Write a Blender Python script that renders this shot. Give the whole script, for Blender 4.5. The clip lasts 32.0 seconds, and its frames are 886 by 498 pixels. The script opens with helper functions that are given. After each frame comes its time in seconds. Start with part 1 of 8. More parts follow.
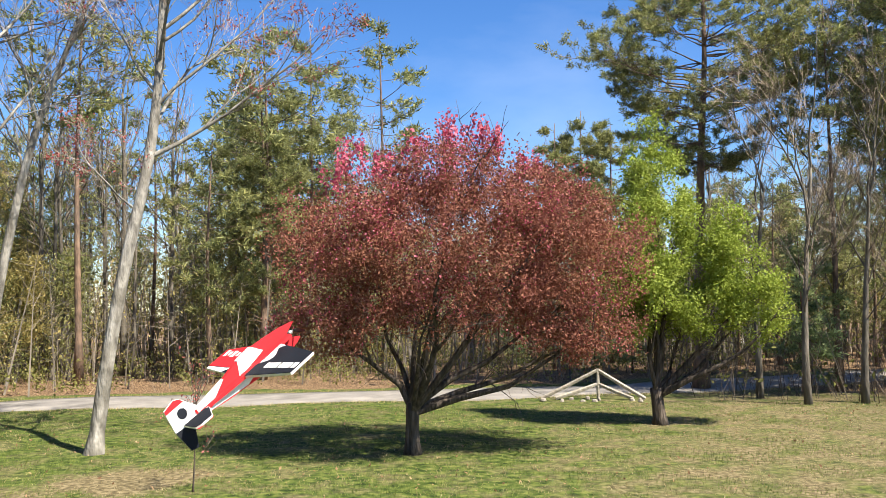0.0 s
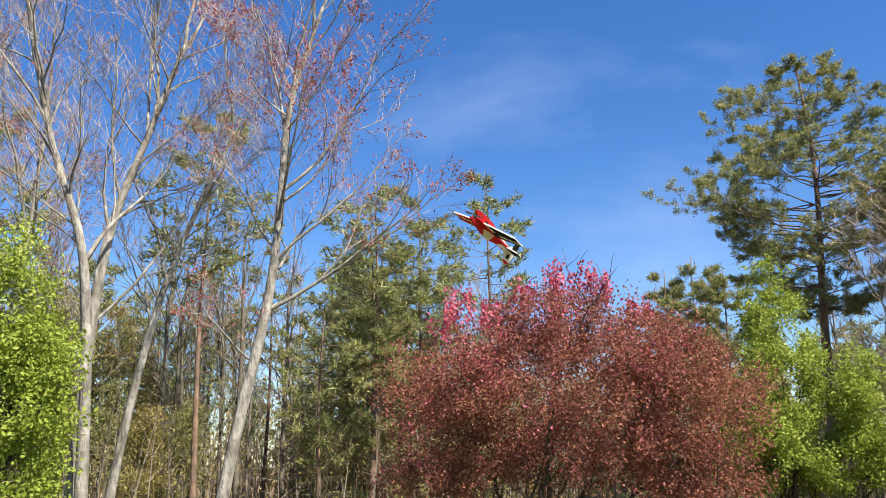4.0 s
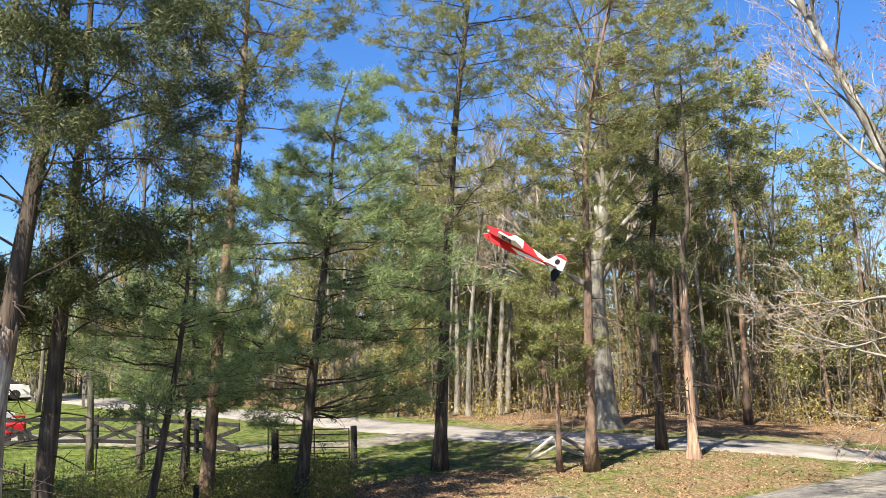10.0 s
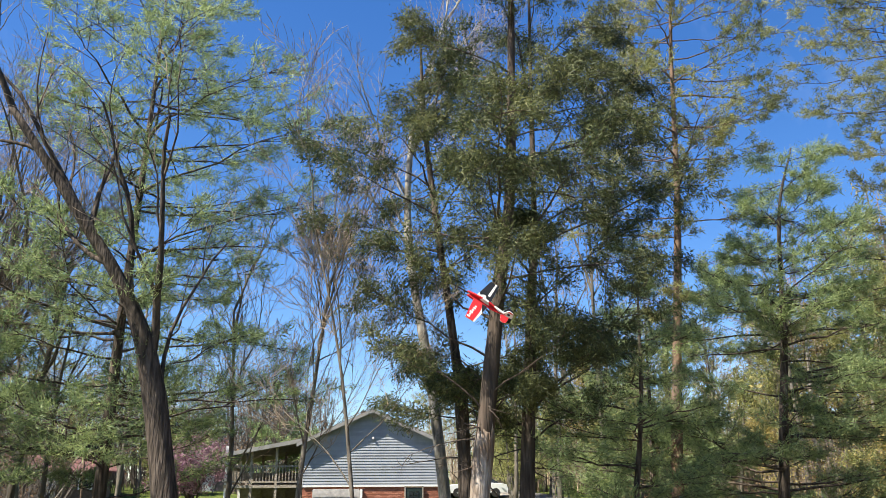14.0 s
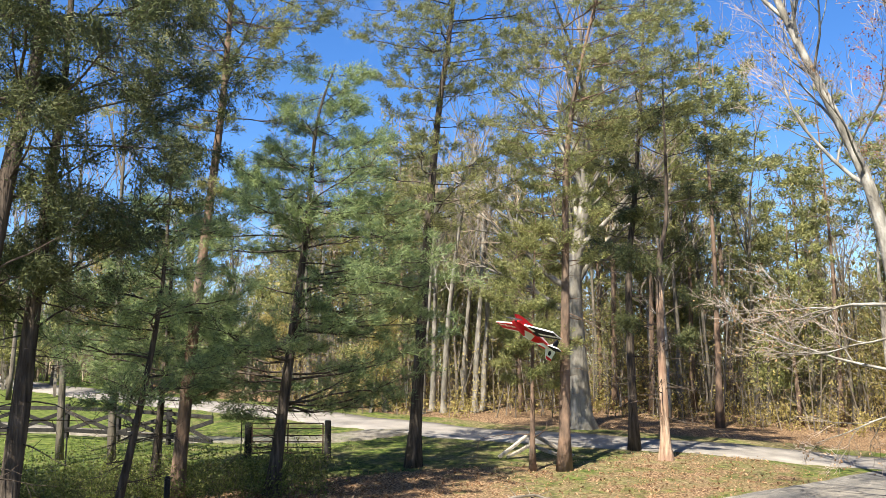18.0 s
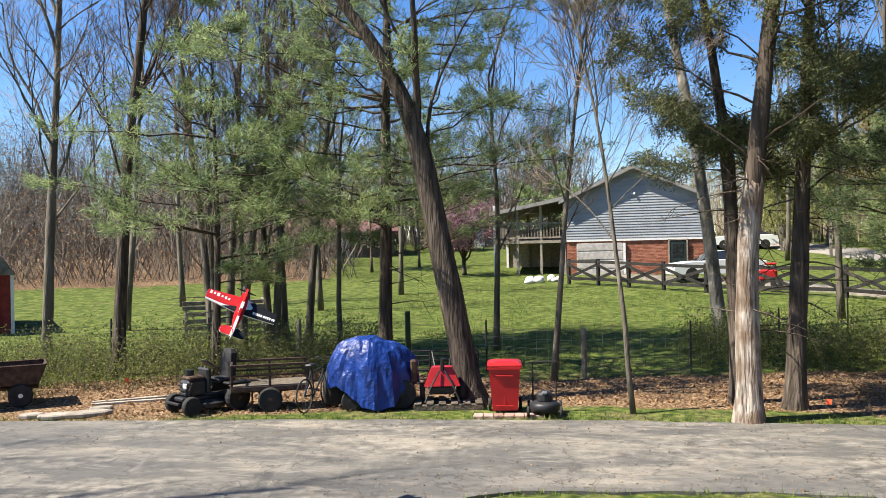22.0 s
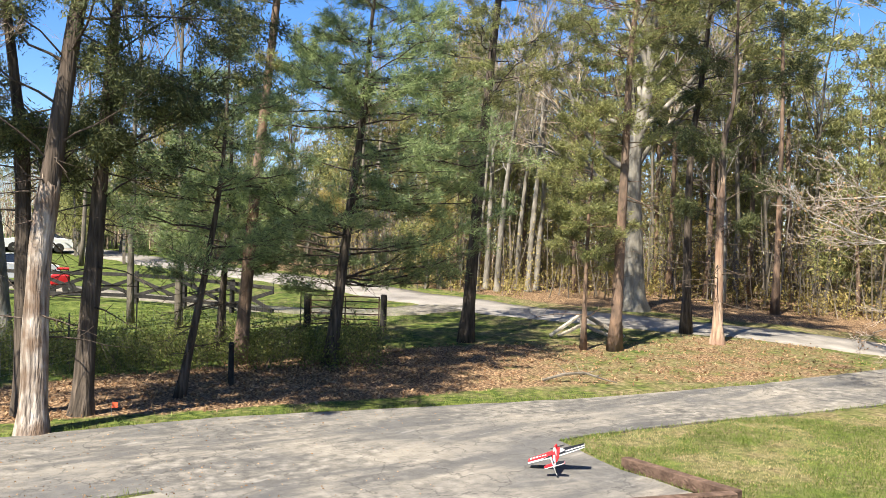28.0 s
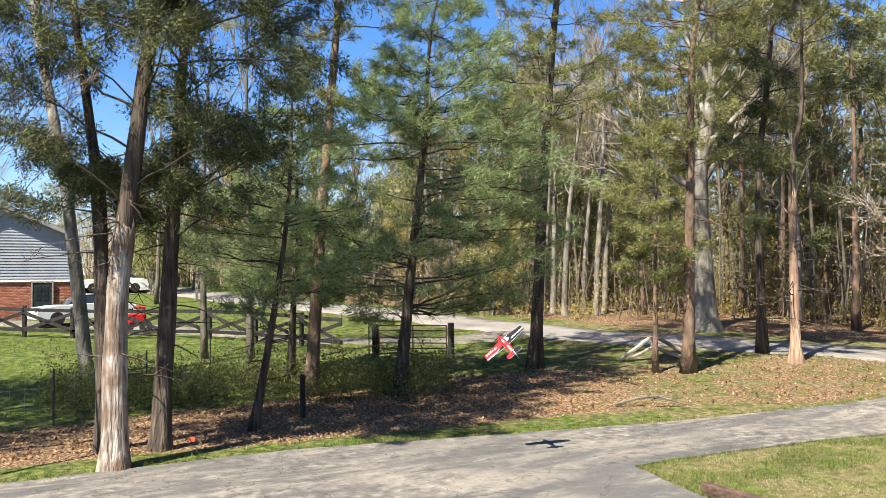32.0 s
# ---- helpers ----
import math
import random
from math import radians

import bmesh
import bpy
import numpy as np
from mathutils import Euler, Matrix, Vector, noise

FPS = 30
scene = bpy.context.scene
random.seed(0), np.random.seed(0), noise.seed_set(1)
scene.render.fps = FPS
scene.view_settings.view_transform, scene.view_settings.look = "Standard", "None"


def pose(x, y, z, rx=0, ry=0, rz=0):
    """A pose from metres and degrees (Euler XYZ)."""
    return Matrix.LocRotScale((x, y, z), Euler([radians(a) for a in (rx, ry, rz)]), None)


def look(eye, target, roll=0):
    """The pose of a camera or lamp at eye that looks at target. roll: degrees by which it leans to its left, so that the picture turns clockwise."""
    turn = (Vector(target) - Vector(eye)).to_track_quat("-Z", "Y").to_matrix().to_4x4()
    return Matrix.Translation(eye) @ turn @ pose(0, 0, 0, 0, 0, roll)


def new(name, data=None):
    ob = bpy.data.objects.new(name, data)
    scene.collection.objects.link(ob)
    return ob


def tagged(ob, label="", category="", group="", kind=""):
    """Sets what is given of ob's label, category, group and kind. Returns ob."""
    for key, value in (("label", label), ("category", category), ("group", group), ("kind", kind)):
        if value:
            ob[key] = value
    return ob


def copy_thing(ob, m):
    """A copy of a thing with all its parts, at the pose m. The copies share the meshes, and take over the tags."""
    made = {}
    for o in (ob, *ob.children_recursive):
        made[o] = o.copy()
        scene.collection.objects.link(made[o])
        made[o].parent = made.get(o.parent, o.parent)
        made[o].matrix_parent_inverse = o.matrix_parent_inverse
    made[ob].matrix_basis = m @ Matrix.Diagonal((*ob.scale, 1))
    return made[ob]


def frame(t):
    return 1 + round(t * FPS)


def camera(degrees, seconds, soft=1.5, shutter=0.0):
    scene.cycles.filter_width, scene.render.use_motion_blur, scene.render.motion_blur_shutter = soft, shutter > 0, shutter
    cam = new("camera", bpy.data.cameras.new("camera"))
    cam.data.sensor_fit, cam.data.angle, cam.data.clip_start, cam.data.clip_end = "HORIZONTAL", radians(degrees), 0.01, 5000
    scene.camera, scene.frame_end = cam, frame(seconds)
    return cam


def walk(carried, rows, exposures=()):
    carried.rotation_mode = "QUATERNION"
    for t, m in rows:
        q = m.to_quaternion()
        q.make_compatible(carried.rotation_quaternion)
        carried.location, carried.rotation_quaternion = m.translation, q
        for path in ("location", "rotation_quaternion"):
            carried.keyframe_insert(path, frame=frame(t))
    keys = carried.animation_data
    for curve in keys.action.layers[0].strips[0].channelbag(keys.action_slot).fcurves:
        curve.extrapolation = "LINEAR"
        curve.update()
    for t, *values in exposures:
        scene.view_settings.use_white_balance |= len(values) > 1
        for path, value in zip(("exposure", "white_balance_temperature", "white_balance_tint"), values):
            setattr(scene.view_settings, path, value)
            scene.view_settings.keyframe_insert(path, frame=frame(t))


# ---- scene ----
cam = camera(56.18, 32.0, soft=0.75)
EYE = (0.0, 0.0, 3.05)
# seconds, heading, pitch, roll of a camera held in the hand at one spot
TURNS = [
    (0.0, 0.06, 4.20, 0.80), (0.5, -13.01, 6.57, 0.82), (1.0, -22.96, 16.04, 1.49),
    (1.5, -26.98, 26.51, 3.32), (2.0, -27.96, 31.95, 3.57), (2.5, -27.19, 28.54, 2.31),
    (3.0, -20.01, 21.33, 1.06), (3.5, -5.74, 18.00, 0.86), (4.0, 7.52, 14.54, 0.50),
    (4.5, 16.58, 10.82, 0.57), (6.5, 39.44, 9.53, 1.08), (7.0, 38.73, 12.07, 1.04),
    (7.5, 41.16, 12.40, 0.37), (8.0, 44.42, 12.79, 0.12), (8.5, 49.14, 12.54, 0.74),
    (9.0, 59.45, 11.22, 1.88), (9.5, 73.33, 11.24, 2.48), (10.0, 81.90, 9.31, 1.75),
    (10.5, 89.08, 8.36, -0.30), (11.0, 92.89, 11.58, -0.32), (11.5, 94.94, 17.69, 2.94),
    (12.0, 100.12, 19.07, 2.36), (12.5, 103.76, 17.79, 1.19), (13.0, 108.87, 16.96, 0.65),
    (13.5, 113.95, 16.89, 0.13), (15.5, 98.73, 14.13, 0.54), (16.0, 93.68, 14.87, -0.48),
    (16.5, 82.41, 19.45, -0.76), (17.0, 72.78, 19.24, -0.24), (17.5, 73.01, 13.71, -0.28),
    (18.0, 80.24, 9.07, 0.49), (18.5, 85.15, 8.25, 1.45), (19.0, 89.30, 6.31, 1.34),
    (19.5, 95.47, 3.10, 0.95), (20.0, 102.42, 0.69, 0.64), (20.5, 111.66, -2.04, 0.02),
    (21.0, 121.35, -3.73, 0.14), (21.5, 127.89, -1.96, 0.87), (22.0, 130.06, 0.34, 1.21),
    (22.5, 129.20, 1.01, 0.84), (23.0, 123.38, 1.50, 0.51), (23.5, 112.91, 2.09, 0.30),
    (24.0, 99.41, 2.17, -0.13), (24.5, 87.28, 1.72, -0.18), (25.0, 76.65, 1.11, -0.26),
    (25.5, 71.31, 1.38, -0.76), (27.5, 80.78, -0.57, -0.78), (28.0, 83.98, 0.72, -1.20),
    (28.5, 83.70, 2.53, -1.11), (29.0, 85.21, 4.33, 0.07), (29.5, 85.48, 7.49, 0.57),
    (30.0, 83.28, 12.07, 0.06), (30.5, 81.24, 13.78, -0.28), (31.0, 80.30, 9.96, 0.03),
    (31.5, 82.38, 5.97, 0.64), (32.0, 88.50, 2.58, 0.82),
]
walk(cam, [(t, pose(*EYE, 90 + pitch, roll, yaw)) for t, yaw, pitch, roll in TURNS],
     exposures=[(0, 1.4), (1, 1.31), (4, 1.31), (8, 1.38), (10, 1.58), (12, 1.4), (13, 1.42), (16, 1.36), (19, 1.6), (22, 1.36), (23, 1.45), (25, 1.45), (28, 1.57), (30, 1.46), (31, 1.5), (32, 1.5)])

# ---- light: clear spring midday, sun behind the viewer's right ----
SUN_AWAY = Vector((-0.788, 0.616, 0)).normalized()      # the way the shadows fall
SUN_UP = radians(53)
world = bpy.data.worlds.new("sky")
scene.world = world
world.use_nodes = True
wn, wl = world.node_tree.nodes, world.node_tree.links
sky = wn.new("ShaderNodeTexSky")
sky.sky_type, sky.sun_disc = "NISHITA", False
sky.sun_elevation, sky.sun_rotation = SUN_UP, math.atan2(-SUN_AWAY.x, -SUN_AWAY.y)
sky.air_density, sky.dust_density, sky.ozone_density = 1.0, 0.3, 3.0
# thin cirrus streaks high up
tc = wn.new("ShaderNodeTexCoord")
mp = wn.new("ShaderNodeMapping")
mp.inputs["Rotation"].default_value = (0.25, 0.15, 0.9)
mp.inputs["Scale"].default_value = (1.1, 4.5, 3.0)
nz = wn.new("ShaderNodeTexNoise")
nz.inputs["Scale"].default_value, nz.inputs["Detail"].default_value, nz.inputs["Roughness"].default_value = 1.3, 7, 0.55
rp = wn.new("ShaderNodeValToRGB")
rp.color_ramp.elements[0].position, rp.color_ramp.elements[0].color = 0.6, (0, 0, 0, 1)
rp.color_ramp.elements[1].position, rp.color_ramp.elements[1].color = 0.95, (0.24, 0.24, 0.24, 1)
mx = wn.new("ShaderNodeMix")
mx.data_type = "RGBA"
mx.inputs["B"].default_value = (7.0, 7.6, 8.6, 1)
wl.new(tc.outputs["Generated"], mp.inputs["Vector"])
wl.new(mp.outputs[0], nz.inputs["Vector"])
wl.new(nz.outputs["Fac"], rp.inputs[0])
wl.new(rp.outputs[0], mx.inputs["Factor"])
hs = wn.new("ShaderNodeHueSaturation")
hs.inputs["Value"].default_value = 1.0
hs.inputs["Hue"].default_value, hs.inputs["Saturation"].default_value = 0.510, 1.30
wl.new(sky.outputs[0], hs.inputs["Color"])
wl.new(hs.outputs[0], mx.inputs["A"])
bg = wn["Background"]
bg.inputs["Strength"].default_value = 0.077
wl.new(mx.outputs["Result"], bg.inputs["Color"])
sun = new("sun", bpy.data.lights.new("sun", "SUN"))
sun.data.energy, sun.data.angle, sun.data.color = 5.0, radians(0.53), (1.0, 0.93, 0.8)
sun.matrix_world = look((0, 0, 60), Vector((0, 0, 60)) + SUN_AWAY * math.cos(SUN_UP) - Vector((0, 0, math.sin(SUN_UP))))

# ---- materials ----
def mat(name, cols, scale=4.0, detail=6.0, rough=0.8, bump=0.0, bscale=None, stretch=(1, 1, 1), metal=0.0, island=0.0,
        per_object=0.0, translucent=0.0, coords="Object", spec=0.3, second=None, sscale=0.4, samount=0.5):
    """Noise between the colours at one scale, a second tone at a larger one, fine relief."""
    m = bpy.data.materials.new(name)
    m.use_nodes = True
    n, l = m.node_tree.nodes, m.node_tree.links
    b = n["Principled BSDF"]
    t = n.new("ShaderNodeTexCoord")
    mp = n.new("ShaderNodeMapping")
    mp.inputs["Scale"].default_value = stretch
    l.new(t.outputs[coords], mp.inputs["Vector"])
    nz = n.new("ShaderNodeTexNoise")
    nz.inputs["Scale"].default_value, nz.inputs["Detail"].default_value = scale, detail
    l.new(mp.outputs[0], nz.inputs["Vector"])
    r = n.new("ShaderNodeValToRGB")
    e = r.color_ramp.elements
    e[0].position, e[1].position = 0.3, 0.7
    while len(e) < len(cols):
        e.new(0.5)
    for i, c in enumerate(cols):
        e[i].position = 0.3 + 0.4 * i / max(1, len(cols) - 1)
        e[i].color = (*c, 1)
    out = r.outputs[0]
    fac = nz.outputs["Fac"]
    if island or per_object:
        src = n.new("ShaderNodeNewGeometry").outputs["Random Per Island"] if island else n.new("ShaderNodeObjectInfo").outputs["Random"]
        mm = n.new("ShaderNodeMix")
        mm.inputs["Factor"].default_value = island or per_object
        l.new(nz.outputs["Fac"], mm.inputs["A"])
        mr = n.new("ShaderNodeMapRange")
        mr.inputs["To Min"].default_value, mr.inputs["To Max"].default_value = 0.25, 0.75
        l.new(src, mr.inputs["Value"])
        l.new(mr.outputs[0], mm.inputs["B"])
        fac = mm.outputs["Result"]
    l.new(fac, r.inputs[0])
    if second:
        n2 = n.new("ShaderNodeTexNoise")
        n2.inputs["Scale"].default_value, n2.inputs["Detail"].default_value = sscale, 4
        l.new(t.outputs[coords], n2.inputs["Vector"])
        mr2 = n.new("ShaderNodeMapRange")
        mr2.inputs["From Min"].default_value, mr2.inputs["From Max"].default_value = 0.42, 0.62
        mr2.inputs["To Max"].default_value = samount
        l.new(n2.outputs["Fac"], mr2.inputs["Value"])
        m2 = n.new("ShaderNodeMix")
        m2.data_type = "RGBA"
        l.new(mr2.outputs[0], m2.inputs["Factor"])
        l.new(out, m2.inputs["A"])
        m2.inputs["B"].default_value = (*second, 1)
        out = m2.outputs["Result"]
    l.new(out, b.inputs["Base Color"])
    b.inputs["Roughness"].default_value, b.inputs["Metallic"].default_value = rough, metal
    b.inputs["Specular IOR Level"].default_value = spec
    if bump:
        n3 = n.new("ShaderNodeTexNoise")
        n3.inputs["Scale"].default_value, n3.inputs["Detail"].default_value = bscale or scale * 3, 5
        l.new(mp.outputs[0], n3.inputs["Vector"])
        bp = n.new("ShaderNodeBump")
        bp.inputs["Strength"].default_value, bp.inputs["Distance"].default_value = bump, 0.05
        l.new(n3.outputs["Fac"], bp.inputs["Height"])
        l.new(bp.outputs[0], b.inputs["Normal"])
    if translucent:
        tr = n.new("ShaderNodeBsdfTranslucent")
        l.new(out, tr.inputs["Color"])
        ms = n.new("ShaderNodeMixShader")
        ms.inputs["Fac"].default_value = translucent
        l.new(b.outputs[0], ms.inputs[1])
        l.new(tr.outputs[0], ms.inputs[2])
        l.new(ms.outputs[0], n["Material Output"].inputs["Surface"])
    return m


BARK_PALE = mat("bark_pale", [(0.1, 0.09, 0.075), (0.27, 0.25, 0.215), (0.45, 0.42, 0.37)], 6, 9, 0.9, 0.9, 16, (1, 1, 0.35), second=(0.13, 0.115, 0.09), sscale=1.6, samount=0.7)
BARK_GREY = mat("bark_grey", [(0.06, 0.05, 0.04), (0.135, 0.115, 0.09), (0.22, 0.19, 0.155)], 5, 8, 0.9, 0.9, 14, (1, 1, 0.25), second=(0.12, 0.11, 0.08), samount=0.5)
BARK_PINE = mat("bark_pine", [(0.07, 0.05, 0.035), (0.17, 0.11, 0.075), (0.28, 0.18, 0.12)], 6, 8, 0.95, 1.0, 16, (1, 1, 0.35), second=(0.1, 0.085, 0.07), samount=0.6)
BARK_DARK = mat("bark_dark", [(0.022, 0.018, 0.014), (0.068, 0.053, 0.041), (0.145, 0.113, 0.088)], 12, 9, 0.95, 1.0, 22, (1, 1, 0.14))
BARK_CEDAR = mat("bark_cedar", [(0.025, 0.019, 0.014), (0.075, 0.055, 0.041), (0.145, 0.108, 0.082)], 9, 8, 0.95, 1.0, 20, (1, 1, 0.1), second=(0.1, 0.08, 0.065), samount=0.6)
WOOD_PALE = mat("dead_wood", [(0.15, 0.09, 0.06), (0.36, 0.245, 0.165), (0.52, 0.39, 0.285)], 9, 8, 0.85, 0.9, 18, (1, 1, 0.1), second=(0.22, 0.13, 0.09), sscale=1.2, samount=0.75)
WOOD_BARE = mat("barkless_wood", [(0.05, 0.038, 0.03), (0.33, 0.275, 0.225), (0.55, 0.485, 0.415)], 16, 9, 0.85, 1.0, 26, (1, 1, 0.13), second=(0.15, 0.095, 0.06), sscale=2.2, samount=0.85)
TWIG_PALE = mat("twig_pale", [(0.17, 0.13, 0.105), (0.29, 0.235, 0.19), (0.42, 0.35, 0.295)], 1.5, 3, 0.9, island=0.6)
TWIG_BROWN = mat("twig_brown", [(0.14, 0.105, 0.075), (0.27, 0.205, 0.145), (0.43, 0.34, 0.245)], 1.5, 3, 0.9, island=0.7)
TWIG_DARK = mat("twig_dark", [(0.05, 0.04, 0.032), (0.1, 0.08, 0.06), (0.17, 0.13, 0.1)], 1.5, 3, 0.9, island=0.6)
TWIG_GREY = mat("grey_stem", [(0.07, 0.058, 0.045), (0.16, 0.134, 0.105), (0.3, 0.255, 0.205)], 1.5, 3, 0.9, island=0.7)
BUD_RED = mat("red_buds", [(0.2, 0.045, 0.045), (0.36, 0.1, 0.09), (0.45, 0.17, 0.14)], 1.0, 3, 0.8, island=0.8, translucent=0.3)
LEAF_CRAB = mat("burgundy_leaf", [(0.125, 0.042, 0.034), (0.27, 0.1, 0.072), (0.42, 0.19, 0.125)], 0.8, 4, 0.6, island=0.65, translucent=0.4, spec=0.2, second=(0.21, 0.1, 0.045), sscale=0.5, samount=0.45)
BLOSSOM = mat("pink_blossom", [(0.38, 0.045, 0.1), (0.55, 0.11, 0.17), (0.66, 0.22, 0.27)], 1.2, 3, 0.6, island=0.8, translucent=0.35)
LEAF_PEAR = mat("spring_leaf", [(0.16, 0.205, 0.026), (0.27, 0.33, 0.05), (0.41, 0.46, 0.115)], 0.9, 4, 0.65, island=0.45, translucent=0.4, spec=0.15)
LEAF_SHRUB = mat("shrub_leaf", [(0.1, 0.11, 0.025), (0.21, 0.21, 0.055), (0.32, 0.29, 0.1)], 0.8, 4, 0.6, island=0.7, translucent=0.4)
LEAF_OLIVE = mat("olive_leaf", [(0.18, 0.158, 0.052), (0.345, 0.285, 0.098), (0.52, 0.42, 0.165)], 0.25, 4, 0.6, island=0.6, translucent=0.5)
LEAF_DRY = mat("dry_leaf", [(0.14, 0.075, 0.038), (0.28, 0.165, 0.085), (0.43, 0.29, 0.165)], 0.8, 4, 0.8, island=0.8, translucent=0.25)
NEEDLE = mat("pine_needle", [(0.07, 0.087, 0.034), (0.225, 0.245, 0.092), (0.46, 0.445, 0.165)], 0.45, 5, 0.6, island=0.65, translucent=0.45, second=(0.26, 0.225, 0.095), sscale=0.3, samount=0.3)
NEEDLE_SOFT = mat("soft_needle", [(0.08, 0.118, 0.054), (0.215, 0.285, 0.122), (0.42, 0.48, 0.205)], 0.5, 5, 0.5, island=0.6, translucent=0.5)
NEEDLE_CEDAR = mat("cedar_spray", [(0.022, 0.034, 0.016), (0.068, 0.09, 0.038), (0.22, 0.225, 0.08)], 0.7, 5, 0.6, island=0.5, translucent=0.3, second=(0.17, 0.145, 0.055), sscale=0.5, samount=0.15)
REDBUD = mat("redbud_flower", [(0.18, 0.09, 0.11), (0.28, 0.15, 0.18), (0.36, 0.23, 0.25)], 1, 3, 0.7, island=0.7, translucent=0.3)


TWIG_HAZE = mat("twig_haze", [(0.06, 0.047, 0.038), (0.11, 0.088, 0.072), (0.17, 0.14, 0.115)], 0.3, 4, 0.9, island=0.5)
LEAF_HEDGE = mat("hedge_leaf", [(0.06, 0.08, 0.02), (0.15, 0.175, 0.045), (0.29, 0.29, 0.09)], 1.2, 4, 0.6, island=0.6, translucent=0.45)
BARK_OAK = mat("oak_bark", [(0.1, 0.09, 0.075), (0.22, 0.2, 0.165), (0.36, 0.33, 0.28)], 5, 9, 0.9, 1.0, 16, (1, 1, 0.25), second=(0.1, 0.09, 0.07), sscale=1.4, samount=0.6)
from mathutils.geometry import delaunay_2d_cdt

# ---- mesh helpers ----
class Build:
    """Collects vertices and faces, and links them as one mesh object."""

    def __init__(self):
        self.v, self.f, self.mi, self.n = [], [], [], 0

    def add(self, verts, faces, mi=0):
        self.v.extend(tuple(map(float, p)) for p in verts)
        k = self.n
        self.f.extend(tuple(i + k for i in q) for q in faces)
        self.mi.extend([mi] * len(faces))
        self.n += len(verts)
        return self

    def bulk(self, verts, faces, mi=0):
        verts, faces = np.asarray(verts, float).reshape(-1, 3), np.asarray(faces, int) + self.n
        self.v.extend(map(tuple, verts.tolist()))
        self.f.extend(map(tuple, faces.tolist()))
        self.mi.extend([mi] * len(faces))
        self.n += len(verts)
        return self

    def box(self, c, s, rz=0.0, mi=0, m=None, bevel=0.0):
        hx, hy, hz = (a / 2 for a in s)
        if bevel:
            b = min(bevel, hx * 0.9, hy * 0.9, hz * 0.9)
            pts, idx = [], {}
            for sx in (-1, 1):
                for sy in (-1, 1):
                    for sz in (-1, 1):
                        for ax in range(3):
                            p = [sx * hx, sy * hy, sz * hz]
                            for k in range(3):
                                if k != ax:
                                    p[k] -= (sx, sy, sz)[k] * b
                            idx[sx, sy, sz, ax] = len(pts)
                            pts.append(p)
            faces = []
            for ax in range(3):
                o = [k for k in range(3) if k != ax]
                for s_ in (-1, 1):
                    ring = []
                    for a, c2 in ((-1, -1), (1, -1), (1, 1), (-1, 1)):
                        q = [0, 0, 0]
                        q[ax], q[o[0]], q[o[1]] = s_, a, c2
                        ring.append(idx[(*q, ax)])
                    faces.append(ring if (s_ > 0) != (ax == 1) else ring[::-1])
            for ax in range(3):
                o = [k for k in range(3) if k != ax]
                for a in (-1, 1):
                    for c2 in (-1, 1):
                        q0, q1 = [0, 0, 0], [0, 0, 0]
                        q0[ax], q1[ax] = -1, 1
                        q0[o[0]] = q1[o[0]] = a
                        q0[o[1]] = q1[o[1]] = c2
                        faces.append([idx[(*q0, o[0])], idx[(*q1, o[0])], idx[(*q1, o[1])], idx[(*q0, o[1])]])
            for key in [(x, y, z) for x in (-1, 1) for y in (-1, 1) for z in (-1, 1)]:
                faces.append([idx[(*key, k)] for k in range(3)])
        else:
            pts = [(x * hx, y * hy, z * hz) for x in (-1, 1) for y in (-1, 1) for z in (-1, 1)]
            faces = [(0, 1, 3, 2), (4, 6, 7, 5), (0, 4, 5, 1), (2, 3, 7, 6), (0, 2, 6, 4), (1, 5, 7, 3)]
        mm = Matrix.Translation(c) @ Matrix.Rotation(rz, 4, "Z")
        if m is not None:
            mm = m @ mm
        return self.add([mm @ Vector(p) for p in pts], faces, mi)

    def tube(self, pts, radii, sides=6, mi=0, cap=True, twist=0.0):
        pts = [Vector(p) for p in pts]
        k, n = len(pts), sides
        vs, fs = [], []
        up = Vector((0.13, 0.29, 0.95))
        for i, p in enumerate(pts):
            d = (pts[min(i + 1, k - 1)] - pts[max(i - 1, 0)])
            d = d.normalized() if d.length > 1e-9 else Vector((0, 0, 1))
            if abs(d.dot(up)) > 0.97:
                up = Vector((0.9, 0.1, 0.2))
            a = d.cross(up).normalized()
            b = d.cross(a)
            r = radii[i] if hasattr(radii, "__len__") else radii
            for j in range(n):
                w = 2 * math.pi * j / n + twist
                vs.append(p + (a * math.cos(w) + b * math.sin(w)) * r)
        for i in range(k - 1):
            for j in range(n):
                fs.append((i * n + j, i * n + (j + 1) % n, (i + 1) * n + (j + 1) % n, (i + 1) * n + j))
        if cap:
            fs.append(tuple(range(n))[::-1])
            fs.append(tuple((k - 1) * n + j for j in range(n)))
        return self.add(vs, fs, mi)

    def prism(self, poly, z0, z1, mi=0, m=None):
        n = len(poly)
        vs = [(x, y, z0) for x, y in poly] + [(x, y, z1) for x, y in poly]
        fs = [tuple(range(n))[::-1], tuple(range(n, 2 * n))] + [(i, (i + 1) % n, n + (i + 1) % n, n + i) for i in range(n)]
        if m is not None:
            vs = [m @ Vector(p) for p in vs]
        return self.add(vs, fs, mi)

    def lathe(self, prof, sides=16, mi=0, m=None):
        """A profile of (radius, height) turned round z."""
        vs, fs, k = [], [], len(prof)
        for r, z in prof:
            for j in range(sides):
                w = 2 * math.pi * j / sides
                vs.append(Vector((r * math.cos(w), r * math.sin(w), z)))
        for i in range(k - 1):
            for j in range(sides):
                fs.append((i * sides + j, i * sides + (j + 1) % sides, (i + 1) * sides + (j + 1) % sides, (i + 1) * sides + j))
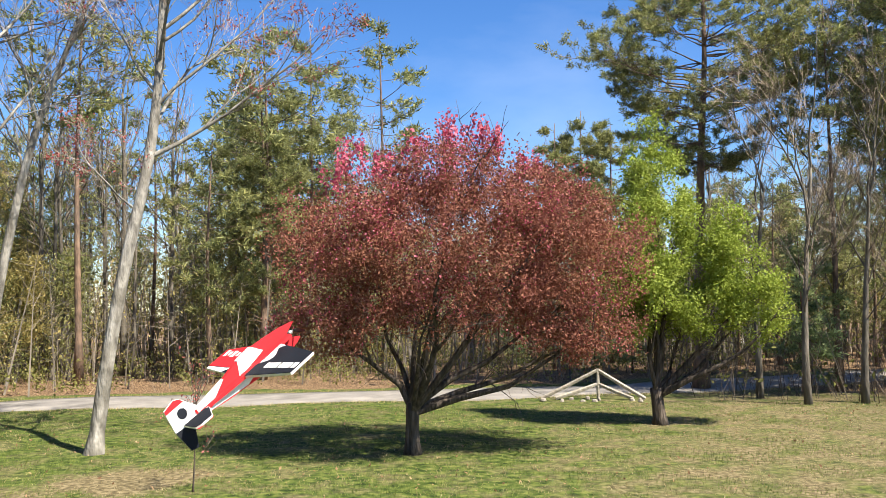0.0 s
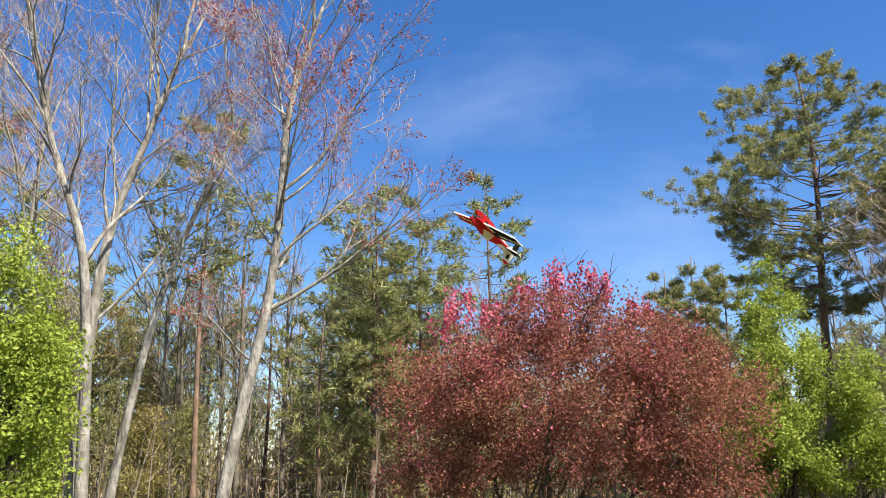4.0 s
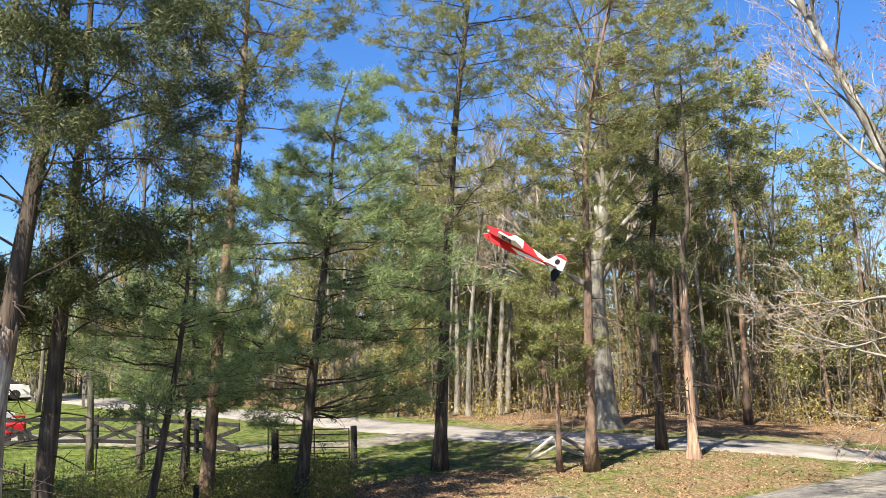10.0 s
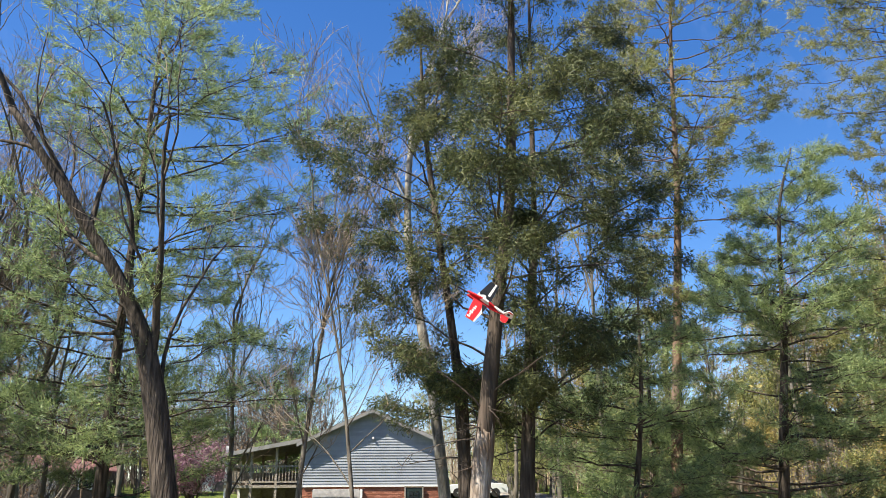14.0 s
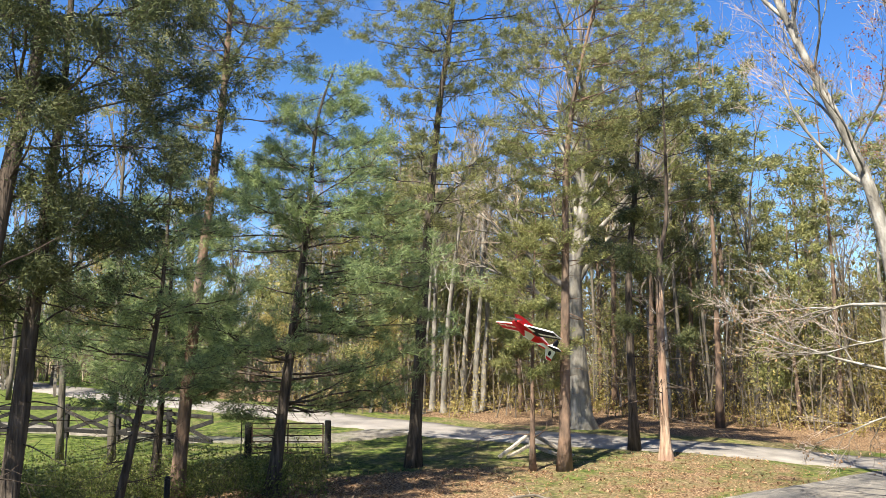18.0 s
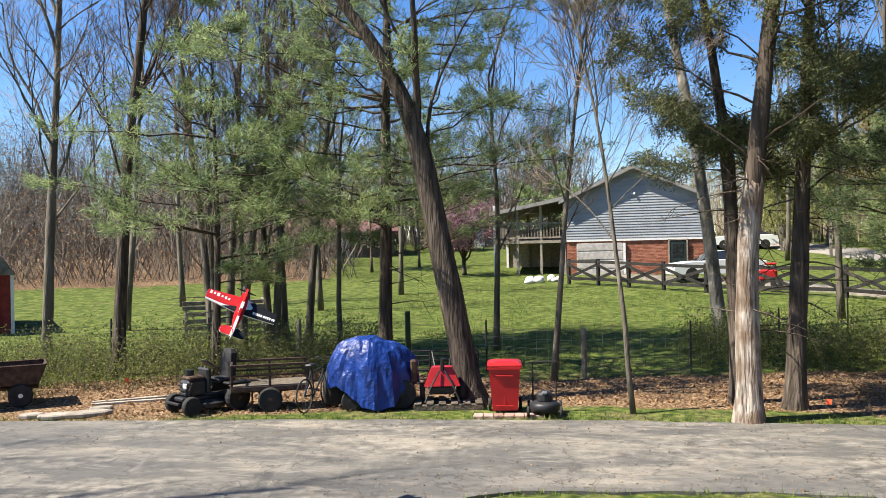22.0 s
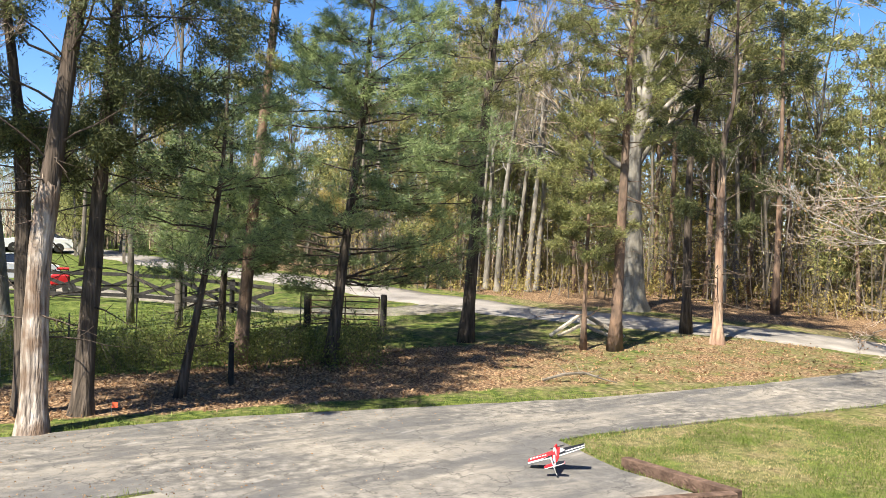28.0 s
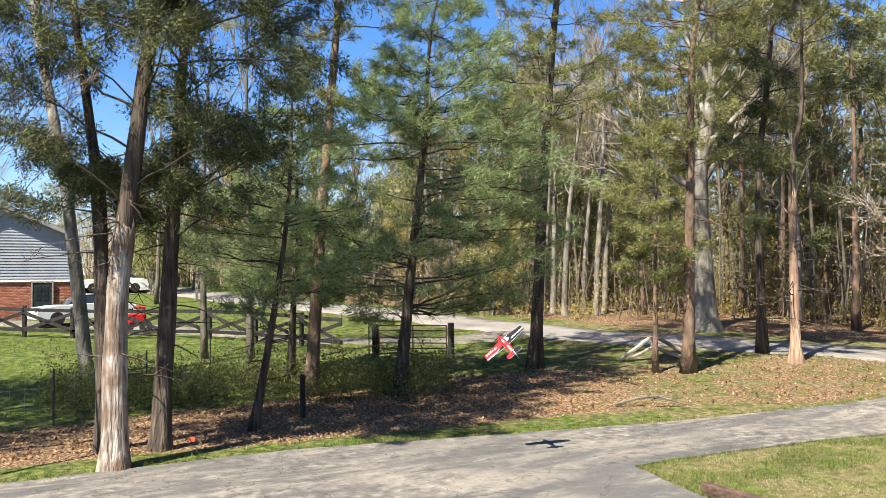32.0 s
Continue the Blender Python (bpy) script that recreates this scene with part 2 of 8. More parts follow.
        fs.append(tuple(range(sides))[::-1])
        fs.append(tuple((k - 1) * sides + j for j in range(sides)))
        if m is not None:
            vs = [m @ p for p in vs]
        return self.add(vs, fs, mi)

    def make(self, name, materials, parent=None, label="", smooth=False):
        me = bpy.data.meshes.new(name)
        me.from_pydata(self.v, [], self.f)
        for mt in (materials if isinstance(materials, (list, tuple)) else [materials]):
            me.materials.append(mt)
        if len(me.materials) > 1:
            me.polygons.foreach_set("material_index", self.mi)
        if smooth:
            me.polygons.foreach_set("use_smooth", [True] * len(me.polygons))
        me.update()
        ob = new(name, me)
        if parent is not None:
            ob.parent = parent
        if label:
            ob["label"] = label
        return ob


def thing(name, m=None):
    ob = new(name)
    ob.empty_display_size = 0.2
    if m is not None:
        ob.matrix_basis = m
    return ob


# ---- the lie of the land ----
def ss(a, b, x):
    u = np.clip((x - a) / (b - a), 0, 1)
    return u * u * (3 - 2 * u)


PAD = [(-2.0, -20.0), (-2.0, -10.5), (-4.0, -8.2), (-6.2, -7.5), (-8.7, -6.1), (-10.4, -3.7), (-11.0, -2.5), (-8.9, -1.1), (-6.0, 0.4), (-6.0, 1.2),
       (-9.55, 2.1), (-10.3, 4.75), (-11.9, 3.95), (-13.9, 3.5), (-14.4, 4.3), (-15.5, 6.7), (-17.4, 12.0), (-19.0, 16.2), (-19.2, 20.5), (-22.6, 22.5),
       (-24.2, 18.8), (-22.3, 15.2), (-19.6, 10.0), (-17.7, 3.6), (-15.9, -2.5), (-13.3, -7.3), (-9.8, -12.6), (-6.8, -16.7), (-5.2, -20.0)]
ROAD = [(-82, -40), (-60, -18), (-49.5, -7), (-43, -0.6), (-38, 3.2), (-32, 8.4), (-27.6, 15), (-23, 22.3), (-15.2, 28.2), (-4, 29.8), (4, 30.8), (14, 33.5), (32, 41), (70, 60), (140, 90)]
LANE = [(-35.5, 5.2), (-33.2, 1.0), (-34.0, -4.5), (-38.0, -12.0), (-39.5, -17.0), (-41.0, -25.0)]


def along(pts, step=0.6):
    """Points at even steps on a smooth line through pts."""
    p = [Vector((*q, 0)) for q in pts]
    p = [p[0] * 2 - p[1]] + p + [p[-1] * 2 - p[-2]]
    out = []
    for i in range(1, len(p) - 2):
        k = max(2, int((p[i + 1] - p[i]).length / step))
        for j in range(k):
            t = j / k
            out.append(0.5 * ((2 * p[i]) + (p[i + 1] - p[i - 1]) * t + (2 * p[i - 1] - 5 * p[i] + 4 * p[i + 1] - p[i + 2]) * t * t
                              + (3 * p[i] - p[i - 1] - 3 * p[i + 1] + p[i + 2]) * t ** 3))
    out.append(p[-2])
    return out


def inside(poly, x, y):
    x, y = np.asarray(x, float), np.asarray(y, float)
    r = np.zeros(x.shape, bool)
    n = len(poly)
    for i in range(n):
        (x0, y0), (x1, y1) = poly[i], poly[(i + 1) % n]
        if y0 != y1:
            r ^= ((y0 > y) != (y1 > y)) & (x < (x1 - x0) * (y - y0) / (y1 - y0) + x0)
    return r


def far_from(line, x, y):
    x, y = np.asarray(x, float), np.asarray(y, float)
    d = np.full(x.shape, 1e9)
    for p, q in zip(line, line[1:]):
        ax, ay, bx, by = p[0], p[1], q[0] - p[0], q[1] - p[1]
        t = np.clip(((x - ax) * bx + (y - ay) * by) / (bx * bx + by * by + 1e-9), 0, 1)
        d = np.minimum(d, np.hypot(x - ax - t * bx, y - ay - t * by))
    return d


def lie(x, y):
    """The height of the ground before any paving: flat to the north, rising to the west."""
    x, y = np.asarray(x, float), np.asarray(y, float)
    r, az = np.hypot(x, y), np.degrees(np.arctan2(-x, y))
    az = np.where(az < -100, az + 360, az)
    w = ss(42, 72, az) * (1 - ss(185, 225, az))
    z = w * np.interp(r, [0, 19, 24, 30, 40, 50, 60, 75, 100, 200, 600], [0, 0, .25, .7, 1.35, 2.0, 2.8, 3.9, 4.9, 6, 6])
    z = z + 0.12 * ss(34, 40, r) * (1 - w)
    return z + 0.05 * np.sin(x * 0.7 + 1) * np.sin(y * 0.6) * ss(22, 30, r)


def height(x, y):
    return float(lie(x, y))


ROAD_LINE = [(p.x, p.y) for p in along(ROAD, 3)]
LANE_LINE = [(p.x, p.y) for p in along(LANE, 3)]
gx = np.unique(np.round(np.concatenate([np.linspace(-620, -60, 15), np.arange(-60, -34, 1.0), np.arange(-34, 20, 0.4), np.arange(20, 50, 1.2), np.linspace(50, 620, 15)]), 3))
gy = np.unique(np.round(np.concatenate([np.linspace(-620, -60, 15), np.arange(-60, -24, 1.2), np.arange(-24, 38, 0.4), np.arange(38, 60, 1.2), np.linspace(60, 620, 15)]), 3))
X, Y = np.meshgrid(gx, gy)
Z = lie(X, Y)
paved = inside(PAD, X, Y) | (far_from(ROAD_LINE, X, Y) < 1.6) | (far_from(LANE_LINE, X, Y) < 1.1)
Z = Z - 0.045 * paved
bump = np.array([[noise.fractal(Vector((a * 0.9, b * 0.9, 0)), 1.0, 2.0, 3) for a in gx] for b in gy])
Z = Z + np.where(paved, 0, 0.02 * bump)
NY, NX = X.shape


def cover(x, y):
    """Shares of leaf litter and of thin, dry turf on the ground at (x, y)."""
    az, r = np.degrees(np.arctan2(-x, y)), np.hypot(x, y)
    az = np.where(az < -100, az + 360, az)
    line = np.interp(az, [54, 66, 78, 90, 100, 112, 125, 140, 160], [24.5, 21.0, 19.3, 17.3, 16.4, 16.0, 16.1, 16.0, 16.6])
    back = np.interp(az, [54, 60, 66, 73, 80, 90, 100, 112, 125, 140, 160], [25, 30, 29.5, 27.5, 26.2, 24.5, 22.0, 20.5, 19.5, 21.5, 22])
    litter = ss(0, 0.9, r - line) * (1 - ss(-0.6, 0.8, r - back)) * (az > 52) * (az < 165) * np.interp(az, [54, 66, 72, 82, 88], [0.5, 0.58, 0.5, 0.75, 1.0])
    wood = ss(0.2, 2.2, far_from(ROAD_LINE, x, y) - 2.2) * ((y > np.interp(x, [-60, -49.5, -43, -38, -32, -27, -23, -15, -4, 4, 14, 32, 70], [-18, -7, -0.6, 3.2, 8.4, 15, 22.3, 28.2, 29.8, 30.8, 33.5, 41, 60]))) * (r > 25)
    wood = np.maximum(wood, ss(29, 34, r) * ss(20, 26, -az) * (az > -100))
    wood = np.maximum(wood, ss(43, 48, r) * ss(135, 140, az))
    dry = 0.39 + 0.17 * ss(-2, -22, az) + 0.12 * ss(52, 58, az) * (1 - ss(76, 84, az)) * ss(18, 21, r) + 0.75 * np.exp(-((x * 0.94 + y * 0.35 - 0.03) / 1.15) ** 2 - ((y * 0.94 - x * 0.35 - 16.6) / 0.9) ** 2)
    dry = dry + 0.09 * (np.hypot(x + 12, y - 9) < 7.5)
    lush = ss(96, 104, az) * ss(20, 24, r)
    fresh = np.maximum(0.7 * lush, 0.6 * (1 - ss(6.0, 8.0, np.hypot(x + 12, y - 9))))
    return np.maximum(litter, wood), np.clip(dry - 0.1 * lush, 0, 1), fresh


gb = Build()
idx = np.arange(NX * NY).reshape(NY, NX)
gb.bulk(np.stack([X, Y, Z], -1).reshape(-1, 3), np.stack([idx[:-1, :-1], idx[:-1, 1:], idx[1:, 1:], idx[1:, :-1]], -1).reshape(-1, 4))


def ground_material():
    m = bpy.data.materials.new("lawn")
    m.use_nodes = True
    n, l = m.node_tree.nodes, m.node_tree.links
    b = n["Principled BSDF"]
    t = n.new("ShaderNodeTexCoord")

    def tone(cols, scale, lo=0.35, hi=0.65):
        z = n.new("ShaderNodeTexNoise")
        z.inputs["Scale"].default_value, z.inputs["Detail"].default_value = scale, 8
        l.new(t.outputs["Object"], z.inputs["Vector"])
        r = n.new("ShaderNodeValToRGB")
        e = r.color_ramp.elements
        e[0].position, e[0].color, e[1].position, e[1].color = lo, (*cols[0], 1), hi, (*cols[-1], 1)
        if len(cols) == 3:
            k = e.new((lo + hi) / 2)
            k.color = (*cols[1], 1)
        l.new(z.outputs["Fac"], r.inputs[0])
        return r.outputs[0], z.outputs["Fac"]

    def blend(fac, a, c):
        k = n.new("ShaderNodeMix")
        k.data_type = "RGBA"
        l.new(fac, k.inputs["Factor"])
        l.new(a, k.inputs["A"])
        l.new(c, k.inputs["B"])
        return k.outputs["Result"]

    at = n.new("ShaderNodeAttribute")
    at.attribute_name = "cover"
    sep = n.new("ShaderNodeSeparateColor")
    l.new(at.outputs["Color"], sep.inputs[0])
    green, _ = tone([(0.02, 0.034, 0.008), (0.06, 0.084, 0.017), (0.135, 0.15, 0.038)], 5)
    straw, _ = tone([(0.07, 0.054, 0.028), (0.14, 0.112, 0.058), (0.24, 0.192, 0.108)], 8)
    litter, _ = tone([(0.05, 0.03, 0.018), (0.14, 0.087, 0.05), (0.32, 0.22, 0.13)], 14)

    def patch(share, scale, width):
        z = n.new("ShaderNodeTexNoise")
        z.inputs["Scale"].default_value, z.inputs["Detail"].default_value, z.inputs["Roughness"].default_value = scale, 9, 0.62
        l.new(t.outputs["Object"], z.inputs["Vector"])
        s = n.new("ShaderNodeMath")
        s.operation = "ADD"
        l.new(z.outputs["Fac"], s.inputs[0])
        l.new(share, s.inputs[1])
        r = n.new("ShaderNodeMapRange")
        r.inputs["From Min"].default_value, r.inputs["From Max"].default_value = 1.0 - width, 1.0 + width
        l.new(s.outputs[0], r.inputs["Value"])
        return r.outputs[0]

    fresh, _ = tone([(0.03, 0.046, 0.01), (0.077, 0.104, 0.021), (0.155, 0.172, 0.048)], 3)
    green = blend(patch(sep.outputs["Blue"], 0.8, 0.3), green, fresh)
    c = blend(patch(sep.outputs["Green"], 1.2, 0.14), green, straw)
    c = blend(patch(sep.outputs["Red"], 1.3, 0.12), c, litter)
    l.new(c, b.inputs["Base Color"])
    b.inputs["Roughness"].default_value, b.inputs["Specular IOR Level"].default_value = 0.95, 0.1
    z = n.new("ShaderNodeTexNoise")
    z.inputs["Scale"].default_value, z.inputs["Detail"].default_value = 22, 6
    l.new(t.outputs["Object"], z.inputs["Vector"])
    bp = n.new("ShaderNodeBump")
    bp.inputs["Strength"].default_value, bp.inputs["Distance"].default_value = 0.28, 0.05
    l.new(z.outputs["Fac"], bp.inputs["Height"])
    l.new(bp.outputs[0], b.inputs["Normal"])
    return m


ground = gb.make("ground", ground_material(), smooth=True)
lit, dry, lush = cover(X.ravel(), Y.ravel())
attr = ground.data.color_attributes.new("cover", "FLOAT_COLOR", "POINT")
attr.data.foreach_set("color", np.stack([lit * 0.9, dry, lush * 0.75, lit * 0 + 1], -1).astype(np.float32).ravel())
tagged(ground, "spring lawn with dry patches, leaf litter and woodland soil", "ground", kind="structure")

def asphalt_material():
    """Old asphalt: pale worn aggregate, dark sealed patches, pale scuff streaks and fine cracks."""
    m = mat("worn_asphalt", [(0.06, 0.056, 0.05), (0.16, 0.146, 0.125), (0.31, 0.282, 0.24)], 4.5, 10, 0.92, 0.3, 140, second=(0.1, 0.096, 0.09), sscale=0.33, samount=0.8)
    n, l = m.node_tree.nodes, m.node_tree.links
    b = n["Principled BSDF"]
    base = b.inputs["Base Color"].links[0].from_socket
    t = n["Texture Coordinate"]

    def layer(src, lo, hi, amount, col):
        r = n.new("ShaderNodeMapRange")
        r.inputs["From Min"].default_value, r.inputs["From Max"].default_value, r.inputs["To Max"].default_value = lo, hi, amount
        l.new(src, r.inputs["Value"])
        k = n.new("ShaderNodeMix")
        k.data_type = "RGBA"
        l.new(r.outputs[0], k.inputs["Factor"])
        l.new(layer.base, k.inputs["A"])
        k.inputs["B"].default_value = (*col, 1)
        layer.base = k.outputs["Result"]

    layer.base = base
    for turn, scale, stretch, lo, hi, amount, col in ((2.15, 0.7, (2.2, 1.0, 1), 0.45, 0.6, 0.75, (0.27, 0.24, 0.195)), (2.1, 0.8, (3.2, 0.9, 1), 0.49, 0.58, 0.75, (0.075, 0.073, 0.072)), (2.1, 3.5, (1.5, 1.0, 1), 0.52, 0.66, 0.55, (0.07, 0.066, 0.06)),
                                                      (1.9, 1.6, (4.0, 0.5, 1), 0.58, 0.7, 0.5, (0.33, 0.29, 0.235)), (0.75, 1.3, (3.0, 0.35, 1), 0.62, 0.74, 0.35, (0.4, 0.37, 0.325)),
                                                      (0.3, 9.0, (1, 1, 1), 0.6, 0.72, 0.5, (0.08, 0.075, 0.07)), (0.4, 0.22, (1, 1, 1), 0.5, 0.62, 0.6, (0.1, 0.097, 0.094)), (2.3, 2.6, (2.6, 0.5, 1), 0.6, 0.7, 0.3, (0.45, 0.42, 0.37)), (0.0, 26.0, (1, 1, 1), 0.58, 0.7, 0.5, (0.07, 0.066, 0.06))):
        mp = n.new("ShaderNodeMapping")
        mp.vector_type = "TEXTURE"
        mp.inputs["Rotation"].default_value, mp.inputs["Scale"].default_value = (0, 0, turn), stretch
        l.new(t.outputs["Object"], mp.inputs["Vector"])
        z = n.new("ShaderNodeTexNoise")
        z.inputs["Scale"].default_value, z.inputs["Detail"].default_value, z.inputs["Roughness"].default_value = scale, 9, 0.65
        l.new(mp.outputs[0], z.inputs["Vector"])
        layer(z.outputs["Fac"], lo, hi, amount, col)
    warp = n.new("ShaderNodeTexNoise")
    warp.inputs["Scale"].default_value, warp.inputs["Detail"].default_value = 2.2, 6
    l.new(t.outputs["Object"], warp.inputs["Vector"])
    add = n.new("ShaderNodeVectorMath")
    l.new(t.outputs["Object"], add.inputs[0])
    l.new(warp.outputs["Color"], add.inputs[1])
    vo = n.new("ShaderNodeTexVoronoi")
    vo.feature = "DISTANCE_TO_EDGE"
    vo.inputs["Scale"].default_value = 0.6
    l.new(add.outputs[0], vo.inputs["Vector"])
    layer(vo.outputs["Distance"], 0.013, 0.0, 0.7, (0.045, 0.042, 0.038))
    vf = n.new("ShaderNodeTexVoronoi")
    vf.feature = "DISTANCE_TO_EDGE"
    vf.inputs["Scale"].default_value = 2.6
    l.new(add.outputs[0], vf.inputs["Vector"])
    layer(vf.outputs["Distance"], 0.022, 0.0, 0.48, (0.055, 0.05, 0.044))
    l.new(layer.base, b.inputs["Base Color"])
    return m


ASPHALT = asphalt_material()
ROADTOP = mat("road_top", [(0.14, 0.127, 0.11), (0.205, 0.186, 0.162), (0.28, 0.255, 0.222)], 1.2, 8, 0.9, 0.4, 30, second=(0.24, 0.22, 0.2), samount=0.5)
CONCRETE = mat("pale_concrete", [(0.14, 0.125, 0.105), (0.2, 0.18, 0.15), (0.26, 0.236, 0.2)], 3, 8, 0.9, 0.3, 40, second=(0.4, 0.35, 0.28))
random.seed(5)
edge = []
for (x0, y0), (x1, y1) in zip(PAD, PAD[1:] + PAD[:1]):
    k = max(1, int(math.hypot(x1 - x0, y1 - y0) / 0.5))
    for j in range(k):
        w = 0.045 if j else 0.0
        edge.append((x0 + (x1 - x0) * j / k + random.uniform(-w, w), y0 + (y1 - y0) * j / k + random.uniform(-w, w)))
gxx, gyy = np.meshgrid(np.arange(-24, -2, 1.3), np.arange(-20, 22, 1.3))
keep = inside(PAD, gxx, gyy) & (far_from(PAD + PAD[:1], gxx, gyy) > 0.5)
pts2 = [Vector(p) for p in edge] + [Vector((float(p), float(q))) for p, q in zip(gxx[keep], gyy[keep])]
k = len(edge)
flat = delaunay_2d_cdt(pts2, [(i, (i + 1) % k) for i in range(k)], [], 1, 1e-5)
bm = bmesh.new()
vv = [bm.verts.new((p.x, p.y, 0)) for p in flat[0]]
for f in flat[2]:
    if len(set(f)) == 3:
        bm.faces.new([vv[i] for i in f])
for v in bm.verts:
    v.co.z = height(v.co.x, v.co.y) + 0.012
rim = [e for e in bm.edges if e.is_boundary]
low = bmesh.ops.extrude_edge_only(bm, edges=rim)["geom"]
for v in low:
    if isinstance(v, bmesh.types.BMVert):
        v.co.z -= 0.16
bmesh.ops.recalc_face_normals(bm, faces=bm.faces[:])
me = bpy.data.meshes.new("driveway")
bm.to_mesh(me)
bm.free()
me.materials.append(ASPHALT)
tagged(new("driveway", me), "worn grey asphalt driveway with pale scuffs and cracks", "driveway", kind="structure")


def strip(name, line, half, material, label, category, lift=0.03):
    p = along(line, 0.7)
    b, k = Build(), 7
    vs = []
    for i, q in enumerate(p):
        d = (p[min(i + 1, len(p) - 1)] - p[max(0, i - 1)]).normalized()
        s = Vector((-d.y, d.x, 0))
        w = half * (1 + 0.03 * math.sin(i * 1.7) + 0.03 * math.sin(i * 0.6))
        for j in range(k):
            u = max(-1.0, min(1.0, (j - 3) / 2))
            o = q + s * (w * u + (j - 3) * 0.01)
            vs.append((o.x, o.y, height(o.x, o.y) + lift + 0.02 * (1 - abs(u)) - (0.16 if j in (0, 6) else 0.0)))
    fs = [(i * k + j, i * k + j + 1, (i + 1) * k + j + 1, (i + 1) * k + j) for i in range(len(p) - 1) for j in range(k - 1)]
    b.add(vs, fs)
    return tagged(b.make(name, material, smooth=True), label, category, kind="structure")


strip("road", ROAD, 1.75, ROADTOP, "pale sunlit asphalt country road along the wood", "road", 0.034)
strip("lane", LANE, 0.9, mat("lane_gravel", [(0.09, 0.08, 0.065), (0.16, 0.142, 0.115), (0.25, 0.225, 0.185)], 4, 8, 0.95, 0.5, 40, second=(0.1, 0.11, 0.05), samount=0.5), "pale gravel lane behind the gate", "lane", 0.028)
walkb = Build()
for i in range(2):
    a = Vector((-10.42, -2.8, 0.0)) + Vector((2.15, 1.4, 0)) * 1.02 * i * 1.0
    walkb.box(a + Vector((1.07, 0.70, 0.03)), (2.5, 1.05, 0.1), math.atan2(1.4, 2.15), bevel=0.015)
tagged(walkb.make("walkway", CONCRETE), "pale concrete walkway beside the driveway", "walkway", kind="structure")

# ---- trees ----
def rnd(a, b):
    return random.uniform(a, b)


def bent(p, d, length, segs, wob, lift=0.0):
    """A wandering line from p along d."""
    pts, q, d = [Vector(p)], Vector(p), Vector(d).normalized()
    for _ in range(segs):
        d = (d + Vector((rnd(-wob, wob), rnd(-wob, wob), rnd(-wob, wob) + lift))).normalized()
        q = q + d * (length / segs)
        pts.append(q.copy())
    return pts


def on(pts, t):
    k = t * (len(pts) - 1)
    i = min(int(k), len(pts) - 2)
    return pts[i].lerp(pts[i + 1], k - i), (pts[i + 1] - pts[i]).normalized()


def side_way(d, out):
    """A way that leaves the line d at the angle out (radians)."""
    a = d.orthogonal().normalized()
    a.rotate(Matrix.Rotation(rnd(0, 6.283), 3, d))
    return d * math.cos(out) + a * math.sin(out)


def leaves(centres, size, rng, flat=0.0, slim=0.6):
    """Folded leaf blades, two triangles each."""
    c = np.asarray(centres, float)
    n = len(c)
    a = rng.normal(size=(n, 3))
    a /= np.linalg.norm(a, axis=1)[:, None] + 1e-9
    b = rng.normal(size=(n, 3))
    b[:, 2] *= 1 - flat
    b -= a * (a * b).sum(1)[:, None]
    b /= np.linalg.norm(b, axis=1)[:, None] + 1e-9
    s = size * rng.uniform(0.6, 1.3, (n, 1))
    nn = np.cross(a, b)
    v = np.stack([c - a * s, c + b * s * slim + nn * s * 0.2, c + a * s, c - b * s * slim + nn * s * 0.2], 1).reshape(-1, 3)
    k = np.arange(n)[:, None] * 4
    return v, np.concatenate([k + [0, 1, 2], k + [0, 2, 3]], 0)


def finish(name, wood, bark, crown, leaf, m, label, category, group="", crown_name="crown"):
    tree = thing(name, m)
    wood.make("trunk", bark, tree, smooth=True)
    if crown is not None and crown.n:
        crown.make(crown_name, leaf, tree)["kind"] = "stuff"
    return tagged(tree, label, category, group)


def at(x, y, rz=0.0, s=1.0, sink=0.05):
    return Matrix.Translation((x, y, height(x, y) - sink)) @ Matrix.Rotation(rz, 4, "Z") @ Matrix.Scale(s, 4)


def flare(r, pts, thin=0.25):
    k = len(pts)
    foot = 1.45 if (pts[1] - pts[0]).length < 0.6 else 1.1
    return [r * (foot if i == 0 else 1.0) * (1 - (1 - thin) * i / (k - 1)) for i in range(k)]


def curve(marks, k=5):
    """A smooth line through the marks."""
    p = [Vector(q) for q in marks]
    p = [p[0] * 2 - p[1]] + p + [p[-1] * 2 - p[-2]]
    out = []
    for i in range(1, len(p) - 2):
        for j in range(k):
            t = j / k
            out.append(0.5 * ((2 * p[i]) + (p[i + 1] - p[i - 1]) * t + (2 * p[i - 1] - 5 * p[i] + 4 * p[i + 1] - p[i + 2]) * t * t
                              + (3 * p[i] - p[i - 1] - 3 * p[i + 1] + p[i + 2]) * t ** 3))
    return out + [p[-2]]


def stem(path, wob=0.05):
    """A trunk line through (right, up) marks, wandering a little in depth."""
    s = rnd(0, 50)
    return curve([(a, wob * 4 * noise.noise(Vector((s, b * 0.2, 0))) * min(1, b), b) for a, b in path])


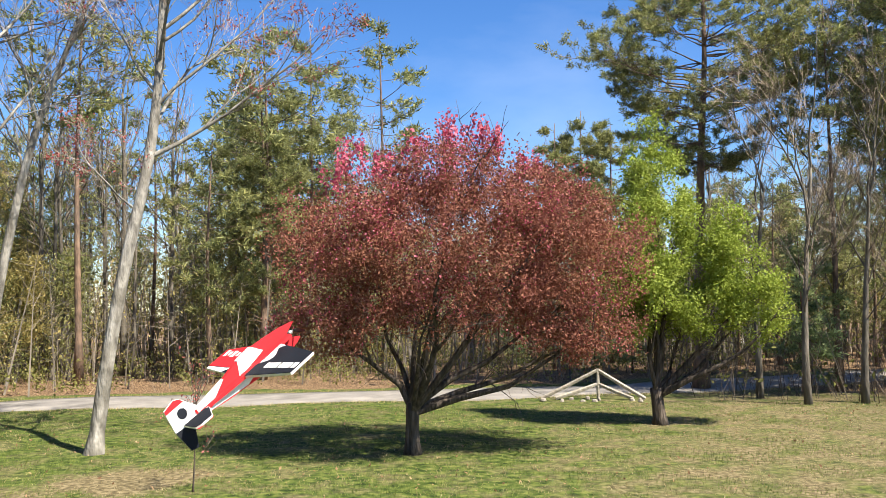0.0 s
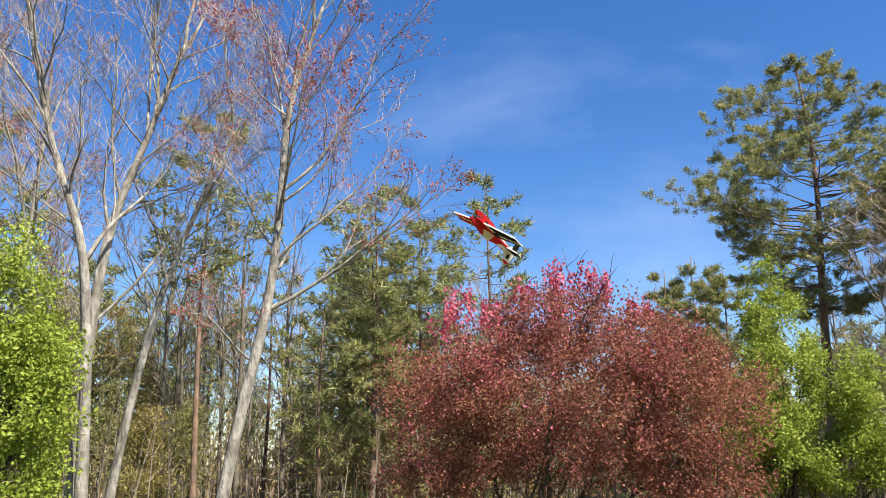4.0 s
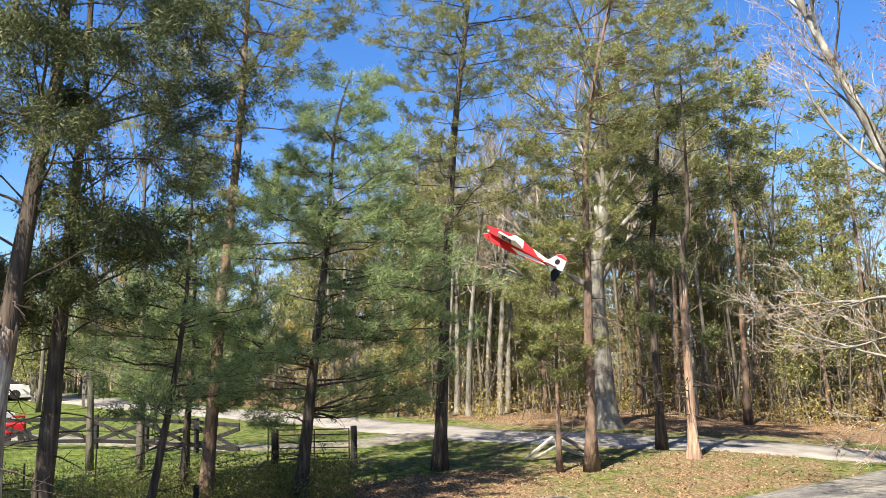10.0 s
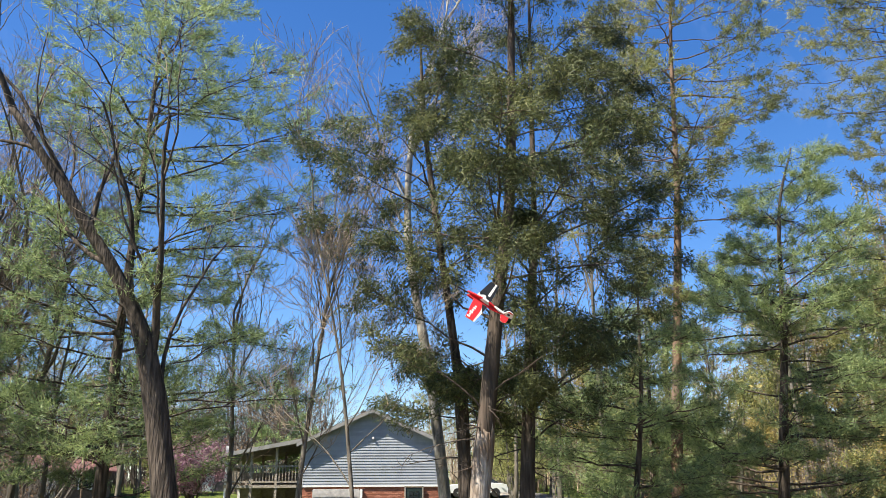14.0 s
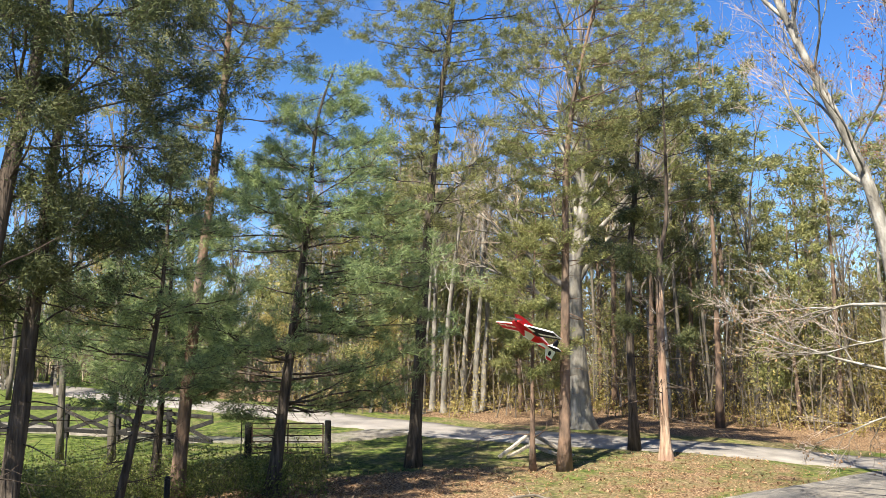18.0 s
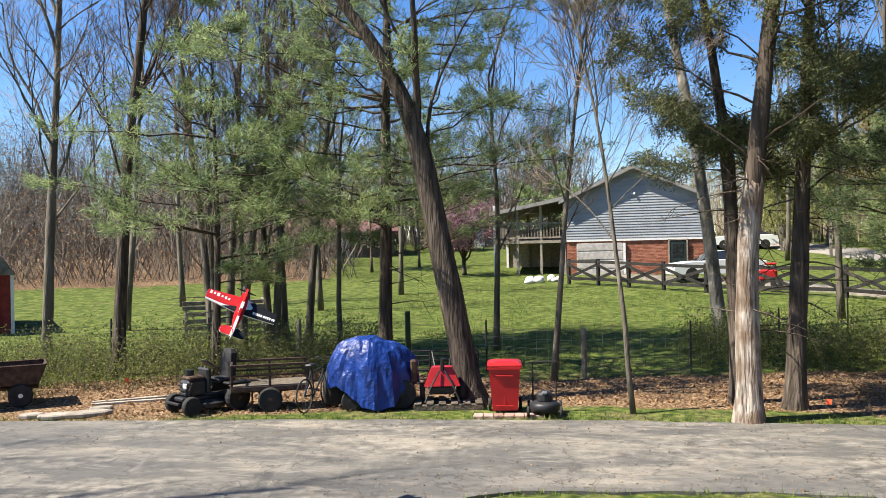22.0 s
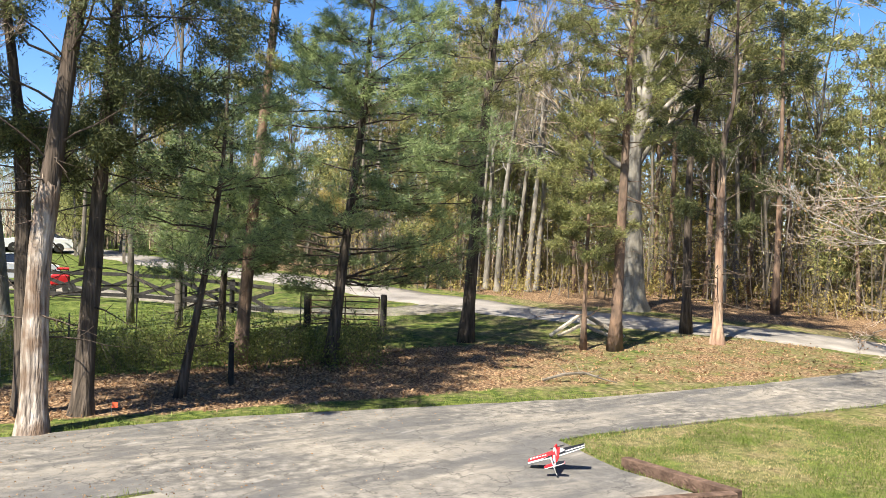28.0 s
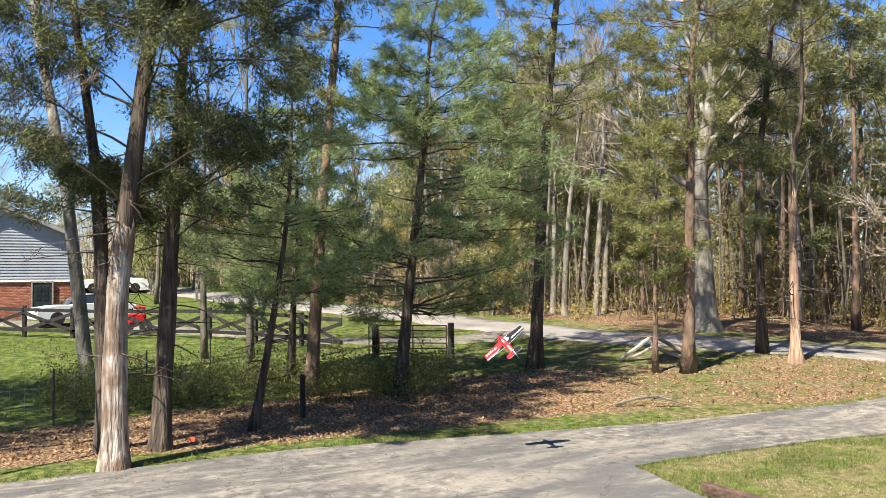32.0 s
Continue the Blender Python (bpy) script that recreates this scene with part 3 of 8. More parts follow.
def bare_tree(seed, h, r, lean=(0, 0), forks=3, limbs=12, low=0.35, twig=TWIG_PALE, bark=BARK_PALE, buds=0, bud_mat=None, dense=1.0, wob=0.05, up=0.55, last=3, thick=1.0, m=None, split=0.8, heavy=0.4, wide=1.0, bud=0.042,
              label="bare deciduous tree", name="tree", group="woodland trees", path=None, big=(), dry=0, stubs=0):
    """A bare crown: the trunk forks into long limbs, each set with ever finer upswept side branches. big: limbs as (height, right, up, depth, radius)."""
    random.seed(seed)
    rng = np.random.default_rng(seed)
    w, c = Build(), Build()
    near = thick < 1.5
    trunk = stem(path) if path else bent((0, 0, 0), (lean[0], lean[1], h), h * split, 9, wob, 0.03)
    h = trunk[-1].z / split
    end = 0.3 if split > 0.6 else 0.6
    if near and r > 0.14:
        line = [on(trunk, i / 32)[0] for i in range(33)]
        fluted(w, line, flare(r, line, end), 14, 0.13, seed)
    else:
        w.tube(trunk, flare(r, trunk, end), 10 if near else 6)
    ends = []

    def grow(p, d, ln, rad, lvl, lift):
        segs = ((7, 5, 4, 3) if near else (4, 3, 2, 2))[lvl]
        pts = bent(p, d, ln, segs, (0.2, 0.26, 0.28, 0.3)[lvl] * (1 if near else 1.2), lift)
        tip = max(rad * 0.3, 0.0042 * thick)
        radii = [rad + (tip - rad) * (i / segs) ** 0.8 for i in range(segs + 1)]
        (w if lvl < 2 and lvl < last else c).tube(pts, radii, (6, 4, 3, 3)[lvl] if near else 3, cap=False)
        if lvl == last:
            ends.extend(pts[1:])
            return
        n = max(2, int((6, 6, 4)[lvl] * dense))
        for i in range(n):
            t = 0.22 + 0.78 * (i + rnd(0.2, 1)) / n
            q, dd = on(pts, min(t, 1.0))
            kid = max(0.0045 * thick, (rad + (tip - rad) * t ** 0.8) * rnd(0.5, 0.72))
            grow(q, side_way(dd, rnd(0.35, 0.85) * (1.15 - 0.45 * t)) + Vector((0, 0, 0.18)), ln * rnd(0.38, 0.66) * (1.15 - 0.45 * t), kid, lvl + 1, lift)

    for i in range(forks):
        q, dd = on(trunk, rnd(0.6, 0.95) if i else 1.0)
        grow(q, side_way(dd, rnd(0.15, 0.5)) + Vector((0, 0, up)), h * rnd(0.28, 0.42) * (1.2 - split) / 0.4, r * heavy * rnd(0.75, 1.1), 0, 0.03)
    for i in range(limbs):
        t = low + (0.95 - low) * (i + rnd(0, 0.8)) / limbs
        q, dd = on(trunk, t)
        grow(q, side_way(dd, rnd(0.5, 1.1)) + Vector((0, 0, 0.3)), h * rnd(0.18, 0.34) * wide * (1.15 - 0.5 * t), r * rnd(0.2, 0.36) * (1.15 - 0.6 * t), 0, 0.045)
    for z0, right, rise, deep, rad in big:
        k = min(range(len(trunk)), key=lambda i: abs(trunk[i].z - z0))
        d = Vector((right, deep, rise))
        grow(trunk[k], d, d.length, rad, 0, 0.0)
    for i in range(stubs):
        q, dd = on(trunk, rnd(0.12, low))
        c.tube(bent(q, side_way(dd, rnd(1.0, 1.5)), rnd(0.5, 1.6), 4, 0.2), [0.018, 0.014, 0.01, 0.007, 0.004], 3, cap=False)
    if (buds or dry) and ends:
        num = buds or dry
        pick = rng.choice(len(ends), num)
        base = np.array([tuple(e) for e in ends])[pick] + rng.normal(size=(num, 3)) * (0.06 if buds else 0.1)
        v, f = leaves(base, bud, rng)
        c.bulk(v, f, 1)
    return finish(name, w, bark, c, [twig, bud_mat or BUD_RED], m, label, "tree", group, "twigwork")


def fluted(b, pts, radii, sides, amp, seed=0.0):
    """A trunk with an uneven, ribbed section."""
    vs, fs = [], []
    for i, (p, r) in enumerate(zip(pts, radii)):
        for j in range(sides):
            a = 2 * math.pi * j / sides
            k = 1 + amp * noise.noise(Vector((math.cos(a) * 2.2 + seed, math.sin(a) * 2.2, p.z * 0.5))) + amp * 0.7 * noise.noise(Vector((math.cos(a) * 5 + seed, math.sin(a) * 5, p.z * 0.9)))
            vs.append(p + Vector((math.cos(a) * r * k, math.sin(a) * r * k, 0)))
    for i in range(len(pts) - 1):
        for j in range(sides):
            fs.append((i * sides + j, i * sides + (j + 1) % sides, (i + 1) * sides + (j + 1) % sides, (i + 1) * sides + j))
    fs.append(tuple((len(pts) - 1) * sides + j for j in range(sides)))
    b.add(vs, fs)


def puffs(centres, ways, blade, per, rng, size, spread=0.8, thin=0.09):
    """Bunches of blades round the ends of twigs."""
    c = np.repeat(np.asarray(centres, float), per, 0)
    w = np.repeat(np.asarray(ways, float), per, 0)
    n = len(c)
    c = c - w * rng.uniform(0, 1, (n, 1)) * size + rng.normal(size=(n, 3)) * size * 0.28
    d = w * 0.8 + rng.normal(size=(n, 3)) * spread
    d /= np.linalg.norm(d, axis=1)[:, None] + 1e-9
    o = np.cross(d, rng.normal(size=(n, 3)))
    o /= np.linalg.norm(o, axis=1)[:, None] + 1e-9
    s = blade * rng.uniform(0.6, 1.25, (n, 1))
    v = np.stack([c - o * s * thin, c + o * s * thin, c + d * s], 1).reshape(-1, 3)
    return v, np.arange(n * 3).reshape(-1, 3)


def needle_tree(seed, path, r, profile, m, label, name="pine_tree", category="pine tree", group="pines", branches=60, bark=BARK_PINE, needle=NEEDLE, side=7, twigs=4, per=30, blade=0.125, thin=0.1,
                size=0.2, spread=0.8, rise=(0.0, 0.38), plate=0.35, hang=0.0, tip_up=0.35, dead=14, bare=0.35, gaps=-0.25, bottom=None, peel=0.0, ribs=0.0, base_flare=1.45, long_side=0.42, far=False):
    """An evergreen: the crown's reach at each height is given by profile, limbs carry side branches in loose plates, and each twig ends in a bunch of blades."""
    random.seed(seed)
    rng = np.random.default_rng(seed)
    w, c = Build(), Build()
    trunk = stem(path, 0.03)
    h, k = trunk[-1].z, len(trunk) - 1
    rad = [r * (1 - 0.88 * (p.z / h) ** 0.9) * (1 + (base_flare - 1) * math.exp(-p.z / 0.35)) for p in trunk]
    low_part = None
    if ribs:
        trunk2 = [on(trunk, i / 40)[0] for i in range(41)]
        rad2 = [r * (1 - 0.86 * i / 40) * (1 + (base_flare - 1) * math.exp(-i * h / 40 / 0.35)) for i in range(41)]
        cut = int(round(peel / h * 40))
        if bottom:
            low_part = Build()
            fluted(low_part, trunk2[:cut + 2], [a * 1.06 for a in rad2[:cut + 1]] + [rad2[cut + 1] * 0.9], 18, ribs, seed)
        fluted(w, trunk2[cut:], rad2[cut:], 14, ribs, seed)
    else:
        w.tube(trunk, rad, 6 if far else 12)
    zs, rs = [p[0] for p in profile], [p[1] for p in profile]
    grid = np.linspace(zs[0], zs[-1], 60)
    cum = np.cumsum(np.interp(grid, zs, rs) ** 0.8 + 0.1)
    cum /= cum[-1]
    cen, way = [], []

    def axis(z):
        for i in range(k):
            if trunk[i + 1].z >= z:
                return trunk[i].lerp(trunk[i + 1], max(0.0, (z - trunk[i].z) / (trunk[i + 1].z - trunk[i].z + 1e-6)))
        return trunk[-1]

    for i in range(dead):
        q = axis(rnd(0.1 * h, max(zs[0] * 1.1, 0.2 * h)))
        a = rnd(0, 6.283)
        br = bent(q, (math.cos(a), math.sin(a), rnd(-0.3, 0.3)), rnd(0.4, 1.9), 4, 0.16, -0.03)
        w.tube(br, [0.022, 0.017, 0.012, 0.008, 0.004], 3, cap=False)
        if not far:
            for _ in range(3):
                q2, d2 = on(br, rnd(0.3, 1))
                w.tube(bent(q2, side_way(d2, rnd(0.5, 1.1)), rnd(0.2, 0.6), 2, 0.2), [0.008, 0.006, 0.003], 3, cap=False)
    for i in range(branches):
        z = float(np.interp((i + rnd(0, 1)) / branches, cum, grid))
        reach = float(np.interp(z, zs, rs))
        a = i * 2.39996 + rnd(-0.5, 0.5)
        lump = noise.noise(Vector((math.cos(a) * 1.3 + seed, math.sin(a) * 1.3, z * 0.45)))
        if lump < gaps:
            continue
        reach *= (0.92 + 0.5 * lump) * rnd(0.7, 1.15)
        p0 = axis(max(0.15 * h, z - reach * rnd(*rise)))
        ax = axis(z)
        tip = Vector((ax.x + math.cos(a) * reach, ax.y + math.sin(a) * reach, z))
        segs = 4 if far else 6
        wig = Vector((rnd(-1, 1), rnd(-1, 1), rnd(-0.6, 0.6))) * reach * 0.09
        br = []
        for j in range(segs + 1):
            s = j / segs
            q = p0.lerp(tip, s)
            q.z = p0.z + (tip.z - p0.z) * (s + tip_up * s * (s - 1))
            br.append(q + wig * math.sin(math.pi * s) + Vector((rnd(-1, 1), rnd(-1, 1), rnd(-1, 1))) * reach * 0.022 * (s > 0))
        r0 = max(0.01, min(r * 0.3, 0.008 + 0.008 * reach))
        w.tube(br, [r0 + (0.006 - r0) * j / segs for j in range(segs + 1)], 3 if far else 4, cap=False)
        n = max(2, int(side * (0.5 + 0.5 * reach / max(rs))))
        for j in range(n + 1):
            s = bare + (1 - bare) * (j + rnd(0, 0.9)) / n if j < n else 1.0
            q, d = on(br, min(1.0, s))
            out = d.cross(Vector((0, 0, 1)))
            out = (out.normalized() if out.length > 1e-6 else Vector((1, 0, 0))) * (1 if j % 2 else -1)
            sd = (d * rnd(0.5, 1.0) + out * (rnd(0.5, 1.1) if j < n else 0) + Vector((0, 0, rnd(-plate, plate) + 0.12 + hang * 0.5))).normalized()
            ln = reach * long_side * (1.2 - 0.75 * s) * rnd(0.6, 1.15) + 0.15
            sub = bent(q, sd, ln, 2 if far else 3, 0.16, 0.03 + hang * 0.12)
            w.tube(sub, [0.011, 0.006, 0.004] if far else [0.012, 0.009, 0.006, 0.004], 3, cap=False)
            cen.append(sub[-1])
            way.append((sub[-1] - sub[-2]).normalized() + Vector((0, 0, 0.2 + hang)))
            for t in range(twigs):
                q2, d2 = on(sub, 0.2 + 0.8 * (t + rnd(0, 1)) / twigs)
                tw = side_way(d2, rnd(0.4, 1.1))
                tw = Vector((tw.x, tw.y, tw.z * (plate + 0.3) + 0.15 + hang)).normalized()
                e = q2 + tw * rnd(0.12, 0.2 + 0.3 * ln)
                if not far:
                    w.tube([q2, e], [0.006, 0.003], 3, cap=False)
                cen.append(e)
                way.append(tw)
    cen, way = np.array([tuple(p) for p in cen]), np.array([tuple(p) for p in way])
    c.bulk(*puffs(cen, way, blade, per, rng, size, spread, thin))
    tree = finish(name, w, bark, c, needle, m, label, category, group)
    if low_part:
        low_part.make("lower_trunk", bottom, tree, "barkless weathered wood", smooth=True)
    return tree


def small_lobes(seed, lobes, n, r0, r1, shell=0.7):
    """Many small crown lobes spread through large ones."""
    g = np.random.default_rng(seed)
    cs, rs = np.array([l[0] for l in lobes], float), np.array([l[1] for l in lobes], float)
    vol = np.prod(rs, 1)
    res = []
    for _ in range(n):
        k = g.choice(len(lobes), p=vol / vol.sum())
        d = g.normal(size=3)
        d /= np.linalg.norm(d)
        q = g.uniform(r0, r1)
        p = cs[k] + d * np.maximum(rs[k] - q * 0.8, 0.1) * g.uniform(shell, 1.0) ** 0.5
        res.append((tuple(p), (q * g.uniform(0.9, 1.3), q * g.uniform(0.9, 1.3), q * g.uniform(0.65, 1.0))))
    return res


def round_tree(seed, stems, fork, lobes, count, leaf_size, leaf, bark, r, m, label, name, category, extra=None, gaps=2.2, twig=TWIG_DARK, shell=0.45, spur=None, rough=0.22, hole=-0.28, puff=0.14):
    """A small garden tree: forked stems, limbs, and leaves in clumps in the lobes (centre, radii)."""
    random.seed(seed)
    rng = np.random.default_rng(seed)
    w, c, t2 = Build(), Build(), Build()
    base = bent((0, 0, 0), (rnd(-0.05, 0.05), 0, fork), fork, 4, 0.05)
    w.tube(base, [r * 1.5, r * 1.1, r, r * 0.98, r * 1.0], 10)
    cs = np.array([l[0] for l in lobes], float)
    rs = np.array([l[1] for l in lobes], float)
    vol = np.prod(rs, 1)
    for i in range(stems):
        k = rng.choice(len(lobes), p=vol / vol.sum())
        goal = Vector(cs[k] + rng.uniform(-0.55, 0.55, 3) * rs[k])
        p0, _ = on(base, rnd(0.75, 1.0))
        mid = p0.lerp(goal, 0.5) + Vector((0, 0, -0.1)) + Vector(rng.normal(size=3) * 0.12)
        st = [p0, p0.lerp(mid, 0.5) + Vector(rng.normal(size=3) * 0.05), mid, mid.lerp(goal, 0.5) + Vector(rng.normal(size=3) * 0.12), goal]
        r0 = r * rnd(0.42, 0.62)
        w.tube(st, [r0, r0 * 0.85, r0 * 0.6, r0 * 0.38, r0 * 0.15], 6, cap=False)
        for j in range(9):
            q, dd = on(st, rnd(0.3, 1.0))
            br = bent(q, side_way(dd, rnd(0.4, 1.1)) + Vector((0, 0, 0.15)), rnd(0.5, 1.5) * rs[k].mean() / 1.6, 4, 0.2)
            t2.tube(br, [r0 * 0.25, r0 * 0.18, r0 * 0.12, r0 * 0.08, 0.004], 4, cap=False)
            for _ in range(3):
                q2, d2 = on(br, rnd(0.3, 1.0))
                b3 = bent(q2, side_way(d2, rnd(0.4, 1.0)), rnd(0.3, 0.8), 3, 0.25)
                t2.tube(b3, [0.009, 0.007, 0.005, 0.003], 3, cap=False)
    # clump centres fill the lobes, denser near their skin, with holes
    clumps = []
    while len(clumps) < count // 22:
        k = rng.choice(len(lobes), p=vol / vol.sum())
        d = rng.normal(size=3)
        d /= np.linalg.norm(d)
        p = cs[k] + d * rs[k] * rng.uniform(shell ** 3, 1) ** (1 / 3) * (1 + rough * noise.noise(Vector(d * 2.6 + k)) + 0.14 * noise.noise(Vector(d * 7 + k)))
        if noise.noise(Vector(p * gaps * 0.5)) > hole:
            clumps.append(p)
    clumps = np.array(clumps)
    pts = np.repeat(clumps, 22, 0) + rng.normal(size=(len(clumps) * 22, 3)) * puff
    v, f = leaves(pts, leaf_size, rng)
    c.bulk(v, f)
    tree = finish(name, w, bark, c, leaf, m, label, category)
    t2.make("branchwork", twig, tree)["kind"] = "stuff"
    if extra:
        share, mtl, where, size = extra
        keep = where(clumps, rng)
        pts = np.repeat(clumps[keep], share, 0) + rng.normal(size=(keep.sum() * share, 3)) * 0.15
        b = Build()
        b.bulk(*leaves(pts, size, rng, slim=0.9))
        b.make("blossom", mtl, tree, "bright pink blossom")["kind"] = "stuff"
    if spur:
        sp, bl = Build(), Build()
        for x, y, z, ln in spur:
            for _ in range(5):
                pt = bent((x + rnd(-0.3, 0.3), y + rnd(-0.3, 0.3), z), (rnd(-0.25, 0.25), rnd(-0.2, 0.2), 1), ln * rnd(0.6, 1.1), 4, 0.08)
                sp.tube(pt, [0.012, 0.01, 0.008, 0.006, 0.003], 3, cap=False)
                q = np.array([tuple(on(pt, u)[0]) for u in np.linspace(0.1, 1, 14)])
                q = np.repeat(q, 4, 0) + rng.normal(size=(len(q) * 4, 3)) * 0.06
                bl.bulk(*leaves(q, 0.04, rng, slim=0.9))
        sp.make("shoot_wood", twig, tree)["kind"] = "stuff"
        bl.make("shoot_blossom", extra[1], tree, "upright pink flowering shoots")["kind"] = "stuff"
    return tree


def polar(az, r):
    return -r * math.sin(radians(az)), r * math.cos(radians(az))


# garden trees
CRAB = [((1.0, 0, 4.5), (3.0, 2.9, 2.2)), ((2.7, 0, 5.3), (1.7, 1.7, 1.1)), ((-1.5, 0, 4.2), (1.6, 1.8, 1.8)), ((3.6, 0, 4.1), (1.6, 1.9, 1.6)), ((1.0, 0, 6.0), (1.9, 1.7, 1.1)), ((-1.1, -0.3, 3.1), (1.5, 1.5, 0.9)), ((3.1, -0.3, 3.0), (1.8, 1.5, 0.9)), ((-1.7, -0.4, 2.7), (1.3, 1.4, 0.75)), ((3.7, -0.2, 2.6), (1.4, 1.3, 0.75)), ((0.9, -1.5, 3.3), (1.7, 0.9, 0.9))]
round_tree(3, 11, 1.15, [(c, tuple(0.9 * q for q in r)) for c, r in CRAB] + small_lobes(31, CRAB, 70, 0.45, 0.85, 1.0), 98000, 0.035, LEAF_CRAB, BARK_DARK, 0.15, at(-0.7, 17.9),
           "burgundy-leaved crabapple with pink blossom on the lawn", "crabapple_tree", "tree",
           extra=(14, BLOSSOM, lambda c, g: (g.uniform(size=len(c)) < np.clip(0.1 + 0.06 * (c[:, 2] - 3.6) - 0.03 * (c[:, 0] - 0.5) + 0.25 * np.sin(c[:, 0] * 1.9) * np.sin(c[:, 2] * 2.3), 0.02, 0.6)), 0.024),
           hole=0.0, rough=0.34, puff=0.115, gaps=3.6, shell=0.35,
           spur=[(-1.5, 0, 5.6, 0.95), (-1.15, 0, 6.0, 0.95), (0.85, 0, 6.6, 0.8), (1.9, 0, 6.4, 0.75), (-0.6, 0, 5.9, 0.6), (1.4, 0.2, 6.7, 0.7), (2.6, 0, 6.0, 0.5), (0.2, 0, 6.3, 0.6)])
PEAR = [((0, 0, 6.7), (0.75, 0.75, 1.45)), ((-0.1, 0, 5.0), (1.25, 1.25, 1.6)), ((-0.1, 0, 3.5), (1.5, 1.4, 1.2)), ((1.9, 0, 4.3), (0.85, 0.9, 1.5)), ((2.4, 0, 3.1), (0.95, 0.9, 1.0)), ((-0.9, 0, 2.9), (0.9, 0.9, 0.8)), ((1.0, 0, 3.0), (1.2, 1.1, 0.8))]
round_tree(4, 11, 1.0, PEAR + small_lobes(32, PEAR, 50, 0.3, 0.55, 0.95), 66000, 0.041, LEAF_PEAR, BARK_DARK, 0.16, at(5.6, 21.9, radians(-14)),
           "flowering pear in fresh light-green leaf on the lawn", "pear_tree", "tree", gaps=3.0, hole=-0.06, rough=0.3, shell=0.35, puff=0.105)
PEAR_BIG = [((-0.25, 0, 7.1), (0.75, 0.8, 1.2)), ((-0.55, 0, 5.6), (1.2, 1.2, 1.5)), ((-0.8, 0, 3.9), (1.6, 1.5, 1.5)), ((1.25, 0, 5.5), (0.5, 0.6, 1.35)), ((1.45, 0, 4.0), (0.9, 1.1, 1.3)), ((0.2, 0, 2.6), (1.9, 1.6, 0.9))]
round_tree(6, 22, 1.1, PEAR_BIG + small_lobes(33, PEAR_BIG, 70, 0.25, 0.5, 0.95), 115000, 0.036, LEAF_PEAR, BARK_DARK, 0.22, at(*polar(40.5, 13.0), radians(40.5)),
           "large flowering pear in bright green leaf on the lawn", "pear_tree", "tree", gaps=3.0, hole=-0.06, rough=0.28, shell=0.35, puff=0.1)

# pale trees by the road and behind the pear
def facing(az, r, sink=0.05):
    """A spot on the ground, turned so that local x runs to the right as seen from the lawn's viewer."""
    return at(*polar(az, r), radians(az), 1.0, sink)


bare_tree(11, 17.5, 0.165, path=[(0, 0), (0.45, 3.4), (1.08, 6.7), (1.3, 9.2), (1.45, 12), (2.2, 15)], forks=4, limbs=12, low=0.42, buds=10000, wide=0.9, split=0.85, heavy=0.32, bud=0.036, big=((6.9, 4.0, 2.4, 0.3, 0.06), (9.6, 3.6, 2.6, -0.5, 0.05), (8.4, -2.4, 2.8, 0.4, 0.045), (5.2, -1.6, 1.2, 0.2, 0.03)),
          m=facing(22.7, 20), label="pale leaning maple with red spring buds beside the lawn")
bare_tree(12, 17, 0.21, path=[(0, 0), (-0.5, 4), (-0.95, 7.6), (-2.3, 11.6), (-3.2, 14.5)], forks=4, limbs=10, low=0.48, dry=1500, bud_mat=LEAF_DRY, wide=0.8, split=0.85, heavy=0.32, big=((7.6, -2.8, 2.6, 0.3, 0.06), (5.0, -3.2, 0.9, 0.2, 0.05), (3.3, -3.8, -0.3, 0.4, 0.045), (4.2, -2.6, 0.3, -0.6, 0.035), (2.6, -2.4, -0.5, 0.2, 0.03), (6.0, 1.2, 2.0, 0.5, 0.04)), m=facing(49.9, 22), label="thick pale maple at the driveway's edge")
bare_tree(13, 16, 0.2, path=[(0, 0), (0.1, 7.8), (0.5, 10.6), (0.8, 14.5)], forks=4, limbs=11, low=0.5, buds=8000, wide=1.0, split=0.85, heavy=0.32, bud=0.036, big=((9.0, 3.0, 3.5, 0, 0.05), (8.0, -1.6, 3.0, 0.3, 0.05)), m=facing(49.0, 22.4), label="pale maple stem beside a thicker one")
bare_tree(14, 17, 0.18, path=[(0, 0), (-0.1, 3.4), (-0.5, 8), (-1.5, 11), (-2.3, 14)], forks=4, limbs=10, low=0.45, wide=0.9, split=0.85, heavy=0.34, big=((7.6, 1.4, 4.0, 0.2, 0.07), (8.6, -2.0, 3.2, -0.2, 0.05)), m=facing(30.1, 22), label="pale-barked bare tree behind the pear")
bare_tree(15, 16, 0.17, path=[(0, 0), (0.2, 8), (1.1, 12), (1.9, 15)], forks=4, limbs=10, low=0.4, wide=0.95, split=0.85, heavy=0.34, buds=1500, bud=0.036, big=((6.6, 2.6, 4.4, 0.3, 0.05), (9.0, -0.6, 4.0, 0, 0.05)), m=facing(30.9, 23), label="pale-barked bare tree behind the pear")
bare_tree(16, 15, 0.15, path=[(0, 0), (0.2, 3), (0.85, 7), (1.6, 9.7), (2.6, 12.4)], forks=3, limbs=9, low=0.45, wide=0.8, split=0.85, heavy=0.32, big=((8.3, -1.0, 3.4, 0.1, 0.05),), m=facing(28.9, 24), label="leaning pale bare tree near the road")
bare_tree(17, 16, 0.17, lean=(1.0, 0), forks=3, limbs=12, low=0.4, buds=5000, wide=1.0, bud=0.036, m=at(*polar(36, 27)), label="slim bare tree with reddish buds")
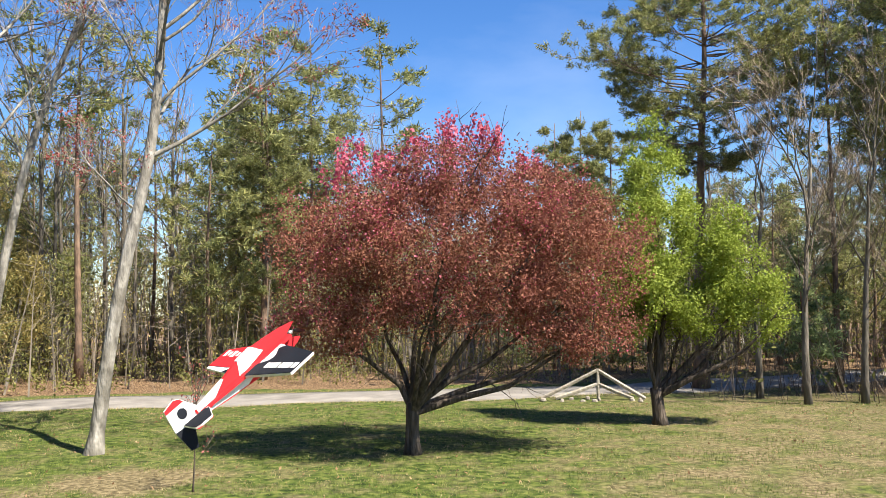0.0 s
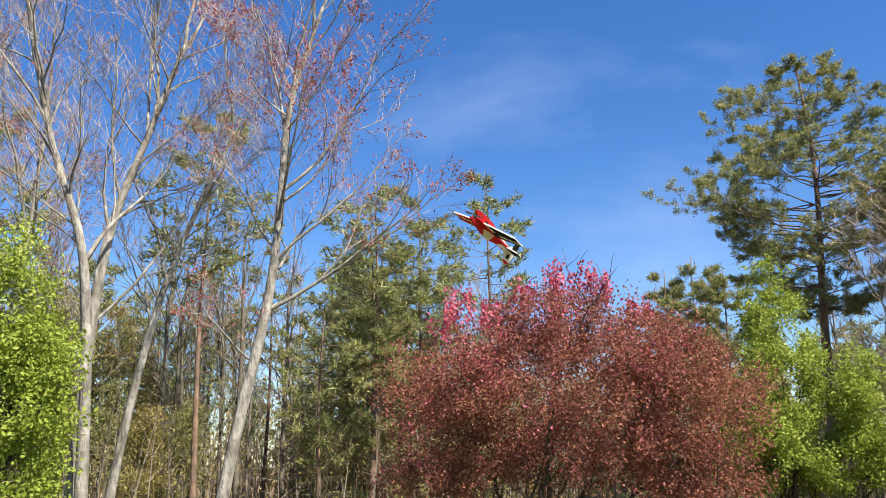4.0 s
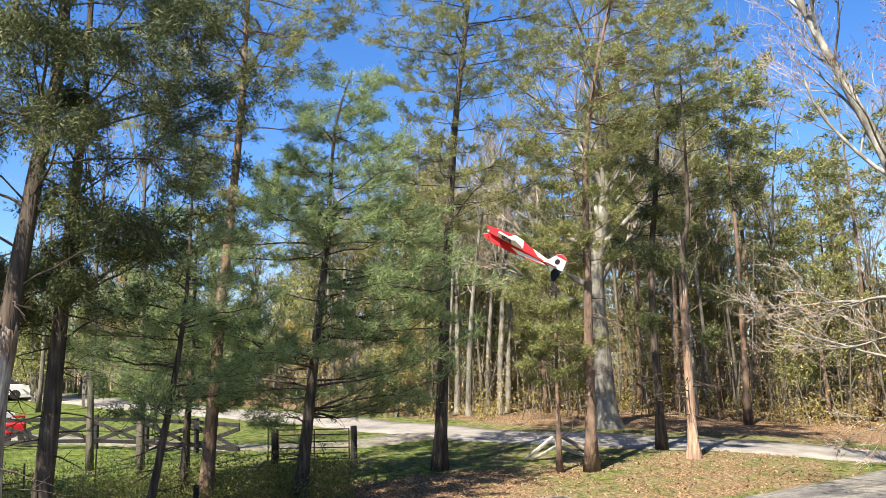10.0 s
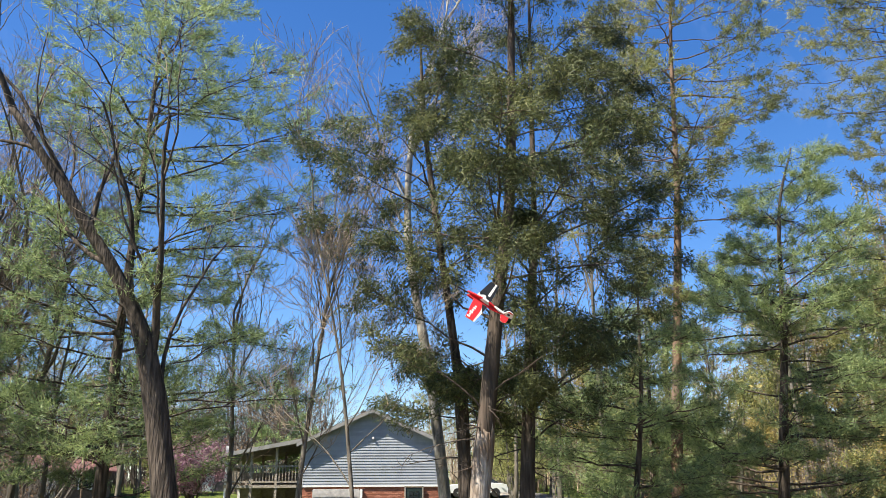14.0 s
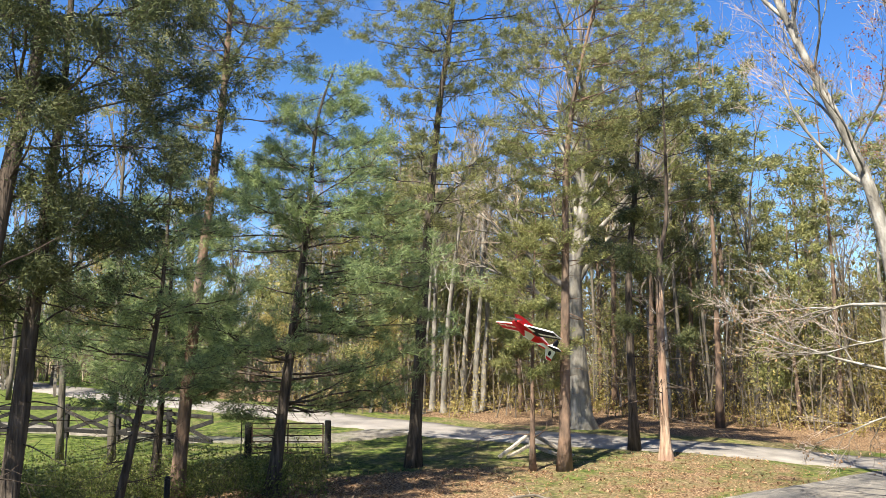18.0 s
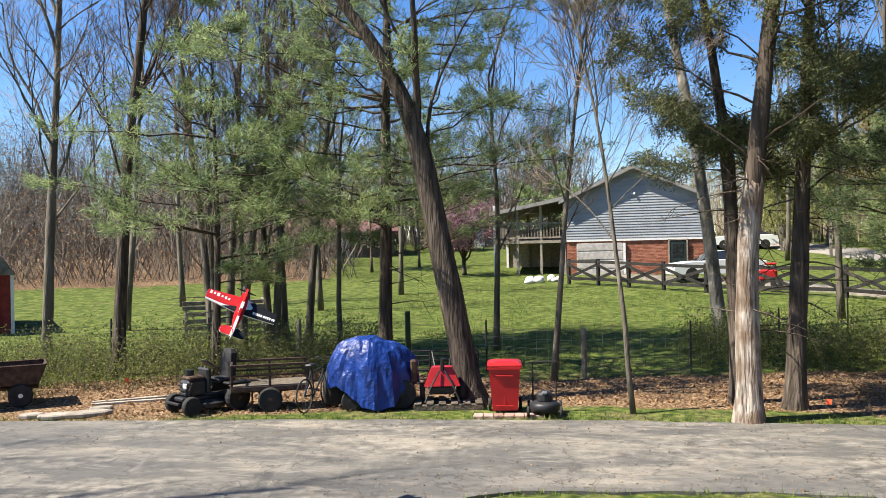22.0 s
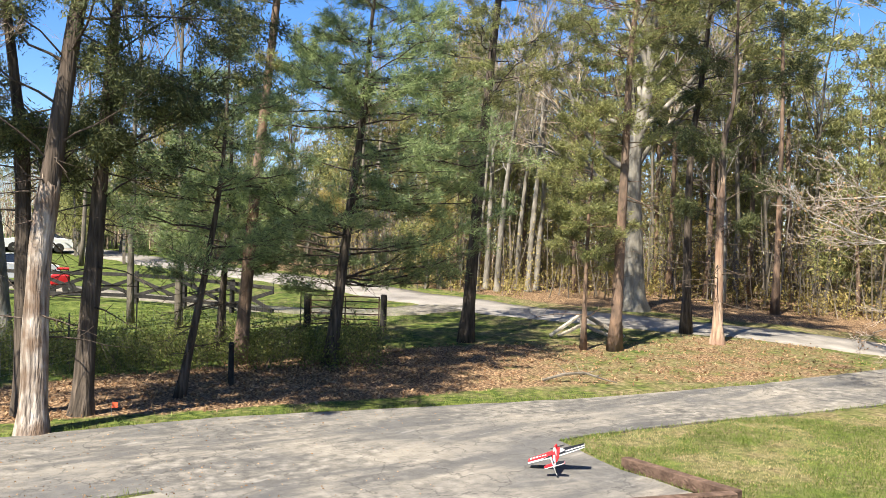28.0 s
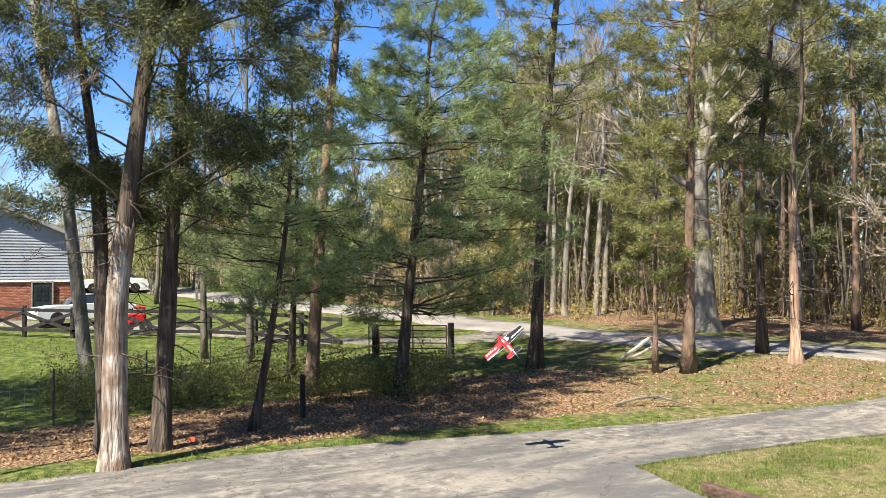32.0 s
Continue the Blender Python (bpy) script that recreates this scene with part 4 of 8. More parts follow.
bare_tree(18, 17, 0.2, lean=(0.2, 0.3), forks=4, limbs=13, low=0.4, buds=7000, wide=1.1, bud=0.036, m=at(*polar(46.5, 34)), label="bare maple with red buds at the wood's edge")
bare_tree(19, 19, 0.46, path=[(0, 0), (-0.2, 5.8), (0.3, 9), (0.5, 11)], forks=6, limbs=5, low=0.6, dense=1.1, split=0.62, heavy=0.3, up=0.3, wide=1.1, bark=BARK_OAK, twig=TWIG_BROWN,
          big=((4.4, -4.8, 1.6, 0.2, 0.14), (5.6, -5.4, 3.6, -0.3, 0.15), (5.4, 3.2, 3.6, 0.3, 0.16), (7.2, -4.6, 5.2, 0.4, 0.14), (7.0, 2.6, 5.0, -0.3, 0.15), (5.0, -3.6, 0.4, -0.6, 0.1), (6.4, 4.4, 2.2, 0.5, 0.1)), m=facing(70.9, 35.8), label="massive grey-trunked oak with spreading bare limbs")

bare_tree(56, 2.1, 0.017, forks=2, limbs=7, low=0.3, last=1, buds=140, bud=0.03, bark=BARK_DARK, twig=TWIG_DARK, wide=1.3, m=at(*polar(16.7, 15.1)), label="thin young sapling with red buds on the lawn", name="sapling", group="")

# pines north
needle_tree(21, [(0, 0), (0.23, 7.5), (0.57, 13.4), (0.35, 18.4)], 0.25, [(8.3, 2.0), (10.3, 3.8), (12.3, 4.6), (14.3, 3.2), (16.4, 2.6), (18.2, 0.9)], facing(-17.0, 32.6), "tall pine with an open, layered crown", branches=120, per=38, blade=0.15, thin=0.12, plate=0.18, gaps=-0.3)
needle_tree(22, [(0, 0), (0.1, 11.5), (0.0, 16), (0.3, 20.8)], 0.3, [(8.0, 2.6), (10.5, 4.8), (14.5, 5.0), (17.5, 3.7), (19.8, 2.3), (20.8, 1.0)], facing(-32.3, 34.3), "tall full-crowned pine at the wood's edge", branches=165, per=38, blade=0.16, thin=0.12, gaps=-0.45)
needle_tree(23, [(0, 0), (0.1, 6), (0.0, 11), (-0.2, 14)], 0.17, [(3.5, 1.0), (6.5, 1.9), (10, 1.7), (12.6, 1.0), (13.9, 0.3)], facing(12.3, 38), "slender pine behind the road", branches=52, blade=0.15, thin=0.11, gaps=-0.15)

for i, (az, h) in enumerate(((-7.6, 12.6), (-9.4, 13.4), (-11.4, 12.8))):
    needle_tree(180 + i, [(0, 0), (0.1, h * 0.5), (0.2, h)], 0.15, [(h * 0.35, 1.6), (h * 0.6, 2.4), (h * 0.85, 1.7), (h * 0.99, 0.5)], facing(az, 43 + i), "pine showing over the garden trees", branches=44, blade=0.18, thin=0.12, size=0.24, far=True)
for i, (az, r, h) in enumerate(((-44, 31, 16.5), (-54, 31, 16), (-39.5, 33, 12.5), (-48.5, 34, 13.5))):
    bare_tree(130 + i, h, 0.18, forks=5, limbs=12, low=0.36, bark=BARK_DARK, twig=TWIG_DARK, up=0.9, wide=0.95, split=0.6, heavy=0.45, m=at(*polar(az, r)), label="tall dark bare tree with upswept twigs at the wood's edge")
for i, (az, r, h) in enumerate(((-25.3, 33, 10), (-28.2, 35, 11), (-20.6, 30, 10), (-23.4, 28, 10.5), (-26.6, 29, 10))):
    bare_tree(170 + i, h, 0.12, forks=3, limbs=9, low=0.36, bark=BARK_GREY, twig=TWIG_BROWN, up=0.5, wide=1.1, split=0.7, heavy=0.4, m=at(*polar(az, r)), label="grey bare tree between the pines")

# west: pines and cedars along the bank
SOFT = dict(needle=NEEDLE_SOFT, bark=BARK_DARK, blade=0.17, thin=0.06, per=30, size=0.22, spread=0.7, plate=0.2, rise=(-0.05, 0.3), bare=0.2)
CEDAR = dict(name="cedar_tree", category="cedar tree", group="cedars by the driveway", needle=NEEDLE_CEDAR, bark=BARK_DARK, blade=0.1, thin=0.12, size=0.34, spread=0.6, plate=0.7, hang=-0.5, rise=(0.0, 0.7), tip_up=-0.25, side=7, twigs=3, per=90, gaps=0.0, bare=0.42, ribs=0.2)
needle_tree(31, [(0, 0), (0.37, 5.6), (0.83, 11), (1.48, 16.2), (1.2, 19.7)], 0.22, [(7.3, 1.2), (8.8, 2.8), (10.4, 2.0), (12, 1.8), (14, 3.1), (16.4, 3.5), (18.4, 2.9), (19.8, 1.2)], facing(82.3, 26.5), "dark-trunked pine on the bank", bark=BARK_DARK, branches=100, per=28)
needle_tree(35, [(0, 0), (0.2, 5.5), (0.45, 10.4), (1.5, 15), (2.2, 16.8)], 0.19, [(6.5, 1.2), (9.5, 2.3), (12.3, 3.1), (15, 2.7), (16.7, 1.1)], facing(72.2, 25.9), "pine with a scaly reddish trunk", branches=72, per=28)
needle_tree(37, [(0, 0), (0.05, 6), (0.35, 8.5), (0.8, 13), (1.2, 18.3)], 0.17, [(7.5, 1.8), (11, 3.1), (14, 2.9), (17, 2.1), (18.4, 0.8)], facing(67.6, 30), "dark pine at the road's edge", bark=BARK_DARK, branches=54, blade=0.14)
needle_tree(36, [(0, 0), (0.1, 4), (0.3, 8)], 0.09, [(2.6, 0.8), (5, 1.3), (7, 0.9), (8, 0.3)], facing(74.3, 25.8), "thin young pine on the bank", branches=34, dead=10)
needle_tree(32, [(0, 0), (0.47, 4.4), (0.75, 6.8), (1.0, 10), (1.5, 11.8)], 0.18, [(2.0, 2.0), (3.0, 3.4), (5, 3.6), (7, 2.9), (9, 2.0), (10.8, 1.4), (11.8, 0.5)], facing(91.6, 22.5), "white pine with soft layered branches", branches=104, side=9, **SOFT)
needle_tree(33, [(0, 0), (0.3, 4.6), (0.6, 8), (0.85, 11.2), (1.07, 16), (1.4, 19.3)], 0.19, [(7.5, 1.0), (10, 2.1), (13, 2.9), (16.5, 3.0), (19, 1.4)], facing(97.6, 22.7), "tall pine with a reddish upper trunk on the leafy bank", branches=76)
needle_tree(34, [(0, 0), (0.55, 3.2), (0.8, 5.4), (0.9, 8.5)], 0.1, [(2.4, 1.4), (3.6, 2.4), (5.4, 2.2), (7.4, 1.2), (8.5, 0.4)], facing(101.4, 18.5), "thin leaning pine near the driveway", branches=26, side=7, **{**SOFT, "per": 24})
needle_tree(30, [(0, 0), (0.2, 4), (0.3, 8.6)], 0.12, [(2.4, 1.6), (3.8, 2.5), (5.8, 2.1), (8.4, 0.5)], facing(99.0, 24.5), "young white pine on the bank", branches=50, side=7, **SOFT)
needle_tree(38, [(0, 0), (0.05, 6), (0.4, 8.2), (0.5, 13.2)], 0.145, [(4.0, 0.9), (6, 2.1), (9, 2.5), (11.5, 1.8), (13.2, 0.6)], facing(65.6, 28.2), "cedar with a peeled orange lower trunk", **{**CEDAR, "bark": BARK_CEDAR, "blade": 0.11}, branches=30, bottom=WOOD_PALE, peel=3.6, dead=30, base_flare=1.8)
needle_tree(39, [(0, 0), (0.08, 3.2), (0.43, 6.4), (0.76, 8.9), (0.9, 12.8), (0.9, 15.6)], 0.215, [(4.8, 1.0), (6.0, 2.2), (9, 2.9), (12.5, 2.6), (15.4, 1.0)], facing(110.1, 15.5), "old red cedar with a barkless pale lower trunk beside the driveway", **{**CEDAR, "bark": BARK_CEDAR}, branches=54, bottom=WOOD_BARE, peel=3.8, base_flare=1.3)
needle_tree(40, [(0, 0), (0.18, 3.5), (0.36, 6.6), (0.5, 9), (0.6, 15.2)], 0.19, [(4.6, 1.2), (6.2, 2.6), (9, 3.1), (12.5, 2.8), (15, 1.0)], facing(107.3, 17.0), "dark-trunked red cedar beside the driveway", **CEDAR, branches=56)
needle_tree(41, [(0, 0), (-0.12, 4.7), (-0.3, 6.4), (-0.85, 10.8), (-1.0, 13.6)], 0.165, [(4.6, 1.0), (6.0, 2.1), (9, 2.7), (11.6, 2.3), (13.5, 0.8)], facing(110.6, 17.3), "red cedar stem leaning behind another", **CEDAR, branches=42)
bare_tree(42, 10, 0.055, lean=(0.1, -0.4), forks=3, limbs=9, low=0.4, bark=BARK_GREY, twig=TWIG_BROWN, m=at(-14.1, -7.3), label="thin bare sapling in leaf litter")
bare_tree(43, 10, 0.085, lean=(0.1, 0.5), forks=3, limbs=10, low=0.4, bark=BARK_GREY, twig=TWIG_BROWN, m=at(-16.4, -10.5), label="slim bare sapling by the wire fence")
bare_tree(44, 13, 0.29, path=[(0, 0), (-0.55, 3.0), (-1.05, 5.5), (-1.65, 7), (-2.7, 8.6), (-4.1, 10.6)], forks=2, limbs=4, low=0.6, wide=0.9, dense=0.8, split=0.8, heavy=0.3, bark=BARK_DARK, twig=TWIG_BROWN, big=((5.4, -0.6, 5.0, 0.4, 0.1), (4.6, 0.9, 4.0, -0.3, 0.06), (6.6, -1.2, 4.0, -0.5, 0.08)), m=facing(128.2, 17.0), label="thick leaning bare tree behind the stored machines")
needle_tree(45, [(0, 0), (0.1, 4), (0.15, 7), (0.3, 11), (0.45, 16.5)], 0.19, [(3.6, 2.4), (5.2, 4.6), (8, 3.6), (11, 4.2), (14, 3.6), (16.6, 1.4)], facing(134.2, 21.0), "white pine with long low branches", branches=104, side=9, **SOFT, dead=6)
bare_tree(46, 11, 0.12, lean=(0.3, 0.8), forks=4, limbs=9, low=0.3, bark=BARK_GREY, twig=TWIG_BROWN, m=at(-15.1, -19.3), label="bare tree by the plank fence")
needle_tree(47, [(0, 0), (0.1, 4), (0.0, 9.5)], 0.11, [(2.4, 2.0), (4.2, 4.0), (6.4, 3.0), (9.4, 0.7)], facing(145.5, 21.6), "young white pine behind the machines", branches=42, side=8, **SOFT, dead=6)
bare_tree(48, 16, 0.17, path=[(0, 0), (0.3, 5), (0.75, 9), (1.1, 12.5)], forks=3, limbs=14, low=0.28, bark=BARK_DARK, twig=TWIG_DARK, m=facing(151.6, 22.5), label="dark straight bare tree by the grass", big=((6.5, 1.6, 5, 0, 0.07),))
bare_tree(49, 15, 0.15, path=[(0, 0), (0.2, 4.5), (0.4, 8), (0.5, 11)], forks=4, limbs=14, low=0.26, bark=BARK_GREY, twig=TWIG_BROWN, m=facing(155.7, 25.3), label="bare tree near the red shed", big=((6.0, -1.6, 4, 0, 0.06),))
bare_tree(50, 10, 0.1, lean=(0, 0.5), forks=4, limbs=10, low=0.35, bark=BARK_GREY, twig=TWIG_BROWN, m=at(*polar(126.5, 24)), label="slim bare tree on the neighbour's lawn")

bare_tree(51, 13, 0.2, forks=5, limbs=12, low=0.3, last=2, dense=1.3, thick=1.4, bark=BARK_GREY, twig=TWIG_BROWN, m=at(1.2, -14.5), label="bare tree beside the driveway's end")
bare_tree(52, 13, 0.2, forks=5, limbs=12, low=0.3, last=2, dense=1.3, thick=1.4, bark=BARK_GREY, twig=TWIG_BROWN, m=at(3.0, -19.5), label="bare tree beside the driveway's end")
round_tree(53, 9, 1.0, [((0, 0, 3.0), (2.2, 2.0, 1.5)), ((1.2, 0, 2.4), (1.5, 1.4, 1.1))], 6000, 0.07, REDBUD, BARK_DARK, 0.12, at(*polar(128.6, 47)), "pink flowering redbud by the neighbour's house", "redbud_tree", "tree", gaps=2.5)
needle_tree(54, [(0, 0), (0.1, 4), (0, 8.0)], 0.14, [(0.8, 1.8), (3, 2.7), (6, 1.9), (7.9, 0.4)], facing(123.3, 57), "bushy green pine behind the house", branches=44, side=5, twigs=3, per=16, blade=0.26, thin=0.12, size=0.3, needle=NEEDLE_SOFT, far=True)
needle_tree(55, [(0, 0), (0.1, 4), (0, 7)], 0.14, [(0.8, 1.2), (3, 1.5), (5, 1.0), (6.9, 0.3)], facing(130.5, 66), "dark pine behind the outbuilding", branches=40, side=5, twigs=3, per=14, blade=0.26, thin=0.12, size=0.3, far=True)
for i, (az, r) in enumerate(((138.5, 33), (147.5, 36), (133.0, 38), (151.0, 30), (104.5, 30), (101.5, 27.5))):
    bare_tree(110 + i, 11 + i % 3, 0.13, forks=4, limbs=11, low=0.26, dense=0.75, bark=BARK_GREY, twig=TWIG_BROWN, last=2, thick=1.6, m=at(*polar(az, r)), label="bare tree standing on the neighbour's lawn")
for i, (az, r) in enumerate(((137.2, 24.0), (145.6, 22.5), (143.6, 24.2))):
    bare_tree(120 + i, 8.5, 0.09, forks=4, limbs=9, low=0.3, dense=0.8, bark=BARK_GREY, twig=TWIG_BROWN, m=at(*polar(az, r)), label="many-branched bare tree in the fence row")

for i, (az, r, lx) in enumerate(((145.6, 24.0, -0.8), (144.6, 24.5, 0.5), (143.9, 23.8, 1.3), (141.6, 24.2, 0.7), (140.9, 24.8, -0.4), (139.4, 25.5, 1.0))):
    bare_tree(160 + i, 12, 0.13, path=[(0, 0), (lx * 0.25, 3), (lx * 0.7, 6.5), (lx, 9.5)], forks=4, limbs=8, low=0.4, split=0.8, bark=BARK_GREY, twig=TWIG_BROWN, m=facing(az, r), label="bare stem of a clump on the neighbour's lawn")
bare_tree(140, 17, 0.2, path=[(0, 0), (-0.6, 5.6), (-1.4, 10.6), (-1.3, 14.4), (-0.6, 17)], forks=4, limbs=8, low=0.5, wide=0.9, heavy=0.35, split=0.85, big=((10.4, -2.4, 2.8, 0.2, 0.07), (12.0, -1.8, 4.0, 0.1, 0.06), (13.5, 1.6, 4.5, 0, 0.06)), m=facing(111.6, 26), label="white-limbed bare tree behind the cedars")
bare_tree(150, 13, 0.17, lean=(-0.5, 0.2), forks=3, limbs=9, low=0.5, last=2, bark=BARK_OAK, twig=TWIG_BROWN, m=at(*polar(81.7, 42.1)), label="grey trunk standing on the leafy bank past the road")
bare_tree(151, 14, 0.17, lean=(0.3, 0.2), forks=3, limbs=9, low=0.5, last=2, bark=BARK_OAK, twig=TWIG_BROWN, m=at(*polar(81.0, 43.6)), label="grey trunk standing on the leafy bank past the road")
bare_tree(152, 15, 0.17, lean=(1.2, 0.2), forks=3, limbs=9, low=0.5, last=2, bark=BARK_OAK, twig=TWIG_BROWN, m=at(*polar(80.2, 42.1)), label="grey trunk standing on the leafy bank past the road")
bare_tree(153, 13, 0.17, lean=(0.2, 0.2), forks=3, limbs=9, low=0.5, last=2, bark=BARK_OAK, twig=TWIG_BROWN, m=at(*polar(78.8, 43.7)), label="grey trunk standing on the leafy bank past the road")
bare_tree(154, 14, 0.17, lean=(-0.3, 0.2), forks=3, limbs=9, low=0.5, last=2, bark=BARK_OAK, twig=TWIG_BROWN, m=at(*polar(78.1, 42.2)), label="grey trunk standing on the leafy bank past the road")
bare_tree(155, 15, 0.17, lean=(0.4, 0.2), forks=3, limbs=9, low=0.5, last=2, bark=BARK_OAK, twig=TWIG_BROWN, m=at(*polar(77.5, 43.7)), label="grey trunk standing on the leafy bank past the road")

# ---- the woods: a few built trees, set out many times ----
kinds = []
home = Matrix.Translation((0, 0, 0))
kinds += [("bare", bare_tree(60 + i, 12 + 2 * i, 0.13 + 0.02 * i, forks=3, limbs=9, low=0.42, dense=0.62, last=2, thick=2.2, bark=BARK_GREY, twig=TWIG_BROWN, buds=0, m=home, label="slim bare woodland tree")) for i in range(3)]
kinds += [("pale", bare_tree(70 + i, 13 + 2 * i, 0.14, forks=3, limbs=9, low=0.42, dense=0.72, last=2, thick=2.2, buds=500 * i, m=home, label="pale bare woodland tree")) for i in range(2)]
FAR = dict(m=home, far=True, side=5, twigs=2, per=13, blade=0.3, thin=0.12, size=0.34, dead=6)
kinds += [("pine", needle_tree(80 + i, [(0, 0), (0.2, hh * 0.5), (0, hh)], 0.15, [(hh * (0.3, 0.42, 0.55)[i], 1.2), (hh * 0.7, 2.5), (hh * 0.88, 1.8), (hh * 0.99, 0.5)], label="woodland pine with a ragged crown", branches=34, **FAR)) for i, hh in enumerate((12, 14.5, 17))]
kinds += [("young", needle_tree(90, [(0, 0), (0.1, 3), (0, 7)], 0.08, [(0.8, 1.2), (2.5, 1.7), (5, 1.0), (6.9, 0.2)], label="young green pine in the woods", name="young_pine", branches=26, needle=NEEDLE_SOFT, **FAR))]
kinds += [("dark", bare_tree(95 + i, 16, 0.15, forks=5, limbs=12, low=0.35, dense=0.85, last=2, thick=2.0, bark=BARK_DARK, twig=TWIG_DARK, m=home, label="tall dark bare tree")) for i in range(2)]


def wood(seed, az0, az1, r0, r1, n, mix, gap=1.1, s0=0.8, s1=1.2):
    random.seed(seed)
    done = []
    tries = 0
    while len(done) < n and tries < n * 30:
        tries += 1
        az, r = rnd(az0, az1), math.sqrt(rnd(r0 * r0, r1 * r1))
        x, y = polar(az, r)
        if any(math.hypot(x - a, y - b) < gap for a, b in done) or far_from(ROAD_LINE, x, y) < 3.4:
            continue
        done.append((x, y))
        kind = random.choices(list(mix), list(mix.values()))[0]
        ob = random.choice([k[1] for k in kinds if k[0] == kind])
        copy_thing(ob, at(x, y, rnd(0, 6.28), rnd(s0, s1)))


wood(1, 4, 50, 37, 54, 66, dict(bare=3, pale=1.4, pine=4, young=1))
wood(2, -14, 6, 38, 54, 22, dict(bare=3, pine=4, young=4), s0=0.5, s1=0.75)
wood(3, -46, -17, 31, 52, 46, dict(bare=4, pine=4, dark=2, young=6), s0=0.55, s1=0.9)
wood(4, -62, -46, 32, 52, 14, dict(bare=2, pine=2, dark=3, young=4), s0=0.6, s1=0.85)
wood(5, 50, 90, 39, 56, 60, dict(bare=3, pale=1.6, pine=4.4, young=1))
wood(6, 88, 108, 52, 80, 24, dict(bare=5, pale=1, pine=1.5))
wood(7, 108, 130, 78, 110, 16, dict(bare=5, pine=2), s0=0.5, s1=0.85)
wood(8, 130, 165, 48, 80, 30, dict(bare=6, dark=1, pine=1), s0=0.5, s1=0.85)
for _, ob in kinds:
    for o in (*ob.children_recursive, ob):
        bpy.data.objects.remove(o)


# ---- the deep woods: stems and clumped pine foliage too many to count ----
def deep_woods(seed, az0, az1, r0, r1, trees, cards, h0, h1, label, leaf=0.17):
    rng = np.random.default_rng(seed)
    b = Build()
    az, r = np.radians(rng.uniform(az0, az1, trees)), np.sqrt(rng.uniform(r0 * r0, r1 * r1, trees))
    x, y = -r * np.sin(az), r * np.cos(az)
    h = rng.uniform(h0, h1, trees)
    for i in range(trees):
        z = height(x[i], y[i])
        foot, tip = Vector((x[i], y[i], z - 0.1)), Vector((x[i] + rng.normal() * 0.5, y[i] + rng.normal() * 0.5, z + h[i]))
        b.tube([foot, tip], [0.13, 0.03], 4, cap=False)
        low = rng.uniform(0.08, 0.4)
        k = cards // 14
        t = low + (1 - low) * rng.uniform(0, 1, k) ** 0.9
        a = rng.uniform(0, 6.283, k)
        q = rng.uniform(0.15, 1, k) ** 0.6 * h[i] * 0.19 * (1.08 - (t - low) / (1 - low))
        c = np.stack([foot.x + (tip.x - foot.x) * t + np.cos(a) * q, foot.y + (tip.y - foot.y) * t + np.sin(a) * q, foot.z + h[i] * t], 1)
        c = np.repeat(c, 14, 0) + rng.normal(size=(k * 14, 3)) * (0.38, 0.38, 0.16)
        b.bulk(*leaves(c, leaf, rng, slim=0.22), 1 if rng.uniform() < 0.7 else 2)
    return tagged(b.make("deep_woods", [BARK_GREY, NEEDLE, LEAF_OLIVE]), label, "woods", kind="stuff")


deep_woods(1, 0, 52, 46, 62, 70, 1200, 8, 17, "deep woods of olive pines and bare stems")
deep_woods(2, -24, 0, 48, 62, 40, 1000, 4, 9, "deep woods of dark pines")
deep_woods(5, -52, -22, 46, 60, 40, 1000, 5, 10, "deep woods of low dark pines")
deep_woods(3, 52, 92, 47, 64, 62, 1260, 8, 18, "deep woods of sunlit olive pines behind the road")
deep_woods(6, 52, 91, 42, 52, 28, 1700, 3, 8, "young olive pines crowding behind the road", 0.12)
deep_woods(7, 2, 52, 38, 48, 40, 1600, 3, 8, "young pines crowding behind the road", 0.12)
deep_woods(8, -62, 92, 64, 86, 150, 560, 7, 13, "far woods closing the view", 0.3)
deep_woods(4, 90, 109, 54, 76, 38, 1100, 5, 11, "sunlit olive trees on the rise behind the house", 0.19)

